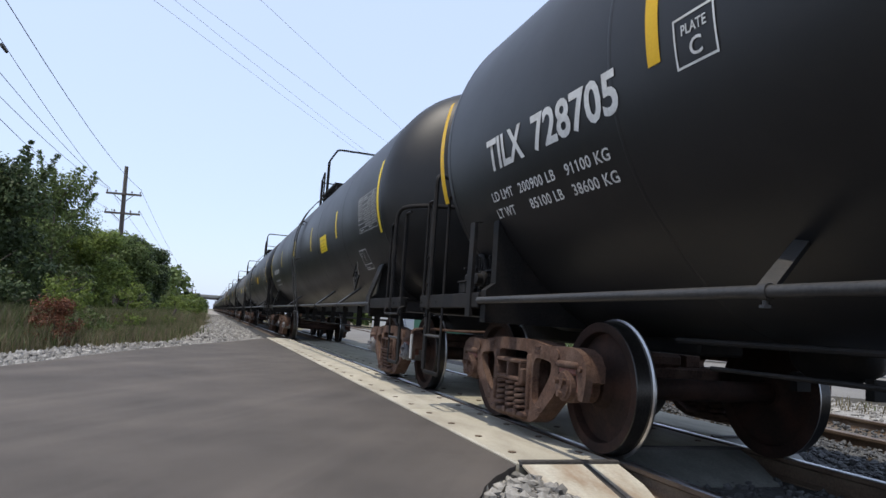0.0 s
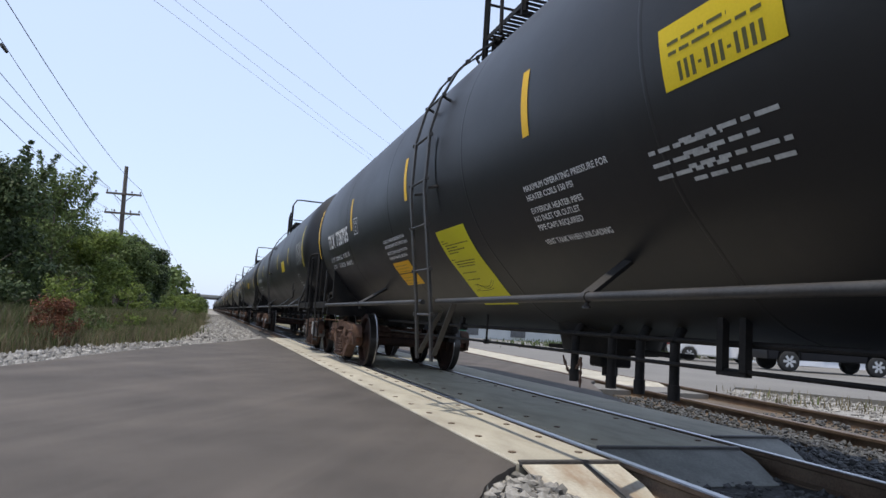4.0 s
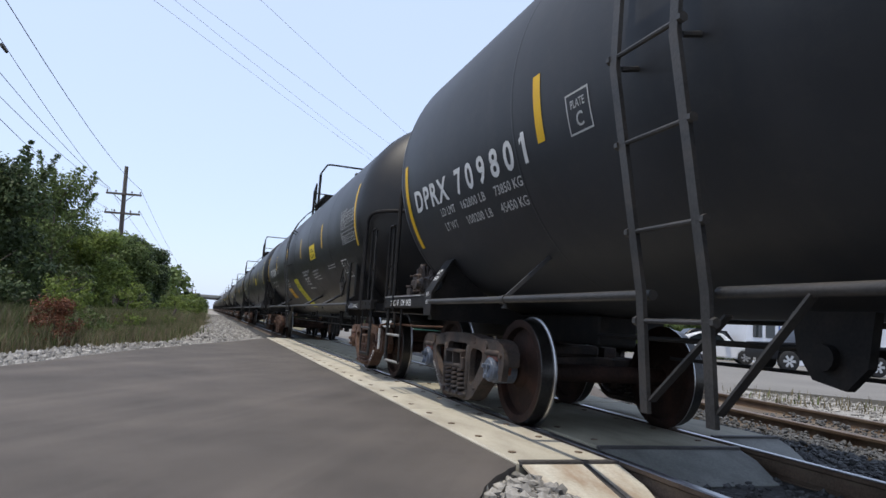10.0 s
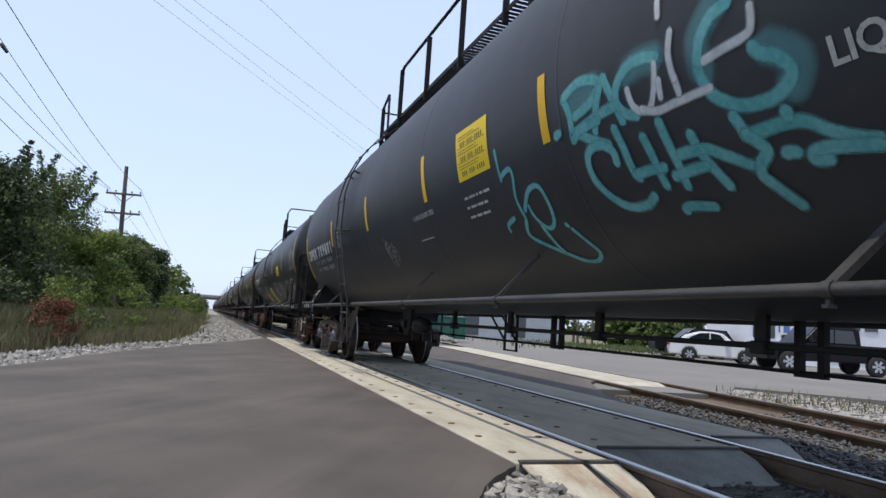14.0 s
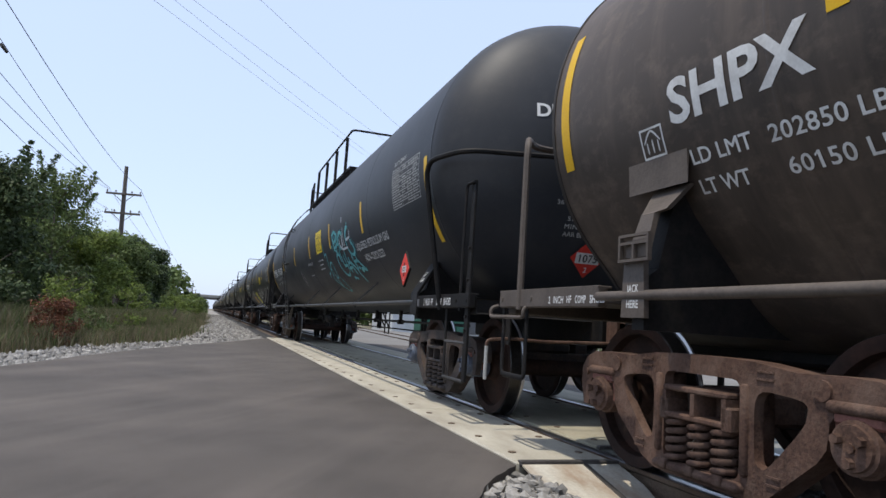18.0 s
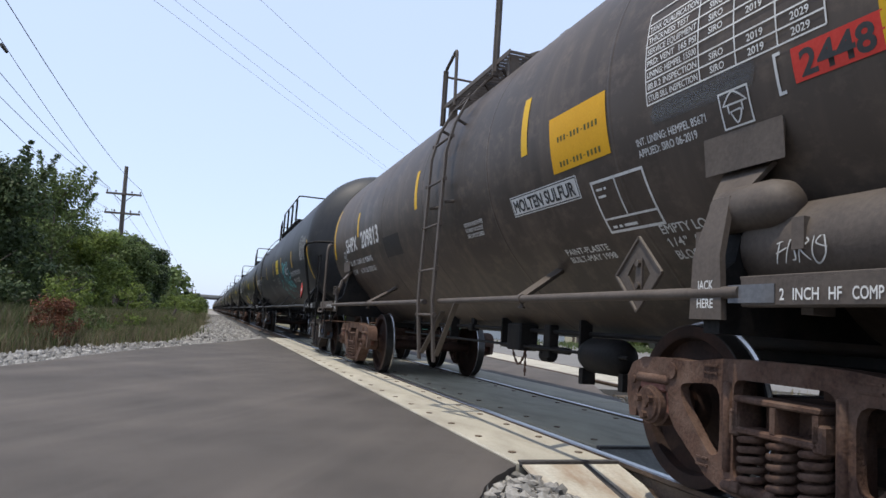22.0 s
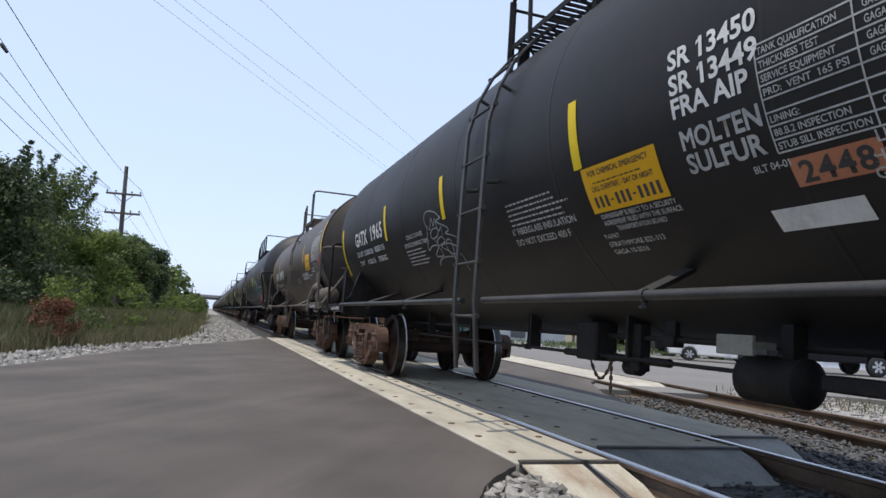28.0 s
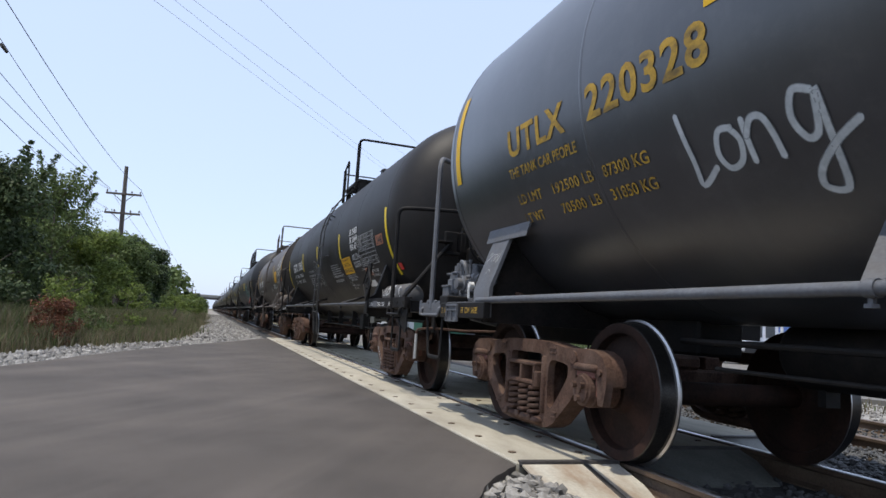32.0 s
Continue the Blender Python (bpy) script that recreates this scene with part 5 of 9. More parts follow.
def ground_sheet():
    """The ground: one sheet to the horizon, gently uneven near the tracks."""
    xs = [-3000, -600, -150, -60, -30, -16, -9, -6, -4, -2.5, -1.2, 0, 1.2, 2.4, 3.5, 4.6, 6, 8, 11, 16, 24, 40, 80, 200, 700, 3000]
    ys = [-3000, -600, -150, -60, -25, -12, -6, -2, 0, 2, 4, 6, 9, 12, 16, 20, 25, 30, 36, 44, 55, 70, 95, 130, 190, 280, 450, 900, 3000]
    bm = bmesh.new()
    vs = [[bm.verts.new((x, y, -0.32 + (0.05 * noise.noise(Vector((x * 0.2, y * 0.2, 0))) if abs(x) < 30 and abs(y) < 100 else 0))) for y in ys] for x in xs]
    for i in range(len(xs) - 1):
        for j in range(len(ys) - 1):
            bm.faces.new((vs[i][j], vs[i + 1][j], vs[i + 1][j + 1], vs[i][j + 1]))
    return tagged(new("ground", mesh_of(bm, "ground", M_SOIL)), "dry grassy soil beside the tracks", "ground", kind="structure")


ground_sheet()
PAVE_X = 1.90
Y_NEAR, Y_FAR = 3.90, 23.1
flat("road_apron", [(PAVE_X - 0.012, 3.86), (PAVE_X - 0.012, Y_FAR - 0.6), (1.6, 21.9), (0.9, 19.6), (0.2, 17.6), (-0.6, 15.2), (-1.15, 13.6), (-1.75, 11.3), (-2.25, 9.1), (-3.1, 5.5), (-4.4, 0.5), (-6.0, -6.0), (-5.0, -14.0),
                    (1.4, -14.0), (0.9, -3.0), (0.75, 0.6), (0.80, 1.1), (0.86, 1.6), (0.93, 2.0), (1.0, 2.3), (1.085, 2.52), (1.14, 2.70), (1.225, 2.88), (1.29, 3.05), (1.385, 3.20), (1.46, 3.345), (1.55, 3.47), (1.63, 3.58), (1.72, 3.67), (1.80, 3.77), (1.86, 3.82)], -0.012, M_ASPHALT, "smooth dark asphalt road apron up to the rails", 0.3)

# gravel shoulders and ballast beds
flat("gravel_shoulder", [(-7.5, 4), (1.9, 2), (1.9, 30), (1.75, 420), (-0.1, 420), (-0.1, 60), (-0.4, 30), (-1.0, 20), (-2.2, 14.5), (-4.5, 9), (-7.5, 6)], -0.13, M_GRAVEL, "pale gravel shoulder", 0.2)
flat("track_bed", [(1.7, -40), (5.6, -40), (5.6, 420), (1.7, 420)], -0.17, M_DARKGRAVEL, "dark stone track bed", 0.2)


def rail_mesh(name, length):
    """A rail: head, web and foot in one section; the head's top is polished."""
    sec = [(-0.070, -0.172), (0.070, -0.172), (0.070, -0.160), (0.012, -0.140), (0.009, -0.05), (0.034, -0.036), (0.0365, -0.008), (0.028, 0.0), (-0.028, 0.0), (-0.0365, -0.008), (-0.034, -0.036), (-0.009, -0.05), (-0.012, -0.140), (-0.070, -0.160)]
    bm = bmesh.new()
    a = [bm.verts.new((x, 0, z)) for x, z in sec]
    b = [bm.verts.new((x, length, z)) for x, z in sec]
    n = len(sec)
    for i in range(n):
        f = bm.faces.new((a[i], a[(i + 1) % n], b[(i + 1) % n], b[i]))
        if i in (6, 7, 8):
            f.material_index = 1
    bm.faces.new(a)
    bm.faces.new(list(reversed(b)))
    return mesh_of(bm, name, [M_RAIL, M_RAILHEAD], 30)


track_a = thing("railway_track", "standard gauge railway track through the crossing", "railway track", kind="structure")
me_rail = rail_mesh("rail", 520)
for x in (TRACK_X - 0.7525, TRACK_X + 0.7525):
    piece("rail", me_rail, track_a, pose(x, -80, 0), "steel rail with a polished head")

# crossing panels of the near track
bm = bmesh.new()
box(bm, -0.36, 0.36, -1.2, 1.2, -0.2, 0.0, 0.012)
me_field = mesh_of(bm, "panel", M_CREAM)
bm = bmesh.new()
box(bm, -0.36, 0.36, -1.2, 1.2, -0.2, 0.0, 0.012)
me_fieldgrey = mesh_of(bm, "panel", M_GREYPANEL)
bm = bmesh.new()
box(bm, -0.645, 0.645, -1.2, 1.2, -0.2, 0.0, 0.012)
me_gauge = mesh_of(bm, "panel", M_GREYPANEL)
bm = bmesh.new()
rod(bm, (0, 0, -0.03), (0, 0, 0), 0.028, 10)
me_lag = mesh_of(bm, "lag_bolt", M_RAIL)
crossing = thing("level_crossing", "level crossing deck of pale and grey panels", "crossing", kind="structure")
n_pan = 8
for i in range(n_pan):
    y = Y_NEAR + 1.2 + 2.4 * i
    piece("crossing_panel", me_field, crossing, pose(2.275, y, 0.002 * (i % 2) - 0.004), "pale concrete crossing panel")
    piece("crossing_panel", me_gauge, crossing, pose(TRACK_X, y + 0.5, 0.002 * ((i + 1) % 2) - 0.006), "grey crossing panel")
    piece("crossing_panel", me_fieldgrey, crossing, pose(4.67, y + 1.02, 0.002 * (i % 2) - 0.006), "grey crossing panel")
    for j in range(4):
        for x, q in ((2.02, -0.004), (2.53, -0.004), (TRACK_X - 0.5, -0.006), (TRACK_X + 0.5, -0.006)):
            piece("lag_bolt", me_lag, crossing, pose(x, y - 0.9 + 0.6 * j + (0.5 if x > 2.7 else 0), 0.003))


def ramp(x0, x1, y, length, drop, material, chamfer, parent, seam=False, lip=True):
    """Sloping end plate of the panels, with a steel lip; its far corners are cut off."""
    bm = bmesh.new()
    t = 0.012
    pts = [(x0, y, -0.01), (x1, y, -0.01), (x1, y - length * 0.35, -0.01 - drop * 0.35), (x1 - chamfer, y - length, -0.01 - drop), (x0 + chamfer, y - length, -0.01 - drop), (x0, y - length * 0.35, -0.01 - drop * 0.35)]
    top = [bm.verts.new(p) for p in pts]
    bot = [bm.verts.new((p[0], p[1], p[2] - t)) for p in pts]
    bm.faces.new(top)
    bm.faces.new(list(reversed(bot)))
    for i in range(len(pts)):
        j = (i + 1) % len(pts)
        bm.faces.new((top[i], bot[i], bot[j], top[j]))
    r = part("end_ramp", bm, material, parent, "sloping steel end plate", smooth=20)
    if not lip:
        return r
    bm = bmesh.new()
    box(bm, x0 - 0.01, x1 + 0.01, y - 0.02, y + 0.03, -0.03, 0.006, 0.004)
    part("steel_lip", bm, M_STEELLIP, r, "dark steel edge strip")
    if not seam:
        return r
    bm = bmesh.new()
    box(bm, (x0 + x1) / 2 + 0.08, (x0 + x1) / 2 + 0.12, -length * 0.5, length * 0.5, -0.002, 0.003)
    o = part("seam_strip", bm, M_STEELLIP, r)
    o.matrix_basis = Matrix.Translation((0, y - length / 2, -0.01 - drop / 2)) @ Euler((math.atan2(drop, length), 0, 0)).to_matrix().to_4x4()
    return r


ramp(1.94, 2.64, Y_NEAR, 0.86, 0.2, M_RAMP, 0.12, crossing, True)
ramp(TRACK_X - 0.64, TRACK_X + 0.64, Y_NEAR + 0.5, 0.56, 0.15, M_RAMPGREY, 0.14, crossing)
ramp(4.32, 5.03, Y_NEAR + 1.02, 0.45, 0.14, M_RAMPGREY, 0.1, crossing)

# second track, drawing away from the first, a little lower
T2 = pose(6.55, 4.6, -0.05, 0, 0, -6.0)
track_b = thing("railway_track", "rusty second railway track on grey ballast", "railway track", at=T2, kind="structure")
me_rail2 = rail_mesh("rail", 160)
me_rail2.materials[1] = M_OLDHEAD
for x in (0.0, 1.505):
    piece("rail", me_rail2, track_b, pose(x, -40, 0), "rusty steel rail")


def flat_at(name, outline, z, material, label, m, thick=0.2):
    ob = flat(name, outline, z, material, label, thick)
    ob.matrix_basis = m
    return ob


flat_at("track_bed", [(-0.35, -60), (2.3, -60), (2.3, 160), (-0.35, 160)], -0.15, M_RAILDIRT, "brown dirty bed of the second track", T2)
flat("verge", [(8.6, -30), (11.3, -30), (13.5, 5), (10.6, 12.0), (9.1, 9.0)], -0.14, M_GRAVEL, "pale gravel verge with weeds", 0.2)
flat("street", [(5.4, 10.4), (9.0, 9.9), (11.0, 11.9), (14, 9), (18, 4), (30, -10), (90, -30), (120, 60), (70, 48), (36, 44), (22, 48), (10, 70), (5.2, 40)], -0.115, M_OLDROAD, "old pale grey asphalt street", 0.2)
flat("track_infill", [(5.04, 7.2), (5.3, 7.7), (5.55, 8.2), (5.75, 8.9), (6.0, 9.4), (6.35, 10.1), (6.75, 10.9), (7.1, 11.3), (7.9, 19.0), (8.4, 24.0), (5.04, 24.0)], -0.055, M_ASPHALT, "dark asphalt between the two tracks", 0.1)
crossing_b = thing("level_crossing", "pale panels of the second crossing", "crossing", at=T2, kind="structure")
bm = bmesh.new()
box(bm, -0.64, 0.64, -1.2, 1.2, -0.2, 0.0, 0.012)
me_p2 = mesh_of(bm, "panel", M_CREAM)
for i in range(6):
    piece("crossing_panel", me_p2, crossing_b, pose(0.7525, 8.2 + 2.4 * i, -0.004), "pale concrete crossing panel")

ramp(0.11, 1.39, 7.0, 0.5, 0.1, M_CREAM, 0.05, crossing_b, lip=False)

# ---- the train ----
CARS = []


# leading long tank car at the camera when the clip begins
A = tank_car("tank_car", "long black tank car with white lettering and yellow placards", -2.67, 2.47, 1.51, 8.6, 8.8, 14.3, M_BLACK, M_FRAME, upright=True, pad_y=0.25, pad=0.6, rail_top=2.34, cap="rust", ladder=0.91, platform=(0.80, -1.23, -0.12),
             braces=((4.2, 0.27), (-2.03, 0.27), (-4.67, 0.27)), hangers=False, belly=0.14, items=(("outlet", -0.17), ("coil", -1.01), ("chain", -0.3), ("post", 3.3), ("post", 2.8), ("post", 2.31), ("rods", 1.37), ("post", -3.28), ("legs", -4.15), ("legs", -5.25), ("legs", -2.3)),
             front={"rail": 8.5, "post": 8.68, "post_z": (0.36, 2.1), "stirrup": (8.2, 8.68, 0.34), "treads": (0.70,), "loops": ((8.74, 2.08), (8.1, 2.04)), "hold": False},
             rear={"rail": 8.18, "rail_top": 2.36, "post": 8.66, "post_z": (0.34, 2.07), "stirrup": (8.15, 8.71, 0.345), "treads": (0.705,), "loops": ((8.54, 2.08), (8.0, 2.05)), "hold": False, "lever": 0.76}, brace_y=0.24, truck_dy=(0.02, -0.04),
             words_r=(("2 INCH", -7.06, 0.17), ("HF", -7.31, 0.075), ("COMP SHOES", -7.66, 0.3)), plate_r=-7.385, sill_dz=(0.0, -0.02), word_h=0.048)
B = tank_car("tank_car", "very long blue-black pressure tank car with white lettering and teal graffiti", -21.84, 2.5, 1.57, 9.3, 9.4, 15.65, M_BLUEBLACK, M_FRAME, cast="black", cap="blue", ladder=4.0, platform=(4.3, -1.24, 3.2, 1.85, 0.55, -0.7), rail_top=2.45, pad=0.38,
             braces=((6.0, 0.34), (0.86, 0.36), (-1.75, 0.36), (-4.67, 0.34)), hangers=False, gear_x=(-0.25, 0.2), items=(("rods", 4.1), ("rods", 3.5), ("post", 2.26), ("post", 0.44), ("farladder", 3.76), ("legs", 0.17), ("post", -1.38), ("legs", -3.15), ("post", -3.2), ("post", -5.02)),
             front={"end": 9.58, "rail": 9.18, "post": 9.54, "post_z": (0.34, 2.03), "stirrup": (8.95, 9.52, 0.34), "treads": (0.655, 0.345), "loops": ((9.62, 2.0),), "hold": False, "worn": True},
             rear={"rail": 8.66, "rail_x": 1.65, "rail_top": 2.36, "post": 9.28, "post_z": (0.34, 2.1), "stirrup": (8.75, 9.27, 0.34), "treads": (0.67, 0.345), "loops": ((9.16, 2.08),), "hold": False, "lever": 0.72}, brace_y=-0.08, truck_dy=(-0.03, 0.09), belly=-0.06,
             words_f=(("2 INCH HF", 9.28, 0.36), ("COMP SHOES", 8.84, 0.42)), words_r=(("2 INCH HF", -8.16, 0.3), ("COMP SHOES", -8.56, 0.42)), plate_r=-7.75)
C = tank_car("tank_car", "short sooty brown-black tank car with large white lettering", -38.11, 2.3, 1.35, 6.15, 6.42, 9.2, M_BROWNBLACK, M_BROWNFRAME, ladder_mat=M_BROWNFRAME, pipe_mat=M_BROWNFRAME, shift=-0.08, ladder=-0.79, platform=(0.42, -1.48, -1.15), rail_top=2.22, cap="rust", braces=((2.06, 0.27), (-2.80, 0.27)), head=0.55,
             belly=0.17, items=(("chain", -0.9), ("gearbox", -1.04), ("post", 0.3)), front={"end": 6.22, "rail": 5.885, "stirrup": (5.84, 6.22, 0.485)}, rear={"end": 6.26, "rail": 6.0, "stirrup": (5.88, 6.22, 0.5), "lever": 0.81}, brace_y=0.34, truck_dy=(-0.11, -0.085), head_shape=0, head_paint=M_SOOTHEAD,
             words_r=(("2 INCH HF COMP SHOES", -5.08, 0.62),), plate_r=-4.81, word_h=0.045, pad=0.55, sill=1.55, waisted=True, words_f=(("2 INCH HF COMP SHOES", 5.44, 0.66),))
D = tank_car("tank_car", "short deep black tank car with white lettering and yellow strips", -51.88, 2.3, 1.36, 6.5, 6.75, 10.06, M_DEEPBLACK, M_FRAME, shift=-0.12, ladder=-0.78, platform=(-0.42, -1.92, -1.72), rail_top=2.19, cap="rust", braces=((3.14, 0.2), (1.29, 0.2), (-3.13, 0.2)), head=0.75, upright=True,
             belly=0.12, items=(("rods", -0.2), ("chain", -1.3), ("gearbox", -1.3), ("post", -2.22), ("palebox", -3.14), ("tanks", -3.1)), sill_dz=(-0.05, 0.0), front={"end": 6.72, "rail": 6.42, "stirrup": (6.22, 6.62, 0.45)}, rear={"end": 7.06, "rail": 6.5, "stirrup": (6.45, 6.81, 0.49), "gusset": (6.8, 7.06), "lever": 0.75}, brace_y=0.34, truck_dy=(-0.10, -0.23), head_shape=2.5,
             words_f=(("2 INCH TREAD COND. SHOES", 6.02, 0.78),), words_r=(("2 INCH", -5.34, 0.2), ("TREAD COND", -5.79, 0.38), ("SHOES", -6.36, 0.15)), plate_r=-5.535, word_h=0.05)
E = tank_car("tank_car", "black tank car with yellow lettering and white graffiti", -67.22, 2.42, 1.47, 7.5, 7.7, 12.0, M_GLOSSBLACK, M_GREYPAINT, ladder=0.0, platform=(-0.2, -2.2), rail_top=2.5, cap="rust", hangers=False, braces=((2.64, 0.32),),
             front={"rail": 7.32, "stirrup": (7.09, 7.44, 0.50), "lean": 0.12}, brace_y=0.2, truck_dy=(-0.18, 0.0),
             words_f=(("2 INCH", 6.80, 0.165), ("HF COMP SHOES", 6.31, 0.37)), word_mat=M_GOLD, pad=0.5, sill_dz=(-0.075, 0.0), word_h=0.05, pad_w=0.16, word_x=-1.465, pipe_mat=M_GREYPAINT)
CARS += [A, B, C, D, E]

# cars ahead, drawn away down the line
y_end = A["yc"] + 8.8 + 0.75
FAR_PAINTS = (M_BLACK, M_BLACK, M_GREY, M_BLACK, M_DEEPBLACK, M_BROWNBLACK, M_BLUEBLACK, M_BLACK)
for i in range(22):
    kind = (0, 0, 1, 0, 1, 0, 0, 1)[i % 8]
    half, r, zc, th, tc = ((8.9, 1.53, 2.5, 8.75, 14.5), (7.55, 1.47, 2.42, 7.4, 11.9))[kind]
    far = i > 1
    c = tank_car("tank_car", "black tank car farther up the train", y_end + half, zc, r, th, half, tc, FAR_PAINTS[i % 8], M_FRAME, ladder=0.42, platform=(0.87, -1.23), braces=((2.9, 0.32), (-2.4, 0.32), (-4.9, 0.32)) if not far else (), far=far)
    y_end += 2 * half + 0.75
    CARS.append(c)

# ---- lettering, placards and strips on the shells ----


def strips(car, material, w, rows):
    for y, s0, s1 in rows:
        patch(car, y + w / 2, s0, w, s1 - s0, material, "reflective_strip", "yellow reflective strip")


def placard(car, y, s, w, h, material, lines, label, seed):
    patch(car, y, s, w, h, material, "placard", label)
    bars(car, y - w * 0.07, s + h * 0.12, w * 0.86, lines, h * 0.78 / lines, h * 0.22 / lines, M_FAINTINK, 0.0045, seed)


def print_rows(car, y, s, rows, seed, material):
    """Rows of printed bars: (how far in, height on the sheet, length, thickness)."""
    for i, (x, z, w, t) in enumerate(rows):
        bars(car, y - x, s + z, w, 1, t, t, material, 0.0045, seed + i)


def numerals_row(car, y, s, w, h, material):
    """A row of numerals in groups of three, three and four, each a thin upright bar."""
    bm = bmesh.new()
    pitch = w / 12.0
    x = 0.0
    for n in (3, 3, 4):
        for k in range(n):
            sheet(bm, x + pitch * 0.2, x + pitch * 0.72, 0, h)
            x += pitch
        if n == 3:
            sheet(bm, x + pitch * 0.2, x + pitch * 0.7, h * 0.42, h * 0.58)
        x += pitch
    part("small_print", wrap(bm, car["zc"], car["r"], y, s, 0.0045), material, car["tank"], kind="stuff", smooth=0)


def number_placard(car, y, s, w, h, material, label, seed, blocks, tall=0.34, fine=True):
    """Emergency placard: rows of numerals that are not spelt out, with fine print between."""
    patch(car, y, s, w, h, material, "placard", label)
    for i in range(blocks):
        z = h * (0.08 + 0.88 * i / blocks)
        k = h * 0.88 / blocks
        numerals_row(car, y - w * 0.14, s + z, w * 0.74, k * tall, M_INKGREEN)
        if fine:
            print_rows(car, y, s, ((w * 0.08, z + k * 0.50, w * 0.8, k * 0.10), (w * 0.08, z + k * 0.68, w * 0.7, k * 0.10)), seed + 10 * i, M_INKGREEN)
    bm = bmesh.new()
    for i in range(1, blocks):
        z = h * (0.06 + 0.88 * i / blocks)
        sheet(bm, w * 0.05, w * 0.95, z, z + 0.005)
    if blocks > 1 and fine:
        part("placard_rule", wrap(bm, car["zc"], car["r"], y, s, 0.0045), M_INKGREEN, car["tank"], smooth=0)


def plate_box(car, y, s, w, h, material):
    outline_box(car, y, s, w, h, material, 0.012)
    letters(car, "PLATE", y - w * 0.2, s + h * 0.62, w * 0.6, h * 0.2, material)
    letters(car, "C", y - w * 0.36, s + h * 0.16, w * 0.3, h * 0.34, material)


def divided_box(car, y, s, w, h, material, seed):
    outline_box(car, y, s, w, h, material, 0.018)
    bm = bmesh.new()
    sheet(bm, 0, w, h * 0.26, h * 0.26 + 0.014)
    part("box_rule", wrap(bm, car["zc"], car["r"], y, s), material, car["tank"], smooth=0)
    bm = bmesh.new()
    sheet(bm, w * 0.46, w * 0.46 + 0.014, h * 0.26 + 0.016, h)
    part("box_rule", wrap(bm, car["zc"], car["r"], y, s), material, car["tank"], smooth=0)
    bars(car, y - w * 0.08, s + h * 0.68, w * 0.22, 2, h * 0.13, 0.025, material, seed=seed)
    bars(car, y - w * 0.10, s + h * 0.09, w * 0.5, 1, 0.05, 0.03, material, seed=seed + 1)


def on_head(car, px, pz, off):
    """The trailing head's surface at (px, pz), in the tank's space."""
    return Vector((px, -(car["tank_half"] - car["head"] + head_reach(car["head"], car["r"], math.hypot(px, pz), car["shape"])) - off, pz))


def head_letters(car, words, x, z, w, h, material, off=0.005):
    """Lettering on the trailing head of the shell, in the tank's space."""
    for bm in words_apart(text_sheet(words, w, h), h * 0.33):
        for v in bm.verts:
            v.co = on_head(car, x + v.co.x, z + v.co.y, off)
        part("head_lettering", bm, material, car["tank"], smooth=0)


def head_patch(car, x, z, w, h, material, label, off=0.004):
    bm = bmesh.new()
    n = 4
    g = [[bm.verts.new(on_head(car, x + w * i / n, z + h * j / n, off)) for j in range(n + 1)] for i in range(n + 1)]
    for i in range(n):
        for j in range(n):
            bm.faces.new((g[i][j], g[i + 1][j], g[i + 1][j + 1], g[i][j + 1]))
    return part("placard", bm, material, car["tank"], label, smooth=60)


def number_card(car, y, s, w, h, material, words):
    patch(car, y, s, w, h, material, "number_card", "%s card with dark numerals" % ("red" if material is M_RED else "faded orange"))
    letters(car, words, y - w * 0.09, s + h * 0.13, w * 0.82, h * 0.74, M_INK)


# long black car
letters(A, "TILX", 6.98, -0.42, 0.62, 0.24, M_WHITE)
letters(A, "728705", 6.21, -0.42, 1.03, 0.24, M_WHITE)
for words, y, s, w, h in (("LD LMT", 7.06, -0.66, 0.38, 0.075), ("200900 LB", 6.58, -0.66, 0.55, 0.075), ("91100 KG", 5.89, -0.66, 0.51, 0.075), ("LT WT", 7.07, -0.80, 0.32, 0.075), ("85100 LB", 6.49, -0.80, 0.48, 0.075),
                          ("38600 KG", 5.88, -0.80, 0.51, 0.075), ("CONSULT OWNER BEFORE REPAIRING TANK", 3.16, -0.67, 1.0, 0.04), ("SHARP OBJECTS MUST NOT CONTACT LINING", 3.16, -0.74, 1.05, 0.04),
                          ("DO NOT STEAM OR CLEAN TANK WITH", 3.16, -0.83, 0.91, 0.04), ("BOILING WATER OR CAUSTIC SODA", 3.16, -0.90, 0.81, 0.04), ("MAXIMUM OPERATING PRESSURE FOR", -1.06, -0.67, 1.09, 0.043),
                          ("HEATER COILS 150 PSI", -1.06, -0.74, 0.65, 0.043), ("EXTERIOR HEATER PIPES", -1.05, -0.84, 0.71, 0.043), ("NO INLET OR OUTLET", -1.04, -0.905, 0.63, 0.043), ("PIPE CAPS REQUIRED", -1.03, -0.975, 0.62, 0.043), ("VENT TANK WHEN UNLOADING", -1.01, -1.10, 0.87, 0.045)):
    letters(A, words, y, s, w, h, M_WHITE)
plate_box(A, 4.69, -0.38, 0.28, 0.245, M_WHITE)
strips(A, M_YELLOW, 0.1, ((8.06, -0.52, 0.48), (4.85, -0.29, 0.21), (1.78, -0.29, 0.2), (-1.27, -0.3, 0.18), (-4.48, -0.32, 0.15), (-7.71, -0.55, 0.42)))
placard(A, 3.17, -1.12, 0.74, 0.165, M_ORANGE, 3, "orange warning placard", 3)
placard(A, 3.18, -1.31, 0.74, 0.175, M_ORANGE, 3, "orange warning placard", 4)
patch(A, 1.09, -1.62, 0.80, 0.88, M_LIME, "placard", "large yellow-green notice with printed instructions")
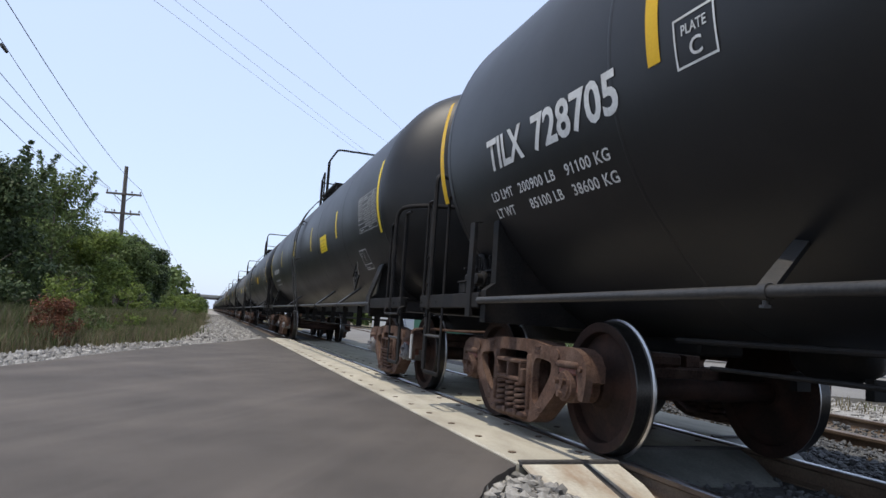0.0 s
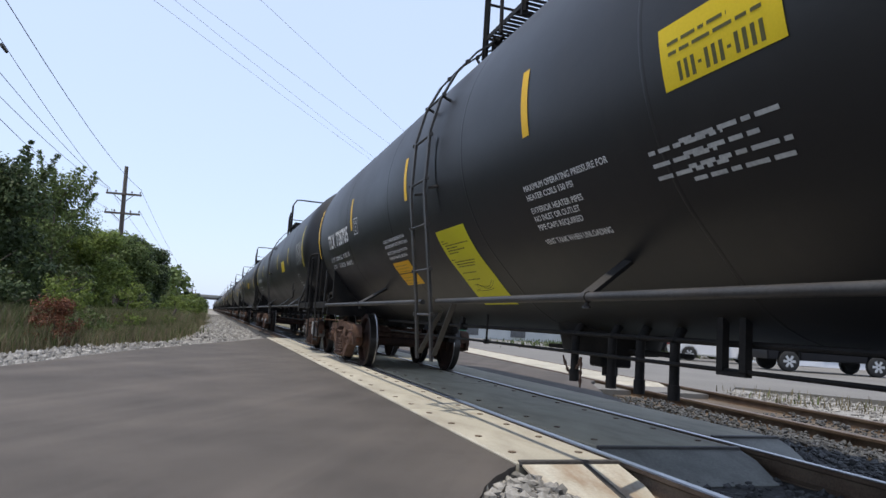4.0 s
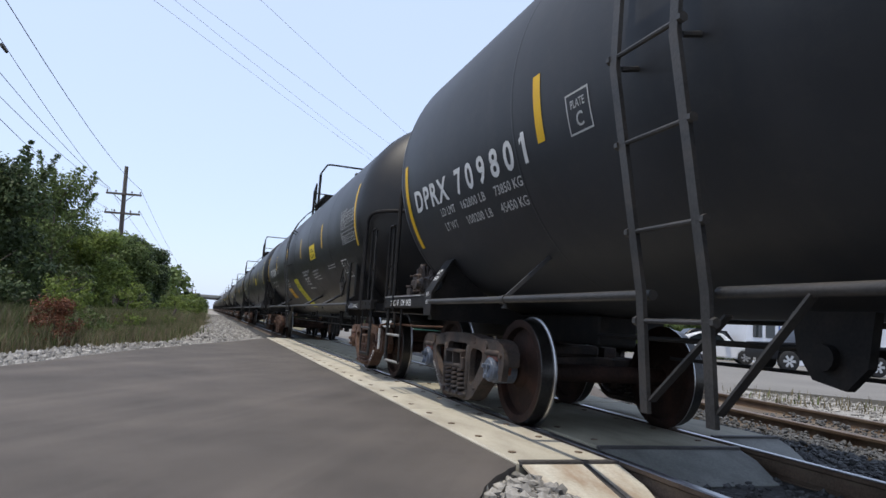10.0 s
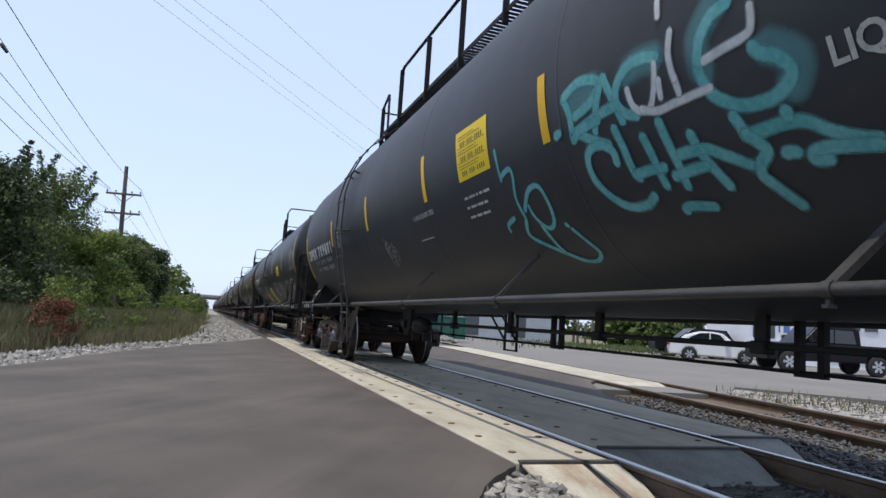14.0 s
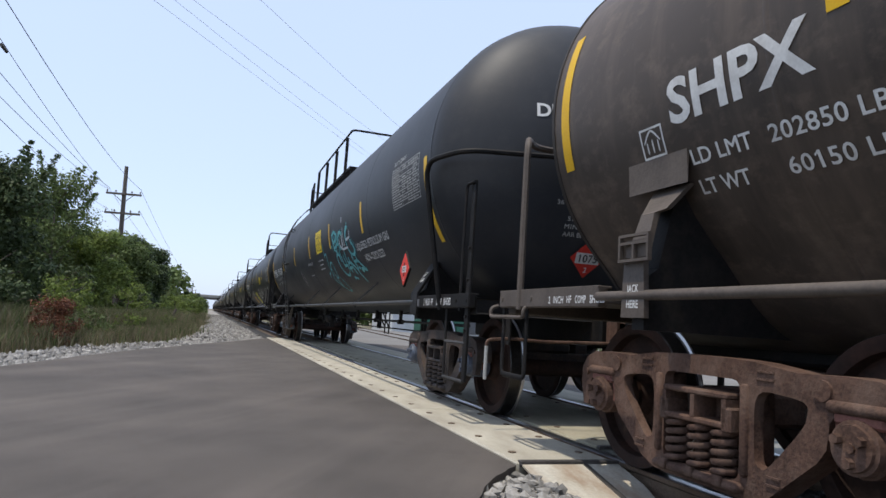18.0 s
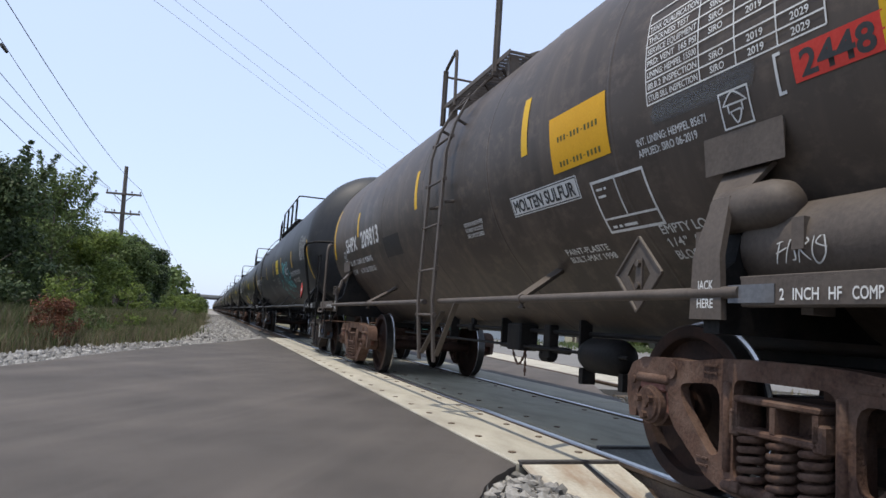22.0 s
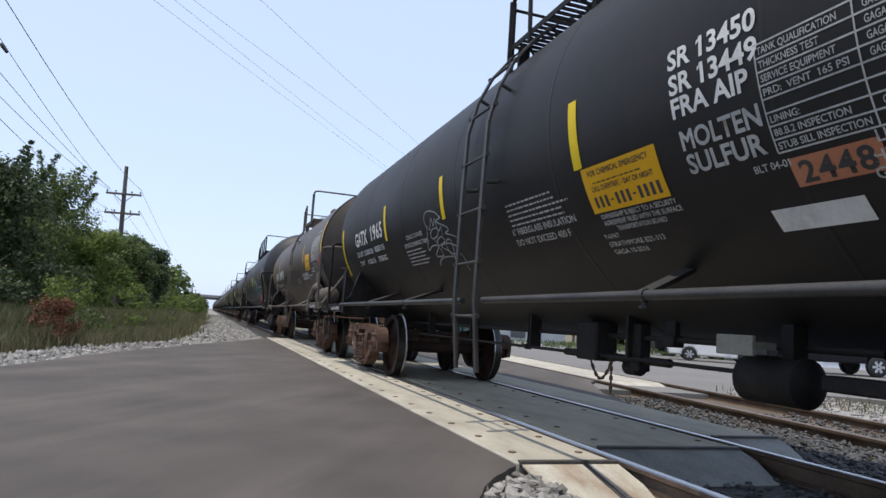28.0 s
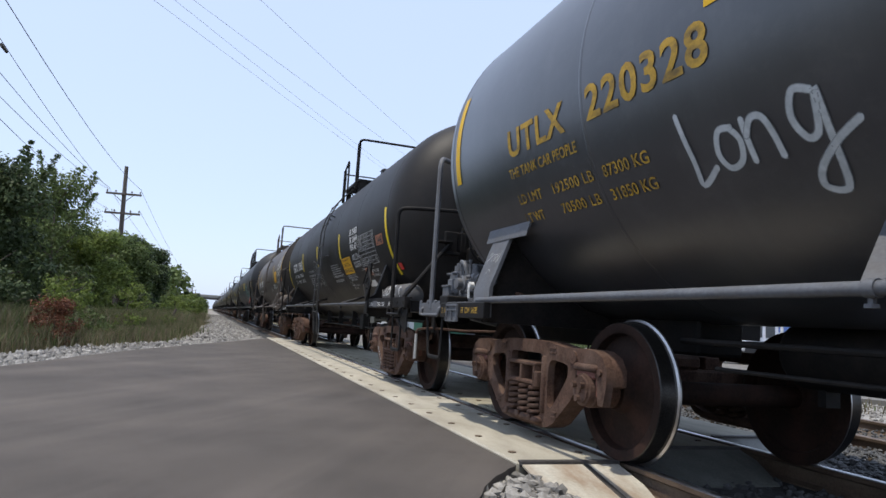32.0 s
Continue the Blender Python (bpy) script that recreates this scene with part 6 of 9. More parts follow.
print_rows(A, 1.09, -1.62, ((0.05, 0.76, 0.10, 0.018), (0.05, 0.735, 0.2, 0.018), (0.10, 0.705, 0.62, 0.02), (0.10, 0.675, 0.42, 0.02), (0.10, 0.645, 0.62, 0.02), (0.10, 0.615, 0.34, 0.02), (0.05, 0.54, 0.12, 0.018), (0.10, 0.51, 0.58, 0.02), (0.10, 0.48, 0.64, 0.02), (0.10, 0.45, 0.6, 0.02),
                            (0.08, 0.37, 0.42, 0.016), (0.08, 0.29, 0.34, 0.016), (0.10, 0.06, 0.6, 0.014), (0.10, 0.035, 0.5, 0.014)), 300, M_INKGREEN)
bm = bmesh.new()
for st in (((0.12, 0.19), (0.22, 0.185), (0.22, 0.235), (0.40, 0.19), (0.56, 0.21), (0.68, 0.26)), ((0.16, 0.235), (0.24, 0.24), (0.40, 0.205), (0.55, 0.23), (0.66, 0.275)), ((0.10, 0.17), (0.40, 0.17), (0.58, 0.19))):
    brush(bm, st, 0.005)
part("line_drawing", wrap(bm, A["zc"], A["r"], 1.09, -1.62, 0.0045), M_INKGREEN, A["tank"], "thin printed line drawing", kind="stuff", smooth=0)
number_placard(A, -2.77, -0.45, 0.74, 0.31, M_LEMON, "yellow emergency placard", 600, 1)
divided_box(A, -6.04, -1.01, 0.48, 0.33, M_WHITE, 7)
table(A, -6.55, -0.44, 1.12, 0.49, (0.40, 0.60, 0.80), M_FADED, (("TXIX", "2015", "2025"), ("TXIX", "2015", "2025"), ("TXIX", "2015", "2025"), (), (), (), ("TXIX", "2015", "2025"), ("TXIX", "2015", "2025")))
letters(A, "DOT 111A100W1", -6.55, 0.075, 0.5, 0.04, M_FADED)
bars(A, -2.76, -0.91, 0.7, 4, 0.068, 0.036, seed=10)
bars(A, -4.64, -0.76, 0.85, 2, 0.05, 0.03, seed=11)
bars(A, -2.51, -0.86, 0.6, 3, 0.07, 0.036, seed=12)
head_letters(A, "TILX 728705", -0.42, 0.30, 0.90, 0.12, M_WHITE)
head_letters(A, "CAPY  28520 US GAL", -0.40, 0.18, 0.84, 0.075, M_FADED)
head_letters(A, "CAPY  107957 L", -0.39, 0.07, 0.70, 0.075, M_FADED)
for i, words in enumerate(("MULTI DFT GR", "36\" CLASS C WHLS", "SPR D-5", "BRG AAR 24")):
    head_letters(A, words, -0.36, -0.46 - 0.085 * i, (0.42, 0.62, 0.28, 0.36)[i], 0.05, M_FADED)

patch(A, 1.32, -0.56, 0.62, 0.75, M_BLACK, "backing_plate", "smooth plate welded on behind the ladder", 0.006)
patch(A, -6.83, -0.95, 0.5, 0.26, M_BLACK, "backing_plate", "smooth plate welded on above the pad", 0.006)

# very long pressure car
letters(B, "DPRX", 8.15, -0.535, 0.99, 0.215, M_WHITE)
letters(B, "709801", 6.95, -0.53, 1.41, 0.215, M_WHITE)
for words, y, s, w, h in (("LD LMT", 7.48, -0.67, 0.38, 0.075), ("162800 LB", 6.95, -0.67, 0.55, 0.075), ("73850 KG", 6.21, -0.67, 0.50, 0.075), ("LT WT", 7.48, -0.815, 0.32, 0.075), ("100200 LB", 6.93, -0.815, 0.56, 0.075), ("45450 KG", 6.20, -0.815, 0.48, 0.075)):
    letters(B, words, y, s, w, h, M_FADED)
letters(B, "LIQUEFIED PETROLEUM GAS", -4.71, -0.68, 1.91, 0.11, M_FADED)
letters(B, "NON- ODORIZED", -5.02, -0.875, 1.12, 0.11, M_FADED)
plate_box(B, 4.95, -0.505, 0.26, 0.25, M_FADED)
strips(B, M_YELLOW, 0.1, ((8.40, -0.92, 0.0), (5.31, -0.45, 0.0), (2.57, -0.47, 0.0), (-0.07, -0.47, 0.0), (-2.65, -0.47, -0.02), (-5.34, -0.47, -0.02), (-8.40, -0.91, -0.02)))
number_placard(B, -1.05, -0.45, 0.68, 0.43, M_LEMON, "yellow emergency placard with three lines of numerals", 700, 3)
bars(B, -1.07, -0.78, 0.6, 3, 0.085, 0.035, seed=14)
letters(B, "0.5 INCH CERAMIC FIBER", 0.47, -0.61, 0.68, 0.05, M_FADED)
bars(B, 0.44, -0.84, 0.52, 1, 0.05, 0.022, seed=16)
grid(B, -7.11, -0.39, 1.07, 0.46, (0.4, 0.6, 0.8), 8, M_FADED, 0.008, seed=17)
letters(B, "DOT 112J340W", -7.16, 0.12, 0.5, 0.045, M_FADED)
graffiti(B, -1.5, -0.7, (((1.50, 0.40), (1.62, 0.40), (1.78, 0.42)), ((2.05, 0.38), (2.18, 0.40), (2.32, 0.38)), ((2.60, 0.20), (2.60, 0.36), (2.74, 0.47)), ((2.95, 0.20), (3.08, 0.10), (3.02, 0.0))), 0.2, M_TEALMIST, "thin mist of teal paint", 0.0, 0.0035)
graffiti(B, -1.5, -0.7, (((1.42, 0.44), (1.47, 0.32), (1.46, 0.17)), ((1.43, 0.44), (1.61, 0.48), (1.78, 0.44), (1.81, 0.39), (1.7, 0.33), (1.52, 0.3)), ((1.7, 0.16), (1.75, 0.28), (1.84, 0.42)), ((1.86, 0.43), (1.92, 0.29), (1.97, 0.15)), ((1.47, 0.2), (1.73, 0.24), (1.94, 0.25)), ((1.48, 0.22), (1.63, 0.14), (1.8, 0.06)), ((2.32, 0.38), (2.22, 0.41), (2.09, 0.41), (1.98, 0.35), (1.95, 0.27), (2.0, 0.19), (2.1, 0.15)), ((2.59, 0.28), (2.58, 0.22), (2.61, 0.12), (2.68, 0.05), (2.78, -0.0), (2.92, -0.01), (3.02, 0.03), (3.04, 0.08), (2.99, 0.14), (2.92, 0.18), (2.89, 0.22)), ((2.81, 0.44), (2.7, 0.42), (2.62, 0.35), (2.58, 0.26)), ((1.46, 0.17), (1.56, 0.21), (1.76, 0.22))), 0.085, M_TEAL, "teal spray-painted tag")
graffiti(B, -1.5, -0.7, (((2.06, 0.3), (2.08, 0.21), (2.14, 0.16), (2.21, 0.16), (2.27, 0.25), (2.3, 0.36)), ((2.14, 0.17), (2.25, 0.13), (2.38, 0.13), (2.51, 0.13), (2.63, 0.13)), ((2.31, 0.27), (2.3, 0.18)), ((2.42, 0.25), (2.43, 0.16)), ((2.44, 0.46), (2.41, 0.37), (2.41, 0.29), (2.42, 0.23)), ((2.36, 0.64), (2.36, 0.56)), ((2.62, 0.25), (2.72, 0.26), (2.87, 0.27), (2.91, 0.3), (2.92, 0.38))), 0.06, M_SPRAYWHITE, "streaked white spray paint", 0.3, 0.0065)
graffiti(B, -1.5, -0.7, (((1.81, -0.05), (1.81, 0.02), (1.73, 0.08), (1.61, 0.08), (1.55, 0.02), (1.55, -0.1), (1.64, -0.23), (1.76, -0.31), (1.9, -0.32), (2.0, -0.28)), ((1.88, 0.14), (1.91, 0.02), (1.92, -0.11), (1.95, -0.17)), ((2.09, 0.04), (2.11, -0.07), (2.12, -0.25)), ((1.92, -0.14), (2.06, -0.14), (2.17, -0.15)), ((2.24, 0.08), (2.26, -0.06), (2.27, -0.18), (2.26, -0.28)), ((2.42, -0.03), (2.44, -0.13), (2.48, -0.23), (2.52, -0.33)), ((2.21, -0.21), (2.34, -0.2), (2.45, -0.2)), ((2.3, -0.11), (2.47, -0.12), (2.58, -0.18), (2.7, -0.26)), ((2.7, -0.02), (2.72, -0.07), (2.73, -0.11)), ((2.72, -0.12), (2.83, -0.12), (2.94, -0.12), (3.03, -0.14), (3.11, -0.2), (3.2, -0.25), (3.28, -0.28)), ((2.96, -0.07), (2.96, -0.11)), ((2.73, -0.11), (2.78, -0.17), (2.8, -0.21), (2.74, -0.26), (2.72, -0.31), (2.77, -0.39), (2.83, -0.49)), ((3.27, -0.3), (3.13, -0.27), (3.04, -0.26), (3.0, -0.27), (3.0, -0.3), (3.06, -0.31)), ((2.88, -0.24), (2.91, -0.24), (2.94, -0.25)), ((2.16, -0.4), (2.21, -0.38), (2.37, -0.41)), ((1.28, 0.24), (1.34, 0.25))), 0.085, M_TEAL, "teal spray-painted tag", 0.25, 0.008)
graffiti(B, -1.5, -0.7, (((0.35, 0.36), (0.36, 0.22), (0.36, 0.12)), ((0.37, 0.15), (0.53, 0.18), (0.56, 0.11), (0.5, -0.05), (0.52, -0.21)), ((0.56, -0.15), (0.72, -0.02), (0.88, -0.02), (0.92, -0.17), (0.87, -0.29), (0.76, -0.32), (0.66, -0.22), (0.64, -0.12)), ((0.51, -0.22), (0.44, -0.34), (0.6, -0.45), (0.79, -0.55), (0.94, -0.63), (1.08, -0.64), (1.17, -0.57), (1.11, -0.46), (1.04, -0.36)), ((1.0, -0.32), (1.02, -0.34)), ((0.35, -0.18), (0.2, -0.22), (0.18, -0.28)), ((0.69, -0.29), (0.73, -0.45), (0.77, -0.53))), 0.06, M_TEAL, "teal spray-painted scrawl", 0.3)
graffiti(B, 1.93, -0.65, (((0.004, 0.008), (0.026, -0.055), (0.026, -0.159), (0.043, -0.25), (0.054, -0.301)), ((0.026, -0.055), (-0.014, -0.148), (0.032, -0.095), (-0.003, -0.198), (0.037, -0.134), (0.016, -0.232), (0.042, -0.174), (0.034, -0.295), (0.065, -0.285), (0.066, -0.261)), ((0.026, -0.055), (0.064, -0.085), (0.028, -0.103), (0.056, -0.13), (0.028, -0.141), (0.073, -0.192), (0.03, -0.189), (0.045, -0.231)), ((0.128, -0.095), (0.113, -0.052), (0.085, -0.082), (0.087, -0.149), (0.134, -0.144), (0.16, -0.085), (0.143, -0.047)), ((0.143, -0.047), (0.155, -0.122), (0.112, -0.194), (0.124, -0.245), (0.14, -0.221)), ((0.16, -0.123), (0.171, -0.164), (0.209, -0.128), (0.212, -0.148), (0.248, -0.116), (0.271, -0.127), (0.296, -0.097), (0.318, -0.112)), ((0.326, -0.067), (0.338, -0.118), (0.336, -0.146), (0.344, -0.31), (0.339, -0.346), (0.301, -0.33)), ((0.323, -0.152), (0.37, -0.147), (0.384, -0.179), (0.364, -0.211), (0.404, -0.223), (0.426, -0.263), (0.382, -0.312), (0.34, -0.318)), ((0.261, -0.176), (0.218, -0.197), (0.2, -0.239), (0.234, -0.277), (0.276, -0.271), (0.298, -0.221), (0.281, -0.182), (0.256, -0.175)), ((0.241, -0.209), (0.242, -0.223)), ((0.27, -0.207), (0.273, -0.222)), ((0.226, -0.256), (0.247, -0.248), (0.262, -0.252)), ((0.131, -0.266), (0.18, -0.257), (0.197, -0.295), (0.183, -0.315), (0.223, -0.327), (0.23, -0.362), (0.175, -0.398), (0.153, -0.396)), ((0.164, -0.257), (0.17, -0.344), (0.164, -0.409)), ((0.021, -0.324), (0.039, -0.334), (0.031, -0.379), (0.064, -0.394), (0.069, -0.343), (0.101, -0.348), (0.097, -0.37), (0.063, -0.37))), 0.009, M_GREYSPRAY, "thin grey scrawled tag")
head_letters(B, "DPRX 709801", -0.75, 0.32, 1.08, 0.13, M_WHITE)
head_letters(B, "CAPY  33720 US GAL", -0.53, 0.20, 0.84, 0.075, M_FADED)
head_letters(B, "CAPY  127600 L", -0.52, 0.08, 0.66, 0.075, M_FADED)
for i, (words, x, w) in enumerate((("LINING", -0.30, 0.2), ("7 OCT  25 62 BH", -0.52, 0.66), ("4 OCT  24 3 82 BBBS", -0.52, 0.72), ("36 INCH  CLASS C WHLS", -0.56, 0.78), ("TRUCK SPR", -0.40, 0.34), ("SYL D-5 50NX", -0.44, 0.42), ("MIN DFT GR", -0.46, 0.42), ("AAR BRG 24 BM", -0.47, 0.44))):
    head_letters(B, words, x + 0.05, -0.28 - 0.072 * i, w, 0.042, M_FADED)


def head_diamond(car, x, z, d, material, label):
    """A diamond placard on the trailing head."""
    bm = bmesh.new()
    n = 4
    g = [[bm.verts.new(on_head(car, x + d * (i - j) / n, z + d * (i + j - n) / n, 0.01)) for j in range(n + 1)] for i in range(n + 1)]
    for i in range(n):
        for j in range(n):
            bm.faces.new((g[i][j], g[i + 1][j], g[i + 1][j + 1], g[i][j + 1]))
    return part("hazard_placard", bm, material, car["tank"], label, smooth=60)


head_diamond(B, -0.12, -0.97, 0.18, M_RED, "red diamond hazard placard")
head_patch(B, -0.245, -1.02, 0.25, 0.10, M_WHITE, "white number field", 0.0135)
head_letters(B, "1075", -0.22, -1.005, 0.2, 0.07, M_INK, 0.016)
head_letters(B, "2", -0.135, -1.10, 0.03, 0.05, M_WHITE, 0.0135)
head_diamond(A, 0.24, -1.0, 0.19, M_FRAME, "empty black placard frame")

# short sooty car
letters(C, "SHPX", 4.40, -0.375, 0.88, 0.225, M_WHITE)
outline_box(C, 4.67, -0.515, 0.19, 0.17, M_WHITE, 0.012)
bm = bmesh.new()
for st in (((0.03, 0.09), (0.095, 0.15), (0.16, 0.09)), ((0.05, 0.03), (0.05, 0.09)), ((0.14, 0.03), (0.14, 0.09)), ((0.095, 0.03), (0.095, 0.10))):
    brush(bm, st, 0.012)
part("stencil_mark", wrap(bm, C["zc"], C["r"], 4.67, -0.515), M_WHITE, C["tank"], "small white stencilled mark", smooth=0)
letters(C, "209813", 3.22, -0.38, 1.14, 0.25, M_WHITE)
for words, y, s, w in (("LD LMT", 4.32, -0.61, 0.40), ("202850 LB", 3.82, -0.61, 0.56), ("92000 KG", 3.20, -0.61, 0.46), ("LT WT", 4.33, -0.77, 0.33), ("60150 LB", 3.78, -0.77, 0.50), ("27300 KG", 3.20, -0.77, 0.44)):
    letters(C, words, y, s, w, 0.078, M_WHITE)
strips(C, M_YELLOW, 0.1, ((5.44, -0.42, 0.53), (3.39, -0.19, 0.2), (0.22, -0.19, 0.26), (-2.6, -0.18, 0.27), (-5.48, -0.40, 0.57)))
number_placard(C, -3.0, -0.40, 0.70, 0.385, M_ORANGE, "orange-yellow emergency placard", 800, 2, 0.22, False)
patch(C, -2.24, -0.61, 1.02, 0.16, M_WHITE, "name_plate", "white name board")
outline_box(C, -2.25, -0.602, 1.0, 0.144, M_INK, 0.008)
bm = text_sheet("MOLTEN SULFUR", 0.93, 0.095)
part("lettering", wrap(bm, C["zc"], C["r"], -2.285, -0.577, 0.0065), M_INK, C["tank"], smooth=0)
divided_box(C, -3.40, -0.89, 0.55, 0.36, M_WHITE, 21)
table(C, -4.10, -0.23, 1.12, 0.515, (0.37, 0.58, 0.79), M_WHITE, ((),) + tuple((None, None, None) if i == 4 else ("SIRO", "2019", "2029") for i in range(7)), ("", "TANK QUALIFICATION", "THICKNESS TEST", "SERVICE EQUIPMENT", "PRD: VENT  165 PSI", "LINING: HEMPEL 15500", "88.B.2 INSPECTION", "STUB SILL INSPECTION"))
for k, y in enumerate((-4.55, -4.79, -5.02)):
    bars(C, y, 0.238, 0.16, 2, 0.022, 0.016, M_WHITE, seed=810 + k)
letters(C, "DOT 111A100W1", -4.64, 0.34, 0.6, 0.06, M_WHITE)
number_card(C, -5.04, -0.41, 0.40, 0.145, M_RED, "2448")
bm = bmesh.new()
sheet(bm, 0, 0.014, 0, 0.18)
sheet(bm, 0.014, 0.04, 0, 0.014)
sheet(bm, 0.014, 0.04, 0.166, 0.18)
part("stencil_bracket", wrap(bm, C["zc"], C["r"], -4.95, -0.435), M_WHITE, C["tank"], smooth=0)
for i, words in enumerate(("EXTERIOR HEATER PIPES", "NO INLET OR OUTLET", "PIPE CAPS REQUIRED")):
    letters(C, words, -1.15, -0.565 - 0.055 * i, 0.45 - 0.03 * i, 0.036, M_WHITE)
letters(C, "PAINT-PLASITE", -2.73, -1.0, 0.55, 0.05, M_WHITE)
letters(C, "BUILT-MAY 1998", -2.73, -1.07, 0.58, 0.05, M_WHITE)
letters(C, "INT. LINING: HEMPEL 85671", -3.95, -0.425, 0.56, 0.042, M_WHITE)
letters(C, "APPLIED: SIRO 06-2019", -3.95, -0.487, 0.48, 0.042, M_WHITE)
graffiti(C, -4.12, -0.27, (((0.04, 0.0), (0.35, 0.005), (0.70, 0.0)), ((0.02, -0.03), (0.3, -0.035), (0.68, -0.05))), 0.11, M_GREYMIST, "thin grey smear of paint", 0.2, 0.0025)
outline_box(C, -4.61, -0.50, 0.185, 0.175, M_WHITE, 0.009)
bm = bmesh.new()
for st in (((0.02, 0.11), (0.09, 0.165), (0.165, 0.11)), ((0.02, 0.11), (0.165, 0.11)), ((0.05, 0.11), (0.05, 0.07)), ((0.135, 0.11), (0.135, 0.07)), ((0.06, 0.075), (0.09, 0.02), (0.125, 0.075), (0.06, 0.075))):
    brush(bm, st, 0.009)
part("stencil_mark", wrap(bm, C["zc"], C["r"], -4.61, -0.50), M_WHITE, C["tank"], "small white stencilled mark", smooth=0)
for i, words in enumerate(("EMPTY LOAD", "1/4\" ADJ", "BLOCK")):
    letters(C, words, -3.87, -0.95 - 0.09 * i, (0.5, 0.38, 0.25)[i], 0.06, M_WHITE)
head_letters(C, "SHPX 209813", -0.56, 0.46, 1.0, 0.115, M_WHITE)
head_letters(C, "CAPY  13710 GAL", -0.37, 0.33, 0.66, 0.08, M_WHITE)
head_letters(C, "CAPY  51897 L", -0.37, 0.21, 0.60, 0.08, M_WHITE)
head_patch(C, -0.24, 0.66, 0.42, 0.14, M_RED, "red numbered card")
head_letters(C, "2448", -0.2, 0.68, 0.34, 0.1, M_INK)
head_patch(C, -0.08, -0.04, 0.44, 0.19, M_SALMON, "faded red numbered card")
patch(C, 1.88, -0.64, 0.8, 0.28, M_PATCH, "paint_patch", "fresh black repainted patch", 0.0025)

# short deep black car
letters(D, "GATX", 4.64, -0.345, 0.82, 0.21, M_WHITE)
letters(D, "1965", 3.60, -0.335, 0.70, 0.215, M_WHITE)
for words, y, s, w in (("LD LMT", 4.64, -0.515, 0.38), ("225000 LB", 4.17, -0.515, 0.55), ("102050 KG", 3.49, -0.515, 0.56), ("LT WT", 4.66, -0.665, 0.34), ("61000 LB", 4.10, -0.665, 0.48), ("27650 KG", 3.42, -0.665, 0.47)):
    letters(D, words, y, s, w, 0.078, M_WHITE)
letters(D, "CONSULT OWNER", 1.84, -0.50, 0.65, 0.052, M_FADED)
letters(D, "BEFORE REPAIRING TANK", 1.99, -0.595, 0.93, 0.052, M_FADED)
bars(D, 1.99, -0.83, 0.75, 5, 0.045, 0.024, seed=30)
strips(D, M_LEMON, 0.1, ((5.66, -0.78, 0.04), (2.72, -0.42, 0.05), (0.39, -0.42, 0.02), (-2.24, -0.43, 0.02), (-5.66, -0.92, 0.03)))
for words, s, w in (("SR 13450", -0.11, 0.59), ("SR 13449", -0.24, 0.59), ("FRA AIP", -0.36, 0.52), ("MOLTEN", -0.53, 0.52), ("SULFUR", -0.655, 0.50)):
    letters(D, words, -3.21 if s > -0.5 else -3.23, s, w, 0.1, M_WHITE if s > -0.5 else M_FADED)
table(D, -3.78, -0.67, 1.12, 0.48, (0.42, 0.57, 0.71, 0.86), M_FADED, tuple(("GAGA", "2019", None, "2029") if i in (0, 1, 2, 3, 6, 7) else () for i in range(8)), ("TANK QUALIFICATION", "THICKNESS TEST", "SERVICE EQUIPMENT", "PRD:  VENT  165 PSI", "", "LINING:", "88.B.2 INSPECTION", "STUB SILL INSPECTION"))
number_card(D, -5.01, -0.435, 0.39, 0.145, M_SALMON, "2448")
number_card(D, -3.81, -0.84, 0.42, 0.135, M_SALMON, "2448")
patch(D, -3.60, -1.045, 0.47, 0.12, M_WHITE, "blank_card", "blank white card")
patch(D, -5.76, -0.85, 0.15, 0.1, M_RED, "blank_card", "small red card")
patch(D, -2.26, -0.74, 0.76, 0.3, M_ORANGE, "placard", "orange-yellow emergency placard")
letters(D, "FOR CHEMICAL EMERGENCY", -2.33, -0.50, 0.62, 0.036, M_INK, off=0.005)
letters(D, "CALL CHEMTREC - DAY OR NIGHT", -2.33, -0.60, 0.62, 0.034, M_INK, off=0.005)
numerals_row(D, -2.31, -0.71, 0.68, 0.075, M_INK)
print_rows(D, -2.26, -0.74, ((0.1, 0.19, 0.5, 0.014),), 900, M_INKGREEN)
bars(D, -1.06, -0.68, 0.98, 5, 0.042, 0.022, seed=33)
letters(D, "6\" FIBERGLASS INSULATION", -1.02, -0.755, 1.0, 0.055, M_FADED)
letters(D, "DO NOT EXCEED 400 F", -1.02, -0.85, 0.86, 0.055, M_FADED)
for i, (words, w) in enumerate((("OWNERSHIP SUBJECT TO A SECURITY", 0.73), ("AGREEMENT FILED WITH THE SURFACE", 0.75), ("TRANSPORTATION BOARD", 0.48), ("PAINT", 0.16))):
    letters(D, words, (-2.31, -2.31, -2.42, -2.24)[i], -0.785 - 0.046 * i, w, 0.032, M_FADED)
letters(D, "STRATHMORE B21-113", -2.24, -0.985, 0.56, 0.036, M_FADED)
letters(D, "GAGA 10-2016", -2.24, -1.045, 0.36, 0.036, M_FADED)
letters(D, "BLT 04-01", -3.62, -0.735, 0.2, 0.035, M_FADED)
for words, y, s0, w in (("LINING", -4.22, -0.725, 0.22), ("HEMPEL 15500", -4.18, -0.80, 0.46), ("GAGA02-2023", -4.16, -0.87, 0.46), ("EMPTY", -4.16, -1.025, 0.28), ("2/8\" AD", -4.14, -1.105, 0.30)):
    letters(D, words, y, s0, w, 0.048, M_FADED)
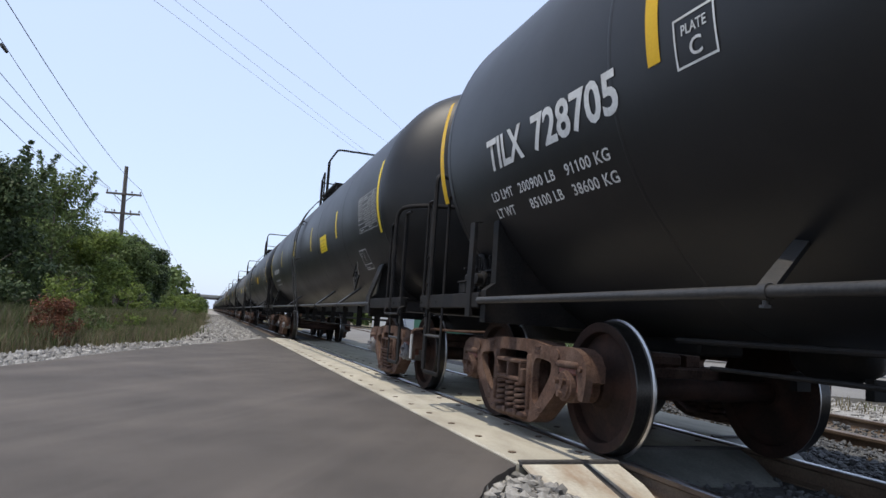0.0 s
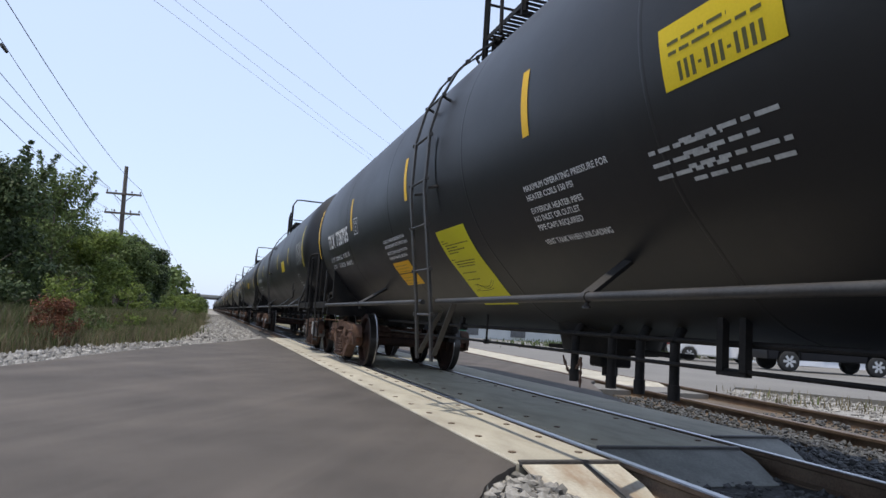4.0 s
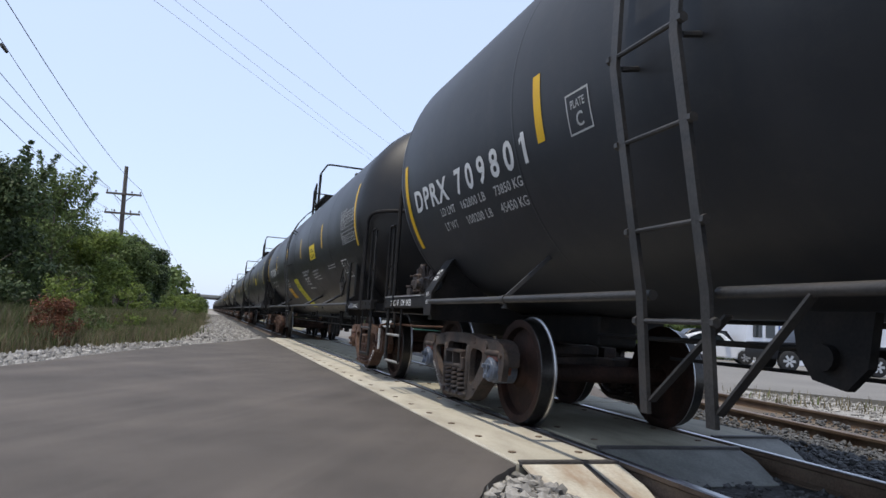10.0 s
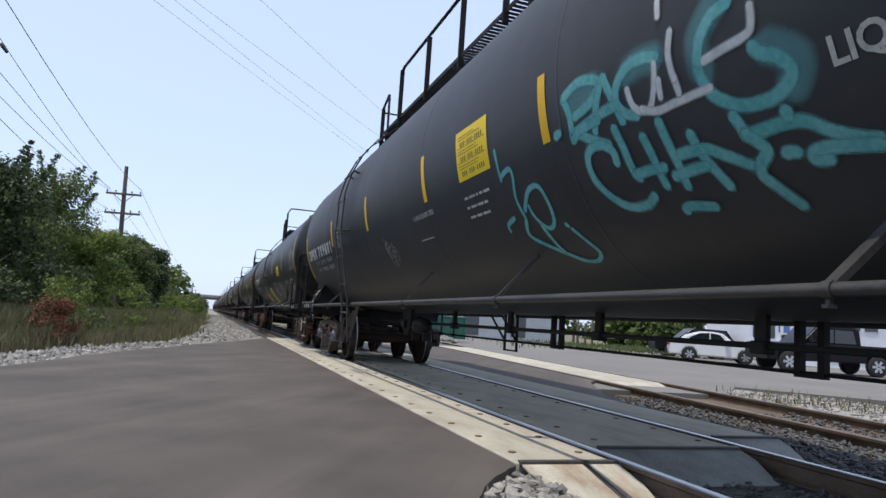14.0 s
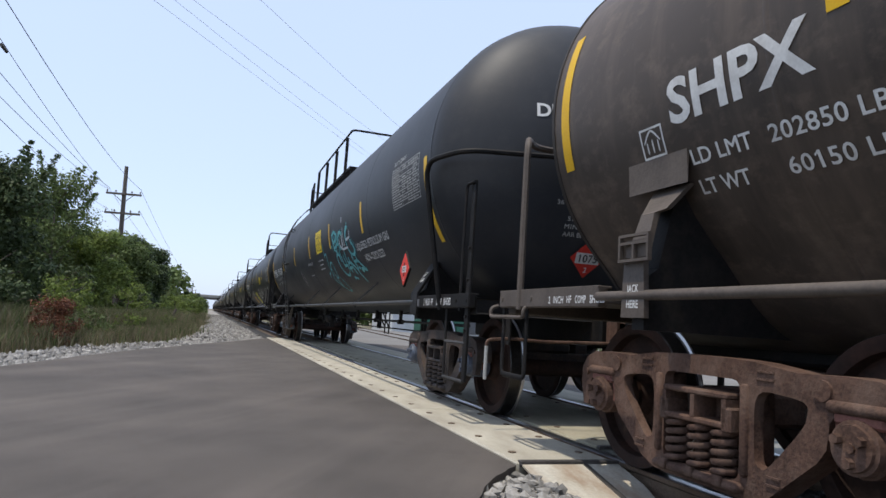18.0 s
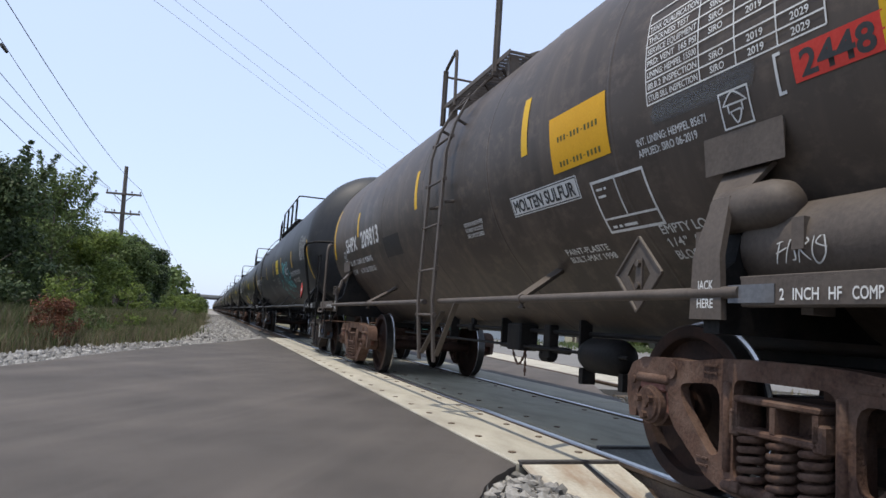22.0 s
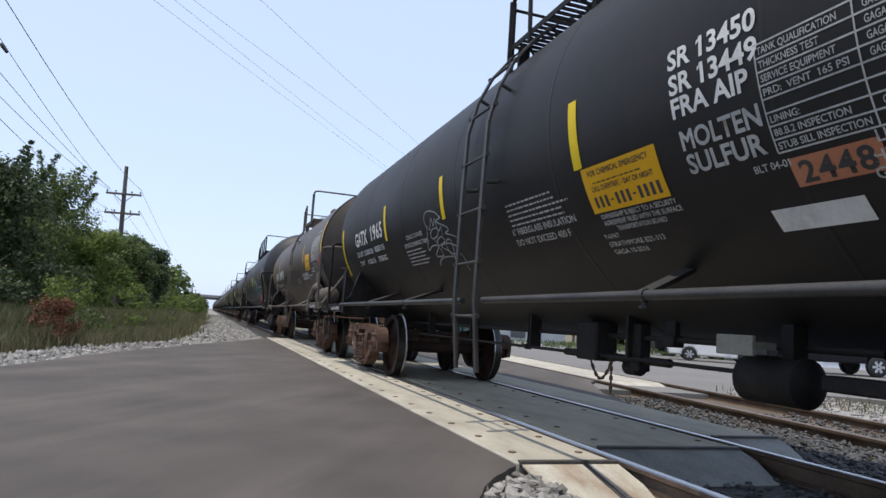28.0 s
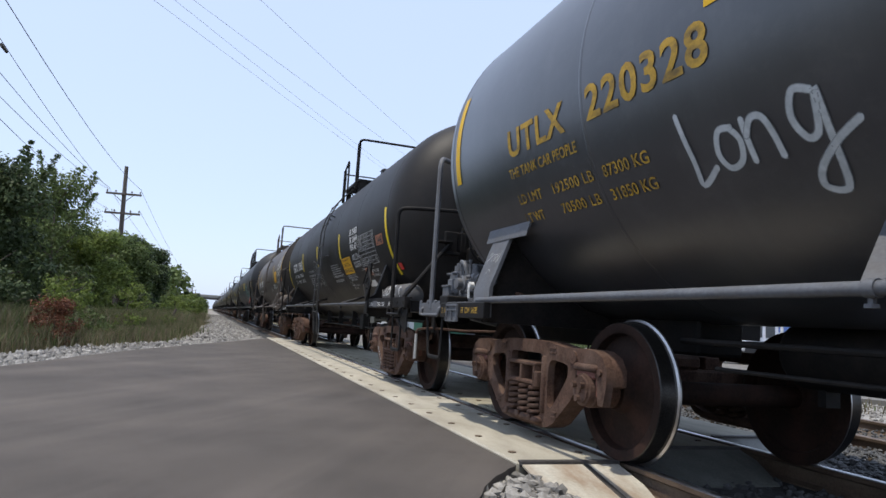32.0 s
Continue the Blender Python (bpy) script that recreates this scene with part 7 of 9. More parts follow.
graffiti(D, 1.0, -0.7, (((-0.01, 0.288), (-0.02, 0.364), (0.05, 0.417), (0.18, 0.423), (0.36, 0.386), (0.45, 0.337), (0.5, 0.312), (0.43, 0.305), (0.35, 0.29), (0.46, 0.248), (0.61, 0.202), (0.65, 0.162), (0.54, 0.139), (0.71, 0.099), (0.85, 0.054)), ((0.01, 0.285), (0.1, 0.227), (0.21, 0.338), (0.24, 0.254), (0.32, 0.321), (0.34, 0.231), (0.37, 0.182), (0.46, 0.214), (0.44, 0.128)), ((0.01, 0.285), (-0.02, 0.177), (-0.15, 0.016), (0.02, 0.048), (0.19, 0.029), (0.23, -0.082), (0.01, -0.07), (0.22, 0.035), (0.16, 0.098)), ((0.33, 0.223), (0.17, 0.218), (0.08, 0.164), (0.13, 0.121), (0.26, 0.133), (0.34, 0.176), (0.31, 0.226)), ((0.46, 0.072), (0.39, 0.117), (0.26, 0.097), (0.2, 0.038), (0.34, 0.041), (0.45, 0.064)), ((0.28, 0.009), (0.38, 0.036), (0.58, 0.022), (0.76, -0.043), (0.75, -0.069), (0.56, -0.096), (0.4, -0.031), (0.28, 0.009)), ((0.45, 0.037), (0.55, 0.074), (0.62, 0.044), (0.58, -0.06), (0.46, -0.193)), ((0.44, 0.029), (0.45, -0.046), (0.5, -0.128), (0.52, -0.228)), ((-0.03, -0.192), (0.08, -0.128), (0.27, -0.105), (0.47, -0.116)), ((0.53, -0.102), (0.7, -0.092), (0.75, -0.171), (0.7, -0.254), (0.72, -0.305))), 0.017, M_GREYSPRAY, "thin pale scrawled tag")
head_letters(D, "GATX 1965", -0.35, 0.62, 0.78, 0.11, M_WHITE)
head_letters(D, "CAPY  15270 GAL", -0.33, 0.51, 0.68, 0.075, M_WHITE)
head_letters(D, "CAPY  57803 L", -0.32, 0.40, 0.60, 0.075, M_WHITE)
head_patch(D, -0.03, 0.22, 0.42, 0.14, M_SALMON, "faded orange numbered card")
head_letters(D, "2448", 0.01, 0.24, 0.33, 0.1, M_INK)
head_patch(D, 0.32, 0.06, 0.28, 0.13, M_WHITE, "blank pale card")

# last car, yellow lettering and white tag
letters(E, "UTLX", 5.55, -0.32, 0.84, 0.195, M_GOLD)
letters(E, "220328", 4.45, -0.325, 1.05, 0.205, M_GOLD)
for words, y, s, w in (("THE TANK CAR PEOPLE", 5.60, -0.48, 0.98), ("LD LMT", 5.56, -0.685, 0.36), ("192500 LB", 5.05, -0.685, 0.52), ("87300 KG", 4.42, -0.685, 0.44), ("LT WT", 5.56, -0.835, 0.28), ("70500 LB", 5.02, -0.835, 0.48), ("31850 KG", 4.42, -0.835, 0.43)):
    letters(E, words, y, s, w, 0.072, M_GOLD)
strips(E, M_YELLOW, 0.1, ((6.62, -0.34, 0.48), (3.36, -0.08, 0.35)))
graffiti(E, 3.72, -1.05, (((0.02, 0.54), (0.05, 0.30), (0.05, 0.17), (0.18, 0.24)), ((0.34, 0.40), (0.26, 0.40), (0.22, 0.30), (0.26, 0.22), (0.34, 0.24), (0.37, 0.33), (0.33, 0.40)), ((0.41, 0.22), (0.41, 0.42)), ((0.41, 0.34), (0.46, 0.41), (0.52, 0.40), (0.55, 0.32), (0.56, 0.21)),
                          ((0.78, 0.44), (0.70, 0.46), (0.66, 0.36), (0.70, 0.26), (0.76, 0.28), (0.80, 0.44), (0.80, 0.2), (0.77, 0.02), (0.68, 0.04), (0.70, 0.12), (0.82, 0.22), (0.94, 0.28))), 0.046, M_SPRAYWHITE, "word sprayed in white")

# ---- fittings that set single cars apart ----
placard_holder(A, A["ob"], -7.22, 1.38, 0.23, M_FRAME, -1.48)
for c, y, m in ((C, -0.79, M_BROWNFRAME), (B, 4.0, M_PIPE), (A, 0.91, M_PIPE)):
    for a, b in (((-1.40, y - 0.71, 1.02), (-1.405, y - 0.25, 0.52)), ((-1.36, y - 0.24, 0.94), (-1.405, y + 0.21, 0.52))):
        bm = bmesh.new()
        d = Vector(b) - Vector(a)
        box(bm, -0.006, 0.006, -0.024, 0.024, -d.length / 2, d.length / 2, 0, Matrix.Translation((Vector(a) + Vector(b)) / 2) @ d.to_track_quat("Z", "X").to_matrix().to_4x4())
        part("ladder_strut", bm, m, c["ob"])
reservoir(C["ob"], -0.5, -2.52, 0.655, M_FRAME, 0.14, 0.30, "sooty black brake reservoir")
air_valve(A["ob"], -1.05, 7.75, 1.12, M_FRAME)
air_valve(B["ob"], -1.02, 8.98, 1.14, M_CASTBLACK)
air_valve(E["ob"], -1.02, 7.2, 1.1, M_GREYPAINT, "cluster of grey cast brake control valves")
bm = bmesh.new()
lathe(bm, [(3.86, 0.0), (3.86, 0.14), (4.17, 0.14), (4.18, 0.16), (4.21, 0.16), (4.22, 0.1), (4.3, 0.07), (4.3, 0.0)], 16, "Y")
for v in bm.verts:
    v.co = Vector((v.co.x - 0.3, v.co.z - 1.85, v.co.y))
box(bm, -0.44, -0.12, -1.93, -1.80, 4.26, 4.33, 0.02)
part("relief_valve", bm, M_PIPE, A["ob"], "grey relief valve housing on the crown")
reservoir(B["ob"], -0.35, 3.45, 0.77, M_FRAME, 0.12, 0.28, "black brake cylinder under the belly")
bm = bmesh.new()
slab(bm, [(3.82, 1.02), (4.32, 1.02), (4.28, 0.80), (4.18, 0.66), (3.98, 0.62), (3.86, 0.74)], -0.42, -0.36, bevel=0.008)
rod(bm, (-0.42, 4.08, 0.78), (-0.47, 4.08, 0.78), 0.07, 12)
part("brake_bracket", bm, M_FRAME, B["ob"], "black hanging brake bracket plate")
reservoir(A["ob"], 0.5, -7.9, 1.2, M_FRAME)
reservoir(A["ob"], 0.4, 5.42, 0.80, M_FRAME, 0.17, 0.30)
reservoir(E["ob"], 0.3, 4.0, 0.79, M_FRAME, 0.23, 0.55)


# release gear and card pocket on the last car's leading sill
bm = bmesh.new()
box(bm, -1.33, -1.12, 6.27, 6.40, 1.03, 1.21, 0.008)
box(bm, -1.35, -1.33, 6.26, 6.29, 1.02, 1.22, 0.004)
release = part("release_valve", bm, M_FRAME, E["ob"], "dark release valve box")
bm = bmesh.new()
rod(bm, (-1.33, 6.40, 1.17), (-1.37, 6.40, 1.17), 0.03, 12)
tube(bm, [(-1.365, 6.40, 1.17), (-1.37, 6.405, 1.12), (-1.365, 6.405, 1.06)], 0.011, 6, 0.02)
part("release_lever", bm, M_WHITE, release, "pale painted lever")
bm = bmesh.new()
tube(bm, [(-1.3, 6.27, 1.14), (-1.2, 6.1, 1.13), (-1.1, 5.9, 1.1)], 0.014, 6, 0.03)
part("release_rod", bm, M_RUST, release)
bm = bmesh.new()
for a, b in (((6.38, 6.65), (0.985, 1.005)), ((6.38, 6.65), (0.85, 0.865)), ((6.38, 6.395), (0.865, 0.985)), ((6.635, 6.65), (0.865, 0.985)), ((6.505, 6.518), (0.865, 0.95)), ((6.395, 6.635), (0.945, 0.956))):
    box(bm, -1.482, -1.462, *a, *b)
box(bm, -1.466, -1.463, 6.39, 6.64, 0.86, 0.99)
part("card_pocket", bm, M_GREYPAINT, E["ob"], "grey steel pocket for a car card")
bm = bmesh.new()
box(bm, -1.463, -1.405, 5.82, 6.86, 0.885, 1.015, 0.006)
part("side_sill", bm, M_FRAME, E["ob"])
bm = bmesh.new()
box(bm, -1.41, -1.2, 6.83, 7.05, 1.0, 1.09, 0.012)
part("corner_box", bm, M_FRAME, E["ob"])
bm = bmesh.new()
for st in (((0.0, 0.10), (0.07, 0.13), (0.05, 0.06), (0.0, 0.05), (0.02, 0.0)), ((0.12, 0.03), (0.09, 0.09), (0.14, 0.11), (0.16, 0.05), (0.12, 0.03)), ((0.18, 0.02), (0.19, 0.11), (0.24, 0.08), (0.19, 0.06), (0.25, 0.01)), ((0.25, 0.12), (0.27, 0.02), (0.31, 0.13)), ((0.10, -0.10), (0.14, -0.06), (0.20, -0.09))):
    brush(bm, [(0.04 + a * 0.75, b * 0.75) for a, b in st], 0.006)
xt = surface_x(E, 1.6) - 0.03
for v in bm.verts:
    f = (v.co.y + 0.2) / 0.45
    v.co = Vector((-1.417 + (xt + 1.417) * f - 0.006, 6.14 - v.co.x, 1.13 + 0.45 * f))
part("scrawl", bm, M_FADED, E["ob"], "pale scrawled tag on the jacking pad", smooth=0)


def hazard_diamond(car, y, z, x, d, material, words, label):
    bm = bmesh.new()
    slab(bm, rounded([(y, z + d), (y - d, z), (y, z - d), (y + d, z)], 0.06, 2), x - 0.006, x)
    p = part("hazard_placard", bm, material, car["ob"], label, smooth=0)
    bm = bmesh.new()
    slab(bm, [(y - d * 0.42, z - d * 0.2), (y + d * 0.42, z - d * 0.2), (y + d * 0.42, z + d * 0.2), (y - d * 0.42, z + d * 0.2)], x - 0.009, x - 0.006)
    part("number_field", bm, M_WHITE, p, smooth=0)
    bm = text_sheet(words, d * 0.7, d * 0.28)
    for v in bm.verts:
        v.co = Vector((x - 0.0105, y + d * 0.35 - v.co.x, z - d * 0.14 + v.co.y))
    part("numerals", bm, M_INK, p, smooth=0)
    bm = text_sheet("2", d * 0.12, d * 0.2)
    for v in bm.verts:
        v.co = Vector((x - 0.0085, y + d * 0.06 - v.co.x, z - d * 0.72 + v.co.y))
    part("numerals", bm, M_WHITE, p, smooth=0)


hazard_diamond(B, -7.65, 1.39, -1.492, 0.18, M_RED, "1075", "red diamond hazard placard")
placard_holder(B, B["ob"], -7.65, 1.39, 0.19, M_FRAME, -1.45)
for words, z, w in (("LIFT", 1.32, 0.10), ("HERE", 1.255, 0.115)):
    for y in (7.865, -7.785):
        bm = text_sheet(words, w, 0.042)
        for v in bm.verts:
            q = (z + v.co.y - 1.13) / 0.33
            v.co = Vector((-1.417 + (surface_x(B, 1.48) + 1.387) * q - 0.012, y - v.co.x, z + v.co.y))
        part("lift_lettering", bm, M_WHITE, B["ob"], smooth=0)
placard_holder(C, C["ob"], -3.83, 1.18, 0.215, M_BROWNFRAME, -1.13)
reservoir(C["ob"], -1.1, -5.26, 1.25, M_BROWNFRAME, 0.19, 0.62, "soot-brown air reservoir with a white scrawl")
reservoir(C["ob"], -1.24, -4.78, 1.42, M_BROWNFRAME, 0.11, 0.24, "small round brown reservoir")
hand_brake(C["ob"], -6.12, M_BROWNFRAME, -0.36, 1.86)
placard_holder(D, D["ob"], -5.35, 1.31, 0.235, M_FRAME, -1.43)
reservoir(D["ob"], -1.12, -5.93, 1.14, M_GREY, 0.16, 0.55, "dark grey air reservoir with a white scrawl")
hand_brake(D["ob"], -6.62, M_FRAME, -0.30, 1.86)


def barrel_tag(car, x, yc, z, r, strokes, width, material):
    """A scrawl on the flank of the air reservoir, stroke by stroke."""
    for i, st in enumerate(strokes):
        bm = brush(bmesh.new(), st, width)
        for v in bm.verts:
            th = v.co.y / r
            k = r + 0.004 + 0.0002 * i
            v.co = Vector((x - k * math.cos(th), yc - v.co.x, z + k * math.sin(th)))
        part("scrawl_stroke", bm, material, car["ob"], "white scrawled stroke", smooth=0)


barrel_tag(D, -1.12, -5.5, 1.18, 0.16, (((0.0, 0.05), (0.11, -0.04), (0.21, 0.07)), ((0.12, -0.09), (0.38, 0.08), (0.36, -0.07)), ((0.24, -0.03), (0.36, -0.01)), ((0.52, 0.08), (0.43, 0.05), (0.52, -0.01), (0.43, -0.07)), ((0.67, 0.10), (0.53, 0.05), (0.50, -0.02), (0.66, -0.01), (0.63, -0.07)), ((0.87, -0.07), (0.85, 0.05), (0.91, 0.06))), 0.019, M_WHITE)
barrel_tag(C, -1.1, -4.95, 1.21, 0.19, (((0.0, 0.03), (0.07, 0.055)), ((0.0, -0.05), (0.015, 0.03)), ((0.0, -0.01), (0.05, 0.01)), ((0.045, -0.05), (0.07, 0.045), (0.095, -0.03), (0.08, -0.04)), ((0.11, -0.05), (0.12, 0.05), (0.155, 0.03), (0.12, 0.0), (0.165, -0.045)), ((0.18, 0.06), (0.175, -0.02), (0.2, -0.06), (0.235, -0.02), (0.22, 0.05), (0.19, 0.02), (0.24, 0.0))), 0.007, M_FADED)

# dressed cars next up the train
for i, c in enumerate(CARS[5:]):
    m = (M_LEMON, M_YELLOW)[i % 2]
    k = c["half"] - 1.05
    strips(c, m, 0.1, ((k, -0.5, 0.4), (k * 0.57, -0.3, 0.2), (k * 0.17, -0.3, 0.2), (-k * 0.22, -0.3, 0.2), (-k * 0.61, -0.32, 0.15), (-k, -0.55, 0.42)))
    if i < 6:
        placard(c, -3.0, -0.45, 0.74, 0.31, m, 4, "yellow emergency placard", 40 + i)
        grid(c, -k + 1.2, -0.44, 1.1, 0.5, (0.36, 0.56, 0.78), 8, M_FADED, seed=50 + i)
        divided_box(c, -k + 1.6, -1.0, 0.46, 0.33, M_FADED, 60 + i)
        bars(c, k - 1.0, -0.42, 1.7, 1, 0.2, 0.2, M_FADED, seed=70 + i)
        bars(c, k - 1.0, -0.8, 1.6, 2, 0.14, 0.07, M_FADED, seed=80 + i)
placard_holder(CARS[5], CARS[5]["ob"], -6.9, 1.42, 0.2, M_FRAME, -1.5)


def pad_words(car, y, material):
    """Two small words on the jacking pad's foot."""
    for words, z in (("JACK", 1.05), ("HERE", 0.97)):
        bm = text_sheet(words, 0.10, 0.04)
        for v in bm.verts:
            v.co = Vector((-1.4185, y + 0.05 - v.co.x, z + v.co.y + (0.045 if car is B else 0.0)))
        part("jack_lettering", bm, material, car["ob"], smooth=0)


for c, y in ((B, 7.825), (C, 4.52), (C, -4.68)):
    pad_words(c, y, M_WHITE)


def pad_wing(car, y0, y1, z0, z1, out, material):
    """Bent plate that spreads the pad's load on the shell."""
    bm = bmesh.new()
    xa, xb = surface_x(car, z1), surface_x(car, z0)
    prof = [(xa - 0.004, z1), (xb - out, z0), (xb - out, z0 - 0.014), (xa + 0.012, z1 - 0.016)]
    rows = [[bm.verts.new((x, y, z)) for x, z in prof] for y in (y0, y1)]
    n = len(prof)
    for i in range(n):
        bm.faces.new((rows[0][i], rows[0][(i + 1) % n], rows[1][(i + 1) % n], rows[1][i]))
    bm.faces.new(rows[0])
    bm.faces.new(rows[1])
    part("pad_wing", bm, material, car["ob"], "bent plate above the jacking pad")


pad_wing(C, 4.33, 4.83, 1.635, 1.795, 0.07, M_BROWNFRAME)
pad_wing(C, -4.94, -4.46, 1.63, 1.80, 0.07, M_BROWNFRAME)
pad_wing(E, 5.52, 6.28, 1.54, 1.64, 0.10, M_GREYPAINT)


bm = bmesh.new()
for a, b in (((4.36, 4.615), (1.205, 1.22)), ((4.36, 4.615), (1.335, 1.35)), ((4.36, 4.375), (1.22, 1.335)), ((4.60, 4.615), (1.22, 1.335)), ((4.48, 4.495), (1.22, 1.295)), ((4.375, 4.60), (1.295, 1.31))):
    box(bm, -1.45, -1.425, *a, *b)
box(bm, -1.425, -1.40, 4.40, 4.58, 1.23, 1.32)
part("card_pocket", bm, M_BROWNFRAME, C["ob"], "small open steel frame on the pad")


def frame_words(car, truck_y, dy, z, slope, words, w, h, material):
    """Stencilled words on the near side frame, along its slanting member."""
    bm = text_sheet(words, w, h)
    c, s = math.cos(slope), math.sin(slope)
    for v in bm.verts:
        v.co = Vector((-1.0795, truck_y + dy - v.co.x * c + v.co.y * s, z + v.co.x * s + v.co.y * c))
    part("frame_lettering", bm, material, car["ob"], smooth=0)


frame_words(A, -7.19, -0.44, 0.175, 0.68, "TILX728705", 0.40, 0.05, M_WHITE)
frame_words(B, 7.825, 0.68, 0.40, -0.72, "DPRX 709801", 0.36, 0.035, M_FADED)
frame_words(D, 4.81, 0.70, 0.42, -0.75, "GATX 1965", 0.38, 0.045, M_WHITE)
frame_words(D, -5.38, 0.70, 0.42, -0.75, "GATX 1965", 0.34, 0.045, M_FADED)

# ---- plants, stones ----
M_LEAF = leafy("green_leaf", (0.06, 0.088, 0.028), (0.12, 0.16, 0.052))
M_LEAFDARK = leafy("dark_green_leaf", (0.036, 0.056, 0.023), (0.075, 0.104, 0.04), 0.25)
M_LEAFLIGHT = leafy("fresh_green_leaf", (0.10, 0.14, 0.032), (0.17, 0.22, 0.06), 0.45)
M_LEAFRED = leafy("dry_russet_leaf", (0.10, 0.036, 0.018), (0.17, 0.068, 0.036), 0.2)
M_DRYGRASS = leafy("dry_grass", (0.125, 0.105, 0.062), (0.22, 0.185, 0.115), 0.25)
M_WEED = leafy("green_weed", (0.06, 0.085, 0.03), (0.12, 0.145, 0.055), 0.3)


def mesh_from(name, verts, faces, material, smooth=False):
    me = bpy.data.meshes.new(name)
    me.from_pydata(verts.tolist(), [], faces.tolist())
    me.materials.append(material)
    me.update()
    if smooth:
        me.shade_smooth()
    return me


def leaves_at(centres, size, rng, stretch=1.0, face=None):
    """A pointed leaf of four corners at every centre, facing roughly along face where it is given, else at random."""
    n = len(centres)
    d = rng.normal(size=(n, 3))
    if face is not None:
        nn = face + 0.55 * rng.normal(size=(n, 3))
        nn /= np.linalg.norm(nn, axis=1)[:, None]
        d -= nn * np.sum(d * nn, 1)[:, None]
        d /= np.linalg.norm(d, axis=1)[:, None]
        e = np.cross(d, nn)
    else:
        d /= np.linalg.norm(d, axis=1)[:, None]
        e = np.cross(d, rng.normal(size=(n, 3)))
        e /= np.linalg.norm(e, axis=1)[:, None]
    s = size * rng.uniform(0.6, 1.3, n)[:, None]
    v = np.stack([centres - d * s * stretch, centres + e * s * 0.55, centres + d * s * stretch, centres - e * s * 0.55], 1).reshape(-1, 3)
    f = np.arange(4 * n).reshape(n, 4)
    return v, f


def crown_points(blobs, per, rng):
    """Points thickest near the skin of many uneven clumps, and the way out of the clump at each."""
    out, way = [], []
    for c, r in blobs:
        k = max(20, int(per * r * r))
        d = rng.normal(size=(k, 3))
        d /= np.linalg.norm(d, axis=1)[:, None]
        rad = r * rng.uniform(0.35, 1.0, k) ** 0.45 * (1 + 0.22 * rng.normal(size=k))
        out.append(np.array(c) + d * rad[:, None] * np.array([1, 1, 0.85]))
        way.append(d + np.array([0, 0, 0.35]))
    return np.concatenate(out), np.concatenate(way)


def tree(name, label, x, y, height, spread, material, seed, base=-0.3, low=0.12, clumps=46, per=900, leaf=0.075, trunks=1, category="tree", shoots=0):
    rng = np.random.default_rng(seed)
    rnd = random.Random(seed)
    ob = thing(name, label, category, "trees beside the line" if category == "tree" else "bushes beside the line", pose(x, y, base))
    bm = bmesh.new()
    limbs = []
    for k in range(trunks):
        a = rnd.uniform(0, 6.28)
        p = Vector((math.cos(a), math.sin(a), 0)) * 0.12 * k
        pts = [p.copy()]
        for i in range(1, 6):
            p = p + Vector((rnd.uniform(-0.12, 0.12) * spread * 0.4, rnd.uniform(-0.12, 0.12) * spread * 0.4, height * 0.15))
            pts.append(p.copy())
        for i in range(5):
            rod(bm, pts[i], pts[i + 1], 0.022 * height * (1 - i * 0.16), 7, 0.022 * height * (1 - (i + 1) * 0.16))
        for i in range(1, 6):
            for q in range(3):
                a = rnd.uniform(0, 6.28)
                d = Vector((math.cos(a) * spread * rnd.uniform(0.5, 0.95), math.sin(a) * spread * rnd.uniform(0.5, 0.95), height * rnd.uniform(0.05, 0.22)))
                limbs.append((pts[i], pts[i] + d))
                rod(bm, pts[i], pts[i] + d * 0.55, 0.008 * height * (1 - i * 0.12), 5, 0.004 * height)
                rod(bm, pts[i] + d * 0.55, pts[i] + d + Vector((0, 0, 0.1)), 0.004 * height, 4, 0.002 * height)
    part("trunk", bm, M_BARK, ob, "bark-covered trunk and limbs")
    blobs = []
    for i in range(clumps):
        z = height * (low + (0.94 - low) * rng.random() ** 0.8)
        f = z / height
        reach = spread * math.sin(math.pi * min(0.97, 0.30 + 0.62 * f)) ** 0.7
        a = rng.random() * 6.283
        rr = reach * rng.random() ** 0.5
        blobs.append(((math.cos(a) * rr, math.sin(a) * rr, z), height * rng.uniform(0.07, 0.13)))
    for a, b in limbs[::2]:
        blobs.append((tuple(b), height * rng.uniform(0.05, 0.09)))
    for k in range(shoots):
        # long leafy shoots that stand out of the top
        a, q = rng.random() * 6.283, rng.random() ** 0.5 * spread * 0.8
        foot = np.array([math.cos(a) * q, math.sin(a) * q, height * rng.uniform(0.72, 0.9)])
        lift = height * rng.uniform(0.1, 0.2)
        for i in range(7):
            blobs.append((tuple(foot + np.array([math.cos(a) * 0.05 * i, math.sin(a) * 0.05 * i, lift * i / 6])), height * (0.032 - 0.003 * i)))
    pts, way = crown_points(blobs, per, rng)
    v, f = leaves_at(pts, leaf, rng, 1.0, way)
    v[:, 2] = np.maximum(v[:, 2], 0.02)
    cr = new("crown", mesh_from("crown", v, f, material))
    cr.parent = ob
    tagged(cr, "dense crown of small leaves")
    return ob


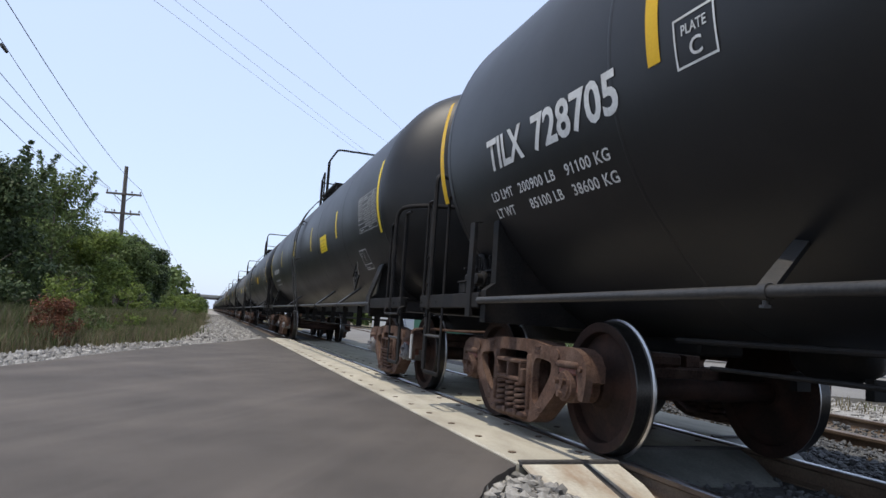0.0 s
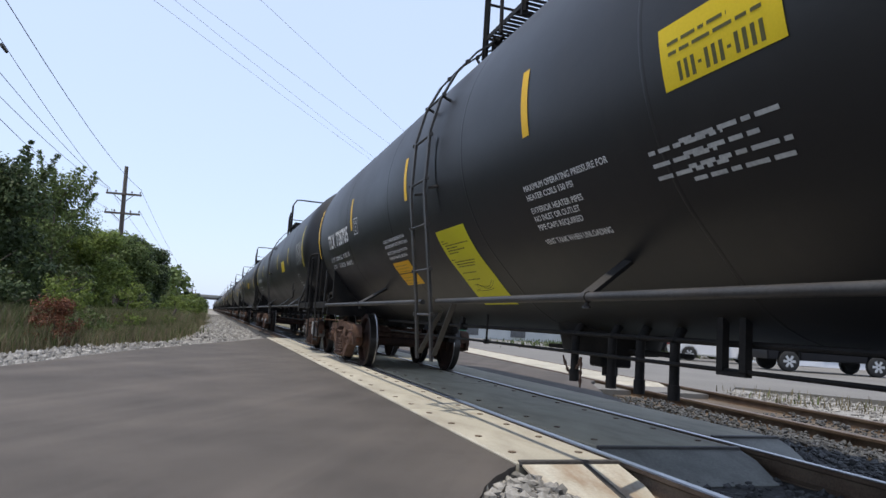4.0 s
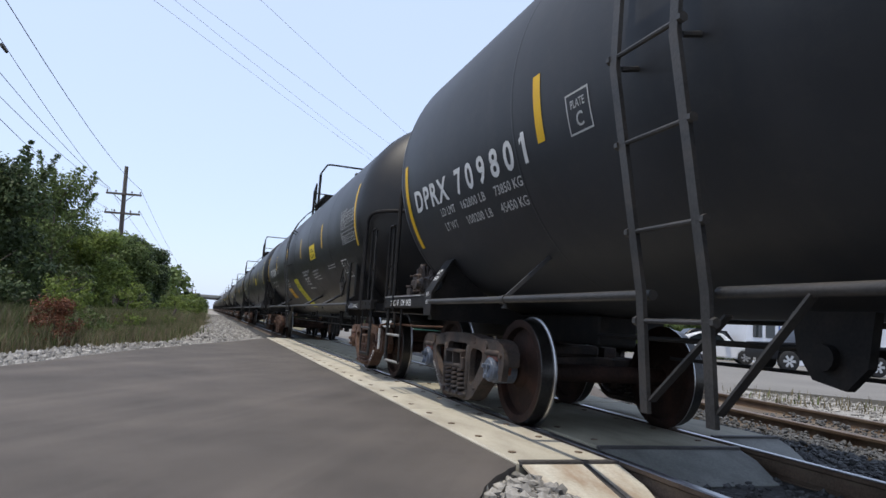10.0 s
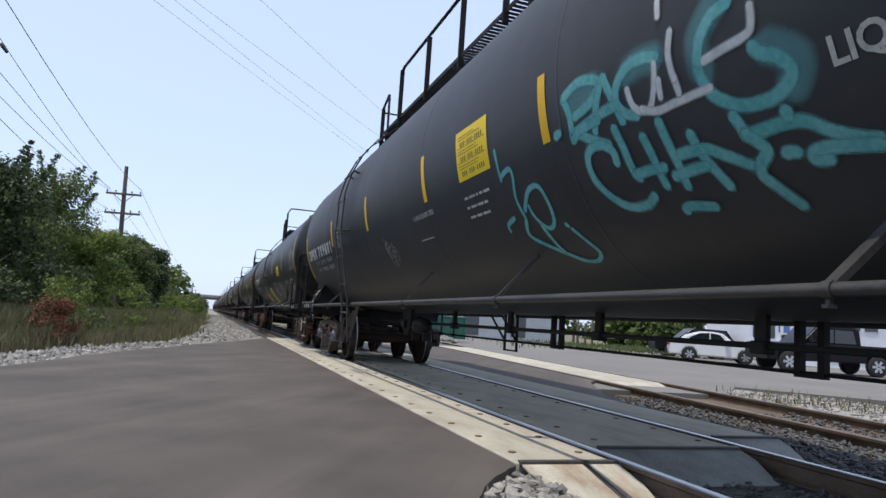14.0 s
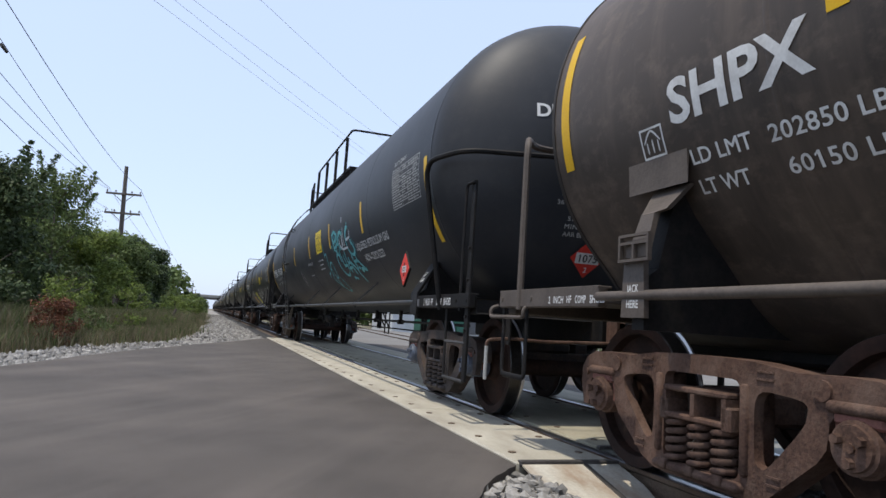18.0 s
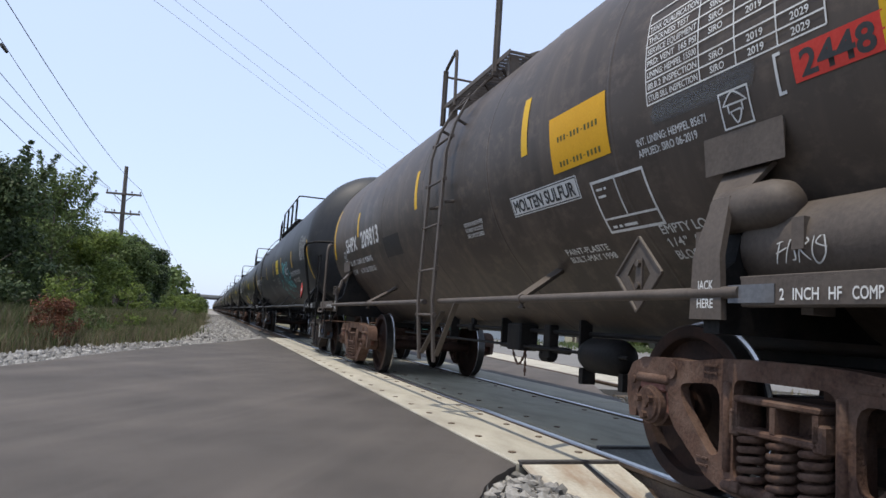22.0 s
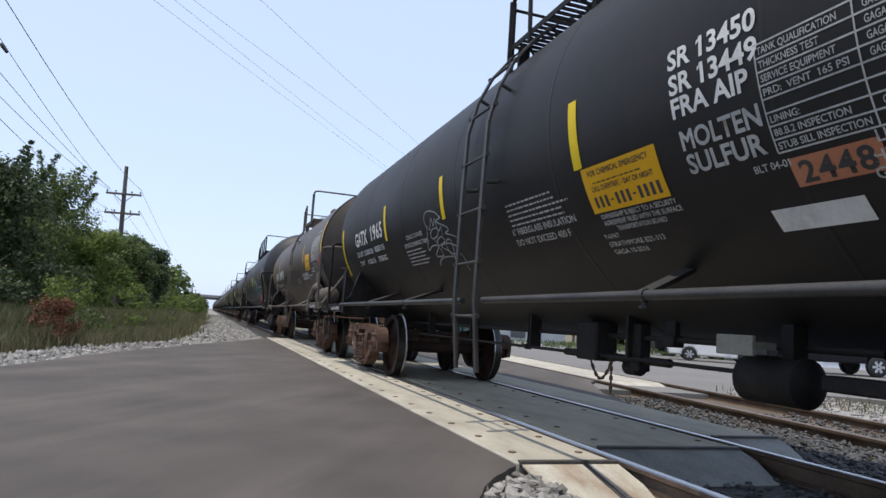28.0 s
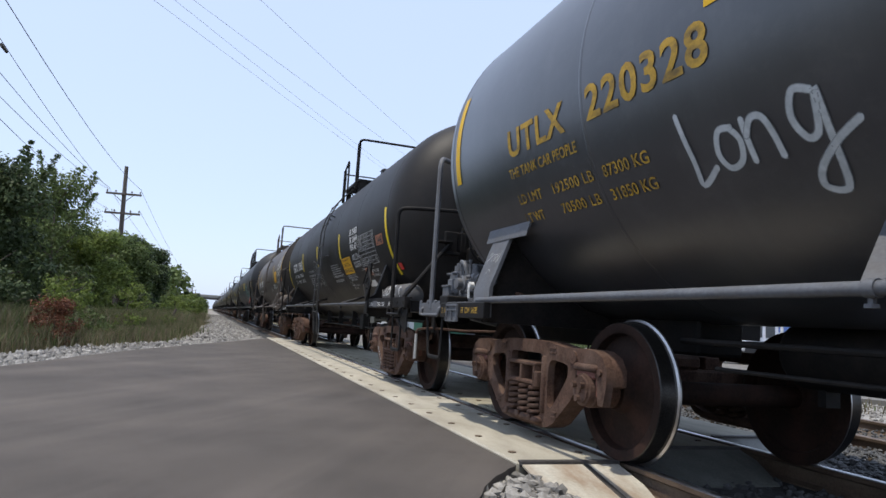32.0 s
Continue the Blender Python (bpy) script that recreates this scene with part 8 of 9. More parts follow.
tree("tree", "leafy green roadside tree with a dense crown", -6.9, 17.5, 4.45, 2.1, M_LEAF, 11, clumps=60, per=1700, leaf=0.058, shoots=10)
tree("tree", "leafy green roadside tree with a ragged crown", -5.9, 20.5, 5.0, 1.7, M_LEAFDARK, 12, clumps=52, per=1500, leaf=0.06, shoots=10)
tree("tree", "slender pale-leaved tree with an open top", -5.0, 24.5, 5.35, 1.15, M_LEAF, 13, clumps=26, per=700, low=0.3, leaf=0.05, shoots=22)
tree("tree", "leafy green roadside tree with a low crown", -5.5, 27.0, 4.5, 1.5, M_LEAF, 14, clumps=46, per=1400, leaf=0.06)
tree("tree", "bright green roadside tree with a low crown", -4.2, 26.5, 3.7, 1.3, M_LEAFLIGHT, 15, clumps=46, per=1400, leaf=0.06)
tree("tree", "bright green roadside tree with a low crown", -3.9, 33.0, 4.0, 1.4, M_LEAF, 16, clumps=46, per=1300, leaf=0.065, shoots=6)
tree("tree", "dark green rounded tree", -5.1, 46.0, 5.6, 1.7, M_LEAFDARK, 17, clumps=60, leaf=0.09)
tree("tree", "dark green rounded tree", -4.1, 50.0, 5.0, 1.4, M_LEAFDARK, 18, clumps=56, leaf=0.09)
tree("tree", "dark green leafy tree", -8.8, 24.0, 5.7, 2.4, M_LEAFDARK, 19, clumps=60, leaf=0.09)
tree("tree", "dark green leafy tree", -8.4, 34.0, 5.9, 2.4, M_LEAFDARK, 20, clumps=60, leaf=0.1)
tree("bush", "rounded bright green bush in the weeds", -1.9, 42.0, 1.75, 1.0, M_LEAFLIGHT, 21, clumps=30, per=1600, low=0.1, leaf=0.05, category="bush")
tree("bush", "rounded bright green bush in the weeds", -1.4, 48.0, 1.75, 1.0, M_LEAFLIGHT, 22, clumps=30, per=1600, low=0.1, leaf=0.055, category="bush")
tree("bush", "green bush under the trees", -3.4, 19.0, 1.7, 0.9, M_LEAFLIGHT, 23, clumps=26, per=1600, low=0.08, leaf=0.05, category="bush")
tree("bush", "green bush under the trees", -2.7, 25.0, 1.8, 0.9, M_LEAFLIGHT, 24, clumps=26, per=1600, low=0.08, leaf=0.05, category="bush")
# the darker leaves of three of these bushes put in the shade under the trees
tree("bush", "bush with leaves darkened for the shade under the trees", -4.9, 17.2, 2.2, 1.3, M_LEAFDARK, 25, clumps=34, per=1400, low=0.06, leaf=0.055, category="bush")
tree("bush", "bush with leaves darkened for the shade under the trees", -4.3, 22.5, 2.2, 1.3, M_LEAFDARK, 26, clumps=34, per=1400, low=0.06, leaf=0.055, category="bush")
tree("bush", "bush with leaves darkened for the shade under the trees", -6.3, 15.5, 2.2, 1.4, M_LEAFDARK, 29, clumps=34, per=1400, low=0.06, leaf=0.055, category="bush")
tree("bush", "dry russet-brown shrub among grass", -2.78, 14.7, 1.15, 0.5, M_LEAFRED, 27, clumps=64, per=4200, low=0.04, leaf=0.024, category="bush")
tree("bush", "dark green leafy bush by the gravel", -2.6, 36.0, 1.6, 0.9, M_LEAF, 28, clumps=30, per=1500, low=0.08, leaf=0.055, category="bush")
tree("bush", "low green weedy bush in the dry grass", -2.5, 16.8, 0.95, 0.6, M_LEAF, 35, clumps=24, per=2400, low=0.05, leaf=0.035, category="bush")
tree("bush", "low green weedy bush in the dry grass", -2.0, 20.0, 0.85, 0.5, M_LEAFLIGHT, 36, clumps=22, per=2400, low=0.05, leaf=0.035, category="bush")
tree("bush", "low green weedy bush in the dry grass", -1.5, 27.5, 0.8, 0.5, M_LEAFLIGHT, 37, clumps=22, per=2400, low=0.05, leaf=0.04, category="bush")
for i in range(14):
    y = 56 + i * 9.5
    tree("bush", "green bush along the line", -1.4 - 0.5 * (i % 3), y, 1.75 + 0.45 * ((i * 7) % 3) + 0.012 * (y - 56), 1.2, (M_LEAF, M_LEAFLIGHT, M_LEAFDARK)[i % 3], 100 + i, clumps=18, per=500, low=0.08, leaf=0.13, category="bush")


def far_woods(name, label, spots, seed, leaf=0.35, height=6.0):
    """Woods too far off to count, as one mass of leaves."""
    rng = np.random.default_rng(seed)
    vs, fs, n = [], [], 0
    for x0, y0, x1, y1, k in spots:
        for i in range(k):
            f = rng.random()
            cx, cy = x0 + (x1 - x0) * f + rng.normal() * 2, y0 + (y1 - y0) * f + rng.normal() * 2
            h = height * rng.uniform(0.6, 1.25)
            blobs = [((cx + rng.normal() * h * 0.22, cy + rng.normal() * h * 0.22, h * rng.uniform(0.1, 0.9)), h * rng.uniform(0.12, 0.24)) for _ in range(9)]
            pts, way = crown_points(blobs, 60, rng)
            v, fc = leaves_at(pts, leaf, rng, 1.0, way)
            vs.append(v)
            fs.append(fc + n)
            n += len(v)
    ob = new(name, mesh_from(name, np.concatenate(vs), np.concatenate(fs), M_LEAF))
    ob.location.z = -0.3
    return tagged(ob, label, "woods", kind="stuff")


far_woods("far_woods", "distant green woods behind the street", [(30, 62, 62, 58, 16), (14, 95, 30, 80, 12), (60, 58, 130, 70, 30), (20, 120, 160, 130, 40)], 31)
far_woods("far_woods", "distant green woods beyond the line", [(-9, 55, -9, 120, 26), (-14, 40, -12, 140, 30), (-20, 430, -8, 440, 10), (8, 440, 40, 440, 16), (-60, 20, -30, 200, 40)], 32)

far_woods("far_woods", "low green scrub along the line far off", [(-6, 125, -6, 380, 70)], 33, 0.22, 2.7)


def blades(name, label, spots, n, h0, h1, material, seed, width=0.012, z=-0.2):
    """Grass: bent blades of two faces each."""
    rng = np.random.default_rng(seed)
    c = []
    per = n // len(spots)
    for (x0, y0), (x1, y1), w in spots:
        f = rng.random(per)
        cl = rng.normal(size=(max(4, per // 26), 2))
        pick = cl[rng.integers(0, len(cl), per)]
        c.append(np.stack([x0 + (x1 - x0) * f + pick[:, 0] * w * 0.5 + rng.normal(size=per) * 0.1, y0 + (y1 - y0) * f + pick[:, 1] * w * 0.5 + rng.normal(size=per) * 0.1, np.full(per, z)], 1))
    c = np.concatenate(c)
    m = len(c)
    a = rng.random(m) * 6.283
    side = np.stack([np.cos(a), np.sin(a), np.zeros(m)], 1) * width * rng.uniform(0.6, 1.4, m)[:, None]
    h = rng.uniform(h0, h1, m)
    b = rng.random(m) * 6.283
    lean = np.stack([np.cos(b), np.sin(b), np.zeros(m)], 1) * (h * rng.uniform(0.05, 0.5, m))[:, None]
    mid = c + lean * 0.35 + np.stack([np.zeros(m), np.zeros(m), h * 0.6], 1)
    tip = c + lean + np.stack([np.zeros(m), np.zeros(m), h], 1)
    v = np.stack([c - side, c + side, mid - side * 0.8, mid + side * 0.8, tip], 1).reshape(-1, 3)
    k = np.arange(m)[:, None] * 5
    me = bpy.data.meshes.new(name)
    quads = (k + np.array([0, 1, 3, 2])).tolist()
    tris = (k + np.array([2, 3, 4])).tolist()
    me.from_pydata(v.tolist(), [], quads + tris)
    me.materials.append(material)
    ob = new(name, me)
    return tagged(ob, label, "grass", kind="stuff")


EDGE = [((-6.5, 10.5), (-2.9, 15.2), 1.1), ((-3.1, 15.0), (-1.5, 19.5), 0.7), ((-1.9, 18.5), (-0.9, 28.0), 0.7), ((-1.7, 28), (-0.7, 44), 0.7)]
BACK = [((-8, 11.5), (-3.6, 17.0), 1.3), ((-4.2, 17), (-2.3, 24.0), 0.9), ((-3, 24), (-1.6, 36), 0.9), ((-2.5, 36), (-1.0, 60), 0.9)]
blades("dry_grass", "tall dry straw-coloured grass", EDGE, 34000, 0.14, 0.50, M_DRYGRASS, 41, 0.006)
blades("green_weeds", "tall green weeds", EDGE, 14000, 0.12, 0.52, M_WEED, 42, 0.008)
blades("dry_grass", "tall dry straw-coloured grass", BACK, 40000, 0.3, 0.92, M_DRYGRASS, 43, 0.007)
blades("green_weeds", "tall green weeds under the trees", BACK, 26000, 0.3, 0.95, M_WEED, 44, 0.009)
blades("dry_grass", "sparse dry weeds in the verge", [((9.3, 9.6), (11.6, 6.6), 0.7), ((10.2, 11.0), (13.0, 5.0), 0.8)], 420, 0.04, 0.2, M_DRYGRASS, 45, 0.01, -0.14)
blades("green_weeds", "sparse green weeds in the verge", [((9.3, 9.8), (12.0, 6.0), 0.6)], 60, 0.06, 0.2, M_WEED, 46, 0.012, -0.14)
blades("lawn_grass", "mown grass lawn across the street", [((19, 32), (40, 40), 6.0), ((24, 40), (60, 50), 6.0)], 9000, 0.08, 0.22, M_WEED, 47, 0.03, 0.02)


def stones(name, label, spots, n, size0, size1, material, seed, z):
    """Crushed stone: each one a small uneven lump with its own faces."""
    rng = np.random.default_rng(seed)
    bm = bmesh.new()
    bmesh.ops.create_icosphere(bm, subdivisions=1, radius=1.0)
    base = np.array([v.co[:] for v in bm.verts])
    face = np.array([[v.index for v in f.verts] for f in bm.faces])
    bm.free()
    c = []
    total = sum(s[4] for s in spots)
    for x0, x1, y0, y1, w in spots:
        k = int(n * w / total)
        c.append(np.stack([rng.uniform(x0, x1, k), y0 + (y1 - y0) * rng.random(k) ** 1.3, np.full(k, 0.0)], 1))
    c = np.concatenate(c)
    m = len(c)
    s = rng.uniform(size0, size1, m)
    c[:, 2] = z(c[:, 0], c[:, 1]) + s * rng.uniform(0.0, 0.7, m)
    v = base[None] * (1 + 0.28 * rng.normal(size=(m, len(base), 1))).clip(0.55, 1.5)
    v = v * (s[:, None, None] * rng.uniform(0.6, 1.15, (m, 1, 3)))
    a = rng.random(m) * 6.283
    ca, sa = np.cos(a)[:, None], np.sin(a)[:, None]
    v = np.stack([v[:, :, 0] * ca - v[:, :, 1] * sa, v[:, :, 0] * sa + v[:, :, 1] * ca, v[:, :, 2] * 0.8], 2) + c[:, None, :]
    f = (face[None] + (np.arange(m) * len(base))[:, None, None]).reshape(-1, 3)
    ob = new(name, mesh_from(name, v.reshape(-1, 3), f, material))
    return tagged(ob, label, "ballast", kind="stuff")


def flat_z(h):
    return lambda x, y: np.full(x.shape, h)


def apron_edge(y):
    return np.interp(y, [0.5, 5.5, 9.1, 11.3, 13.6, 15.2, 17.6, 19.6, 21.9, 22.5], [-4.4, -3.1, -2.25, -1.75, -1.15, -0.6, 0.2, 0.9, 1.6, 1.9])


def stone_band(name, label, n, y0, y1, width, seed, size0, size1, material):
    rng = np.random.default_rng(seed)
    y = rng.uniform(y0, y1, n)
    x = apron_edge(y) - 0.02 - width * rng.random(n) ** 1.4
    bm = bmesh.new()
    bmesh.ops.create_icosphere(bm, subdivisions=1, radius=1.0)
    base = np.array([v.co[:] for v in bm.verts])
    face = np.array([[v.index for v in f.verts] for f in bm.faces])
    bm.free()
    s = rng.uniform(size0, size1, n)
    c = np.stack([x, y, -0.11 + s * rng.uniform(0, 0.8, n)], 1)
    v = base[None] * (1 + 0.28 * rng.normal(size=(n, len(base), 1))).clip(0.55, 1.5) * (s[:, None, None] * rng.uniform(0.6, 1.15, (n, 1, 3))) + c[:, None, :]
    f = (face[None] + (np.arange(n) * len(base))[:, None, None]).reshape(-1, 3)
    return tagged(new(name, mesh_from(name, v.reshape(-1, 3), f, material)), label, "ballast", kind="stuff")


stone_band("ballast_stones", "loose pale crushed stone along the asphalt edge", 5200, 5.0, 22.6, 1.3, 51, 0.025, 0.065, M_STONE)
stones("ballast_stones", "pale crushed stone beside the line", [(-0.4, 1.85, 22.6, 32, 3), (-0.1, 1.85, 30, 60, 3), (0.0, 1.85, 50, 110, 2)], 6500, 0.03, 0.07, M_STONE, 52, flat_z(-0.12))
stones("ballast_stones", "pale crushed stone at the asphalt corner", [(1.3, 1.98, 2.2, 3.8, 3), (0.95, 1.5, 1.6, 3.0, 1)], 1100, 0.018, 0.05, M_STONE, 53, flat_z(-0.085))
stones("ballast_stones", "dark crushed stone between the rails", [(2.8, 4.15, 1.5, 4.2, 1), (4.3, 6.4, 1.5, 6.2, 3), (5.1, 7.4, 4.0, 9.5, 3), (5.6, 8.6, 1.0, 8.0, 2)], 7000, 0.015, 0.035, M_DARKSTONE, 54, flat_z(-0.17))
stones("ballast_stones", "pale loose stone on the verge", [(8.7, 11.8, 3.0, 10.6, 1)], 1800, 0.02, 0.05, M_STONE, 55, flat_z(-0.15))

# ---- utility line ----


def insulator_mesh():
    bm = bmesh.new()
    lathe(bm, [(0, 0.0), (0, 0.02), (0.05, 0.02), (0.06, 0.05), (0.09, 0.045), (0.1, 0.06), (0.13, 0.05), (0.16, 0.02), (0.17, 0)], 10, "Y")
    for v in bm.verts:
        v.co = Vector((v.co.x, v.co.z, v.co.y))
    return mesh_of(bm, "insulator", M_BEARING)


def pole(x, y, top, lean, label, arms=(1.75, 2.95)):
    ob = thing("utility_pole", label, "utility pole", "poles along the line", pose(x, y, -0.4, 0, lean, 0))
    bm = bmesh.new()
    rod(bm, (0, 0, 0), (0, 0, top), 0.17, 14, 0.11)
    part("pole_shaft", bm, M_POLE, ob, "weathered wooden shaft")
    for k in arms:
        bm = bmesh.new()
        box(bm, -1.0, 1.0, -0.19, -0.09, top - k - 0.06, top - k + 0.06, 0.006)
        arm = part("crossarm", bm, M_POLE, ob, "wooden crossarm")
        for s in (-1, 1):
            bm = bmesh.new()
            rod(bm, (s * 0.62, -0.2, top - k), (0, -0.16, top - k - 0.55), 0.018, 6)
            part("arm_brace", bm, M_STEELLIP, arm)
        for q in (-0.93, -0.45, 0.45, 0.93):
            piece("insulator", shared("insulator", insulator_mesh), arm, pose(q, -0.14, top - k + 0.06))
    return ob


pole(-5.39, 45.0, 9.6, -1.73, "weathered wooden utility pole with two crossarms")
pole(-5.75, 130.0, 8.9, 0.8, "distant wooden utility pole with crossarms")
pole(-5.75, 187.0, 8.6, 0.5, "distant wooden utility pole with crossarms")
pole(-5.75, 236.0, 8.6, 0.0, "distant wooden utility pole with crossarms")
pole(-5.75, 290.0, 8.6, 0.0, "distant wooden utility pole with crossarms")
pole(-5.75, -14.0, 9.8, 0.0, "weathered wooden utility pole with two crossarms")
pole(42.0, 72.0, 13.0, 0.0, "tall wooden utility pole across the street")
pole(72.0, 60.0, 30.0, 0.0, "very tall pole far across the street", (0.6,))


def cable(a, b, sag, r, label, material=None):
    a, b = Vector(a), Vector(b)
    bm = bmesh.new()
    n = 18
    tube(bm, [a + (b - a) * (i / n) - Vector((0, 0, sag * 4 * (i / n) * (1 - i / n))) for i in range(n + 1)], r, 5)
    ob = new("overhead_cable", mesh_of(bm, "overhead_cable", material or M_WIRE))
    return tagged(ob, label, "cable", "overhead cables")


NEAR = ((0.93, 7.6, 8.7, 1.55, 0.4), (-0.93, 7.5, 12.6, 1.55, 0.2), (-0.8, 7.5, 9.75, 1.55, 0.4), (-0.93, 7.45, 8.55, 1.55, 0.4), (-0.93, 6.3, 8.85, 1.55, 0.4))
for q, arm, start, sag, out in NEAR:
    cable((-5.75 + q + out, -13.9, start + 0.2), (-5.6 + q, 44.86, arm + 0.2), sag, 0.011, "thin grey overhead cable between poles")
for k, arm in ((1.75, 7.55), (2.95, 6.35)):
    for q in (-0.93, 0.93):
        cable((-5.6 + q, 44.86, arm + 0.2), (-5.7 + q, 129.86, 8.5 - k + 0.2), 0.5, 0.011, "thin grey overhead cable between poles")
        cable((-5.7 + q, 129.86, 8.5 - k + 0.2), (-5.7 + q, 186.86, 8.2 - k + 0.2), 0.5, 0.011, "thin grey overhead cable between poles")
# wires slung across the tracks from pole to pole, out of sight on both sides
spans = []
for (xa, ya), (xb, yb) in (((-2.9, 23.7), (6.5, 38.0)), ((-2.2, 23.4), (6.7, 37.4)), ((-1.6, 23.1), (7.6, 35.3)), ((0.5, 22.0), (7.7, 32.3))):
    d = Vector((xb - xa, yb - ya, 0))
    p, q = Vector((xa, ya, 11.8)) - d * 2.2, Vector((xa, ya, 11.8)) + d * 4.0
    spans.append((p, q))
    cable(p, q, 0.8, 0.007, "faint overhead cable slung across the tracks", M_FINEWIRE)
for n in (0, 1):
    pts = [s[n] for s in spans]
    mid = sum(pts, Vector()) / len(pts)
    ob = thing("utility_pole", "tall wooden pole that carries the crossing wires", "utility pole", "poles along the line", pose(mid.x, mid.y, -0.4))
    bm = bmesh.new()
    rod(bm, (0, 0, 0), (0, 0, 12.6), 0.18, 14, 0.12)
    part("pole_shaft", bm, M_POLE, ob, "weathered wooden shaft")
    for p in pts:
        bm = bmesh.new()
        rod(bm, (0, 0, 12.1), (p.x - mid.x, p.y - mid.y, 12.2), 0.05, 8)
        part("bracket_arm", bm, M_POLE, ob)
bm = bmesh.new()
rod(bm, (-0.0, -0.28, 0), (0, 0.28, 0), 0.055, 12)
rod(bm, (0, -0.12, 0), (0, -0.12, 0.1), 0.02, 6)
rod(bm, (0, 0.12, 0), (0, 0.12, 0.1), 0.02, 6)
q, arm, start, sag, out = NEAR[1]
f = (22.5 + 13.9) / (44.86 + 13.9)
zc = start + 0.2 + (arm - start) * f - sag * 4 * f * (1 - f)
closure = new("cable_closure", mesh_of(bm, "cable_closure", M_STEELLIP))
closure.location = (-5.75 + q + out + (0.15 - out) * f, 22.5, zc - 0.09)
tagged(closure, "dark splice closure hung on a cable", "cable closure")

# ---- overpass far down the line ----
over = thing("overpass", "concrete road overpass far down the line", "overpass", at=pose(0, 430, 0))
bm = bmesh.new()
box(bm, -70, 70, -5, 5, 7.3, 8.0, 0.05)
part("deck", bm, M_CONCRETE, over)
bm = bmesh.new()
box(bm, -70, 70, -5.2, -4.9, 8.0, 8.9, 0.03)
part("parapet", bm, M_CONCRETE, over)
bm = bmesh.new()
box(bm, -70, 70, -4.6, 4.6, 6.2, 7.3, 0.05)
part("girder", bm, M_STEELLIP, over)
for x in (-9.0, 11.0, 26.0, -24.0):
    for y in (-3, 0, 3):
        bm = bmesh.new()
        rod(bm, (x, y, -0.4), (x, y, 6.2), 0.5, 12)
        part("pier", bm, M_CONCRETE, over)

# ---- street side ----
M_CARBLACK = surf("black_car_paint", (0.005, 0.005, 0.007), (0.008, 0.008, 0.010), 0.25, scale=1, fine=20, bump=0.0, spec=0.2)
M_CARWHITE = surf("white_car_paint", (0.62, 0.62, 0.63), (0.7, 0.7, 0.7), 0.2, scale=1, fine=20, bump=0.0, spec=0.7)
M_TYRE = surf("black_tyre_rubber", (0.012, 0.012, 0.012), (0.025, 0.025, 0.025), 0.8, scale=6, fine=50)
M_RIM = surf("bright_alloy_rim", (0.45, 0.45, 0.46), (0.6, 0.6, 0.6), 0.3, metal=0.9, scale=6, fine=50, bump=0)
M_GLASS = glassy("dark_window_glass", (0.015, 0.02, 0.022))
M_TAIL = glassy("dark_red_lamp_glass", (0.16, 0.01, 0.01), 0.15)
M_LAMP = glassy("clear_lamp_glass", (0.5, 0.5, 0.5), 0.1)
M_SIDING = surf("white_clapboard", (0.62, 0.64, 0.68), (0.7, 0.72, 0.76), 0.6, scale=2, fine=30, bump=0.05)
M_ROOF = surf("grey_shingle", (0.09, 0.09, 0.09), (0.16, 0.155, 0.15), 0.9, scale=3, fine=30, bump=0.3)
M_NOTICE = surf("blue_notice_paint", (0.06, 0.12, 0.32), (0.10, 0.17, 0.4), 0.5, scale=3, fine=30, bump=0.0)
M_GREEN = surf("green_painted_steel", (0.015, 0.09, 0.06), (0.03, 0.13, 0.09), 0.5, scale=3, fine=30)
M_WALL = surf("pale_grey_metal_wall", (0.45, 0.47, 0.48), (0.55, 0.57, 0.58), 0.6, scale=1, fine=20, bump=0.05)


def road_wheel(parent, x, y, r, side):
    """Tyre with rim, spokes and hub, facing the side given."""
    bm = bmesh.new()
    w = 0.11
    lathe(bm, [(-w, r * 0.62), (-w, r * 0.9), (-w * 0.75, r), (w * 0.75, r), (w, r * 0.9), (w, r * 0.62), (-w, r * 0.62)], 32, "Y")
    for v in bm.verts:
        v.co += Vector((x, y, r))
    t = part("tyre", bm, M_TYRE, parent)
    bm = bmesh.new()
    lathe(bm, [(-w * 0.9, 0), (-w * 0.9, r * 0.6), (-w, r * 0.64), (-w * 0.6, r * 0.64), (w, r * 0.62), (w, 0)], 32, "Y")
    f = side
    for v in bm.verts:
        v.co = Vector((x + v.co.x, y - v.co.y * f * -1, r + v.co.z))
    part("rim", bm, M_TYRE, t)
    for k in range(6):
        a = 2 * math.pi * k / 6
        bm = bmesh.new()
        yy = y + f * w * 1.02
        d = Vector((math.cos(a), 0, math.sin(a)))
        n = Vector((-math.sin(a), 0, math.cos(a)))
        c = Vector((x, yy, r))
        vs = [bm.verts.new(c + d * r * 0.08 + n * r * 0.1), bm.verts.new(c + d * r * 0.6 + n * r * 0.13), bm.verts.new(c + d * r * 0.6 - n * r * 0.13), bm.verts.new(c + d * r * 0.08 - n * r * 0.1)]
        fc = bm.faces.new(vs)
        ext = bmesh.ops.extrude_face_region(bm, geom=[fc])
        for g in ext["geom"]:
            if isinstance(g, bmesh.types.BMVert):
                g.co.y -= f * 0.03
        part("spoke", bm, M_RIM, t, "bright alloy spoke")
    return t


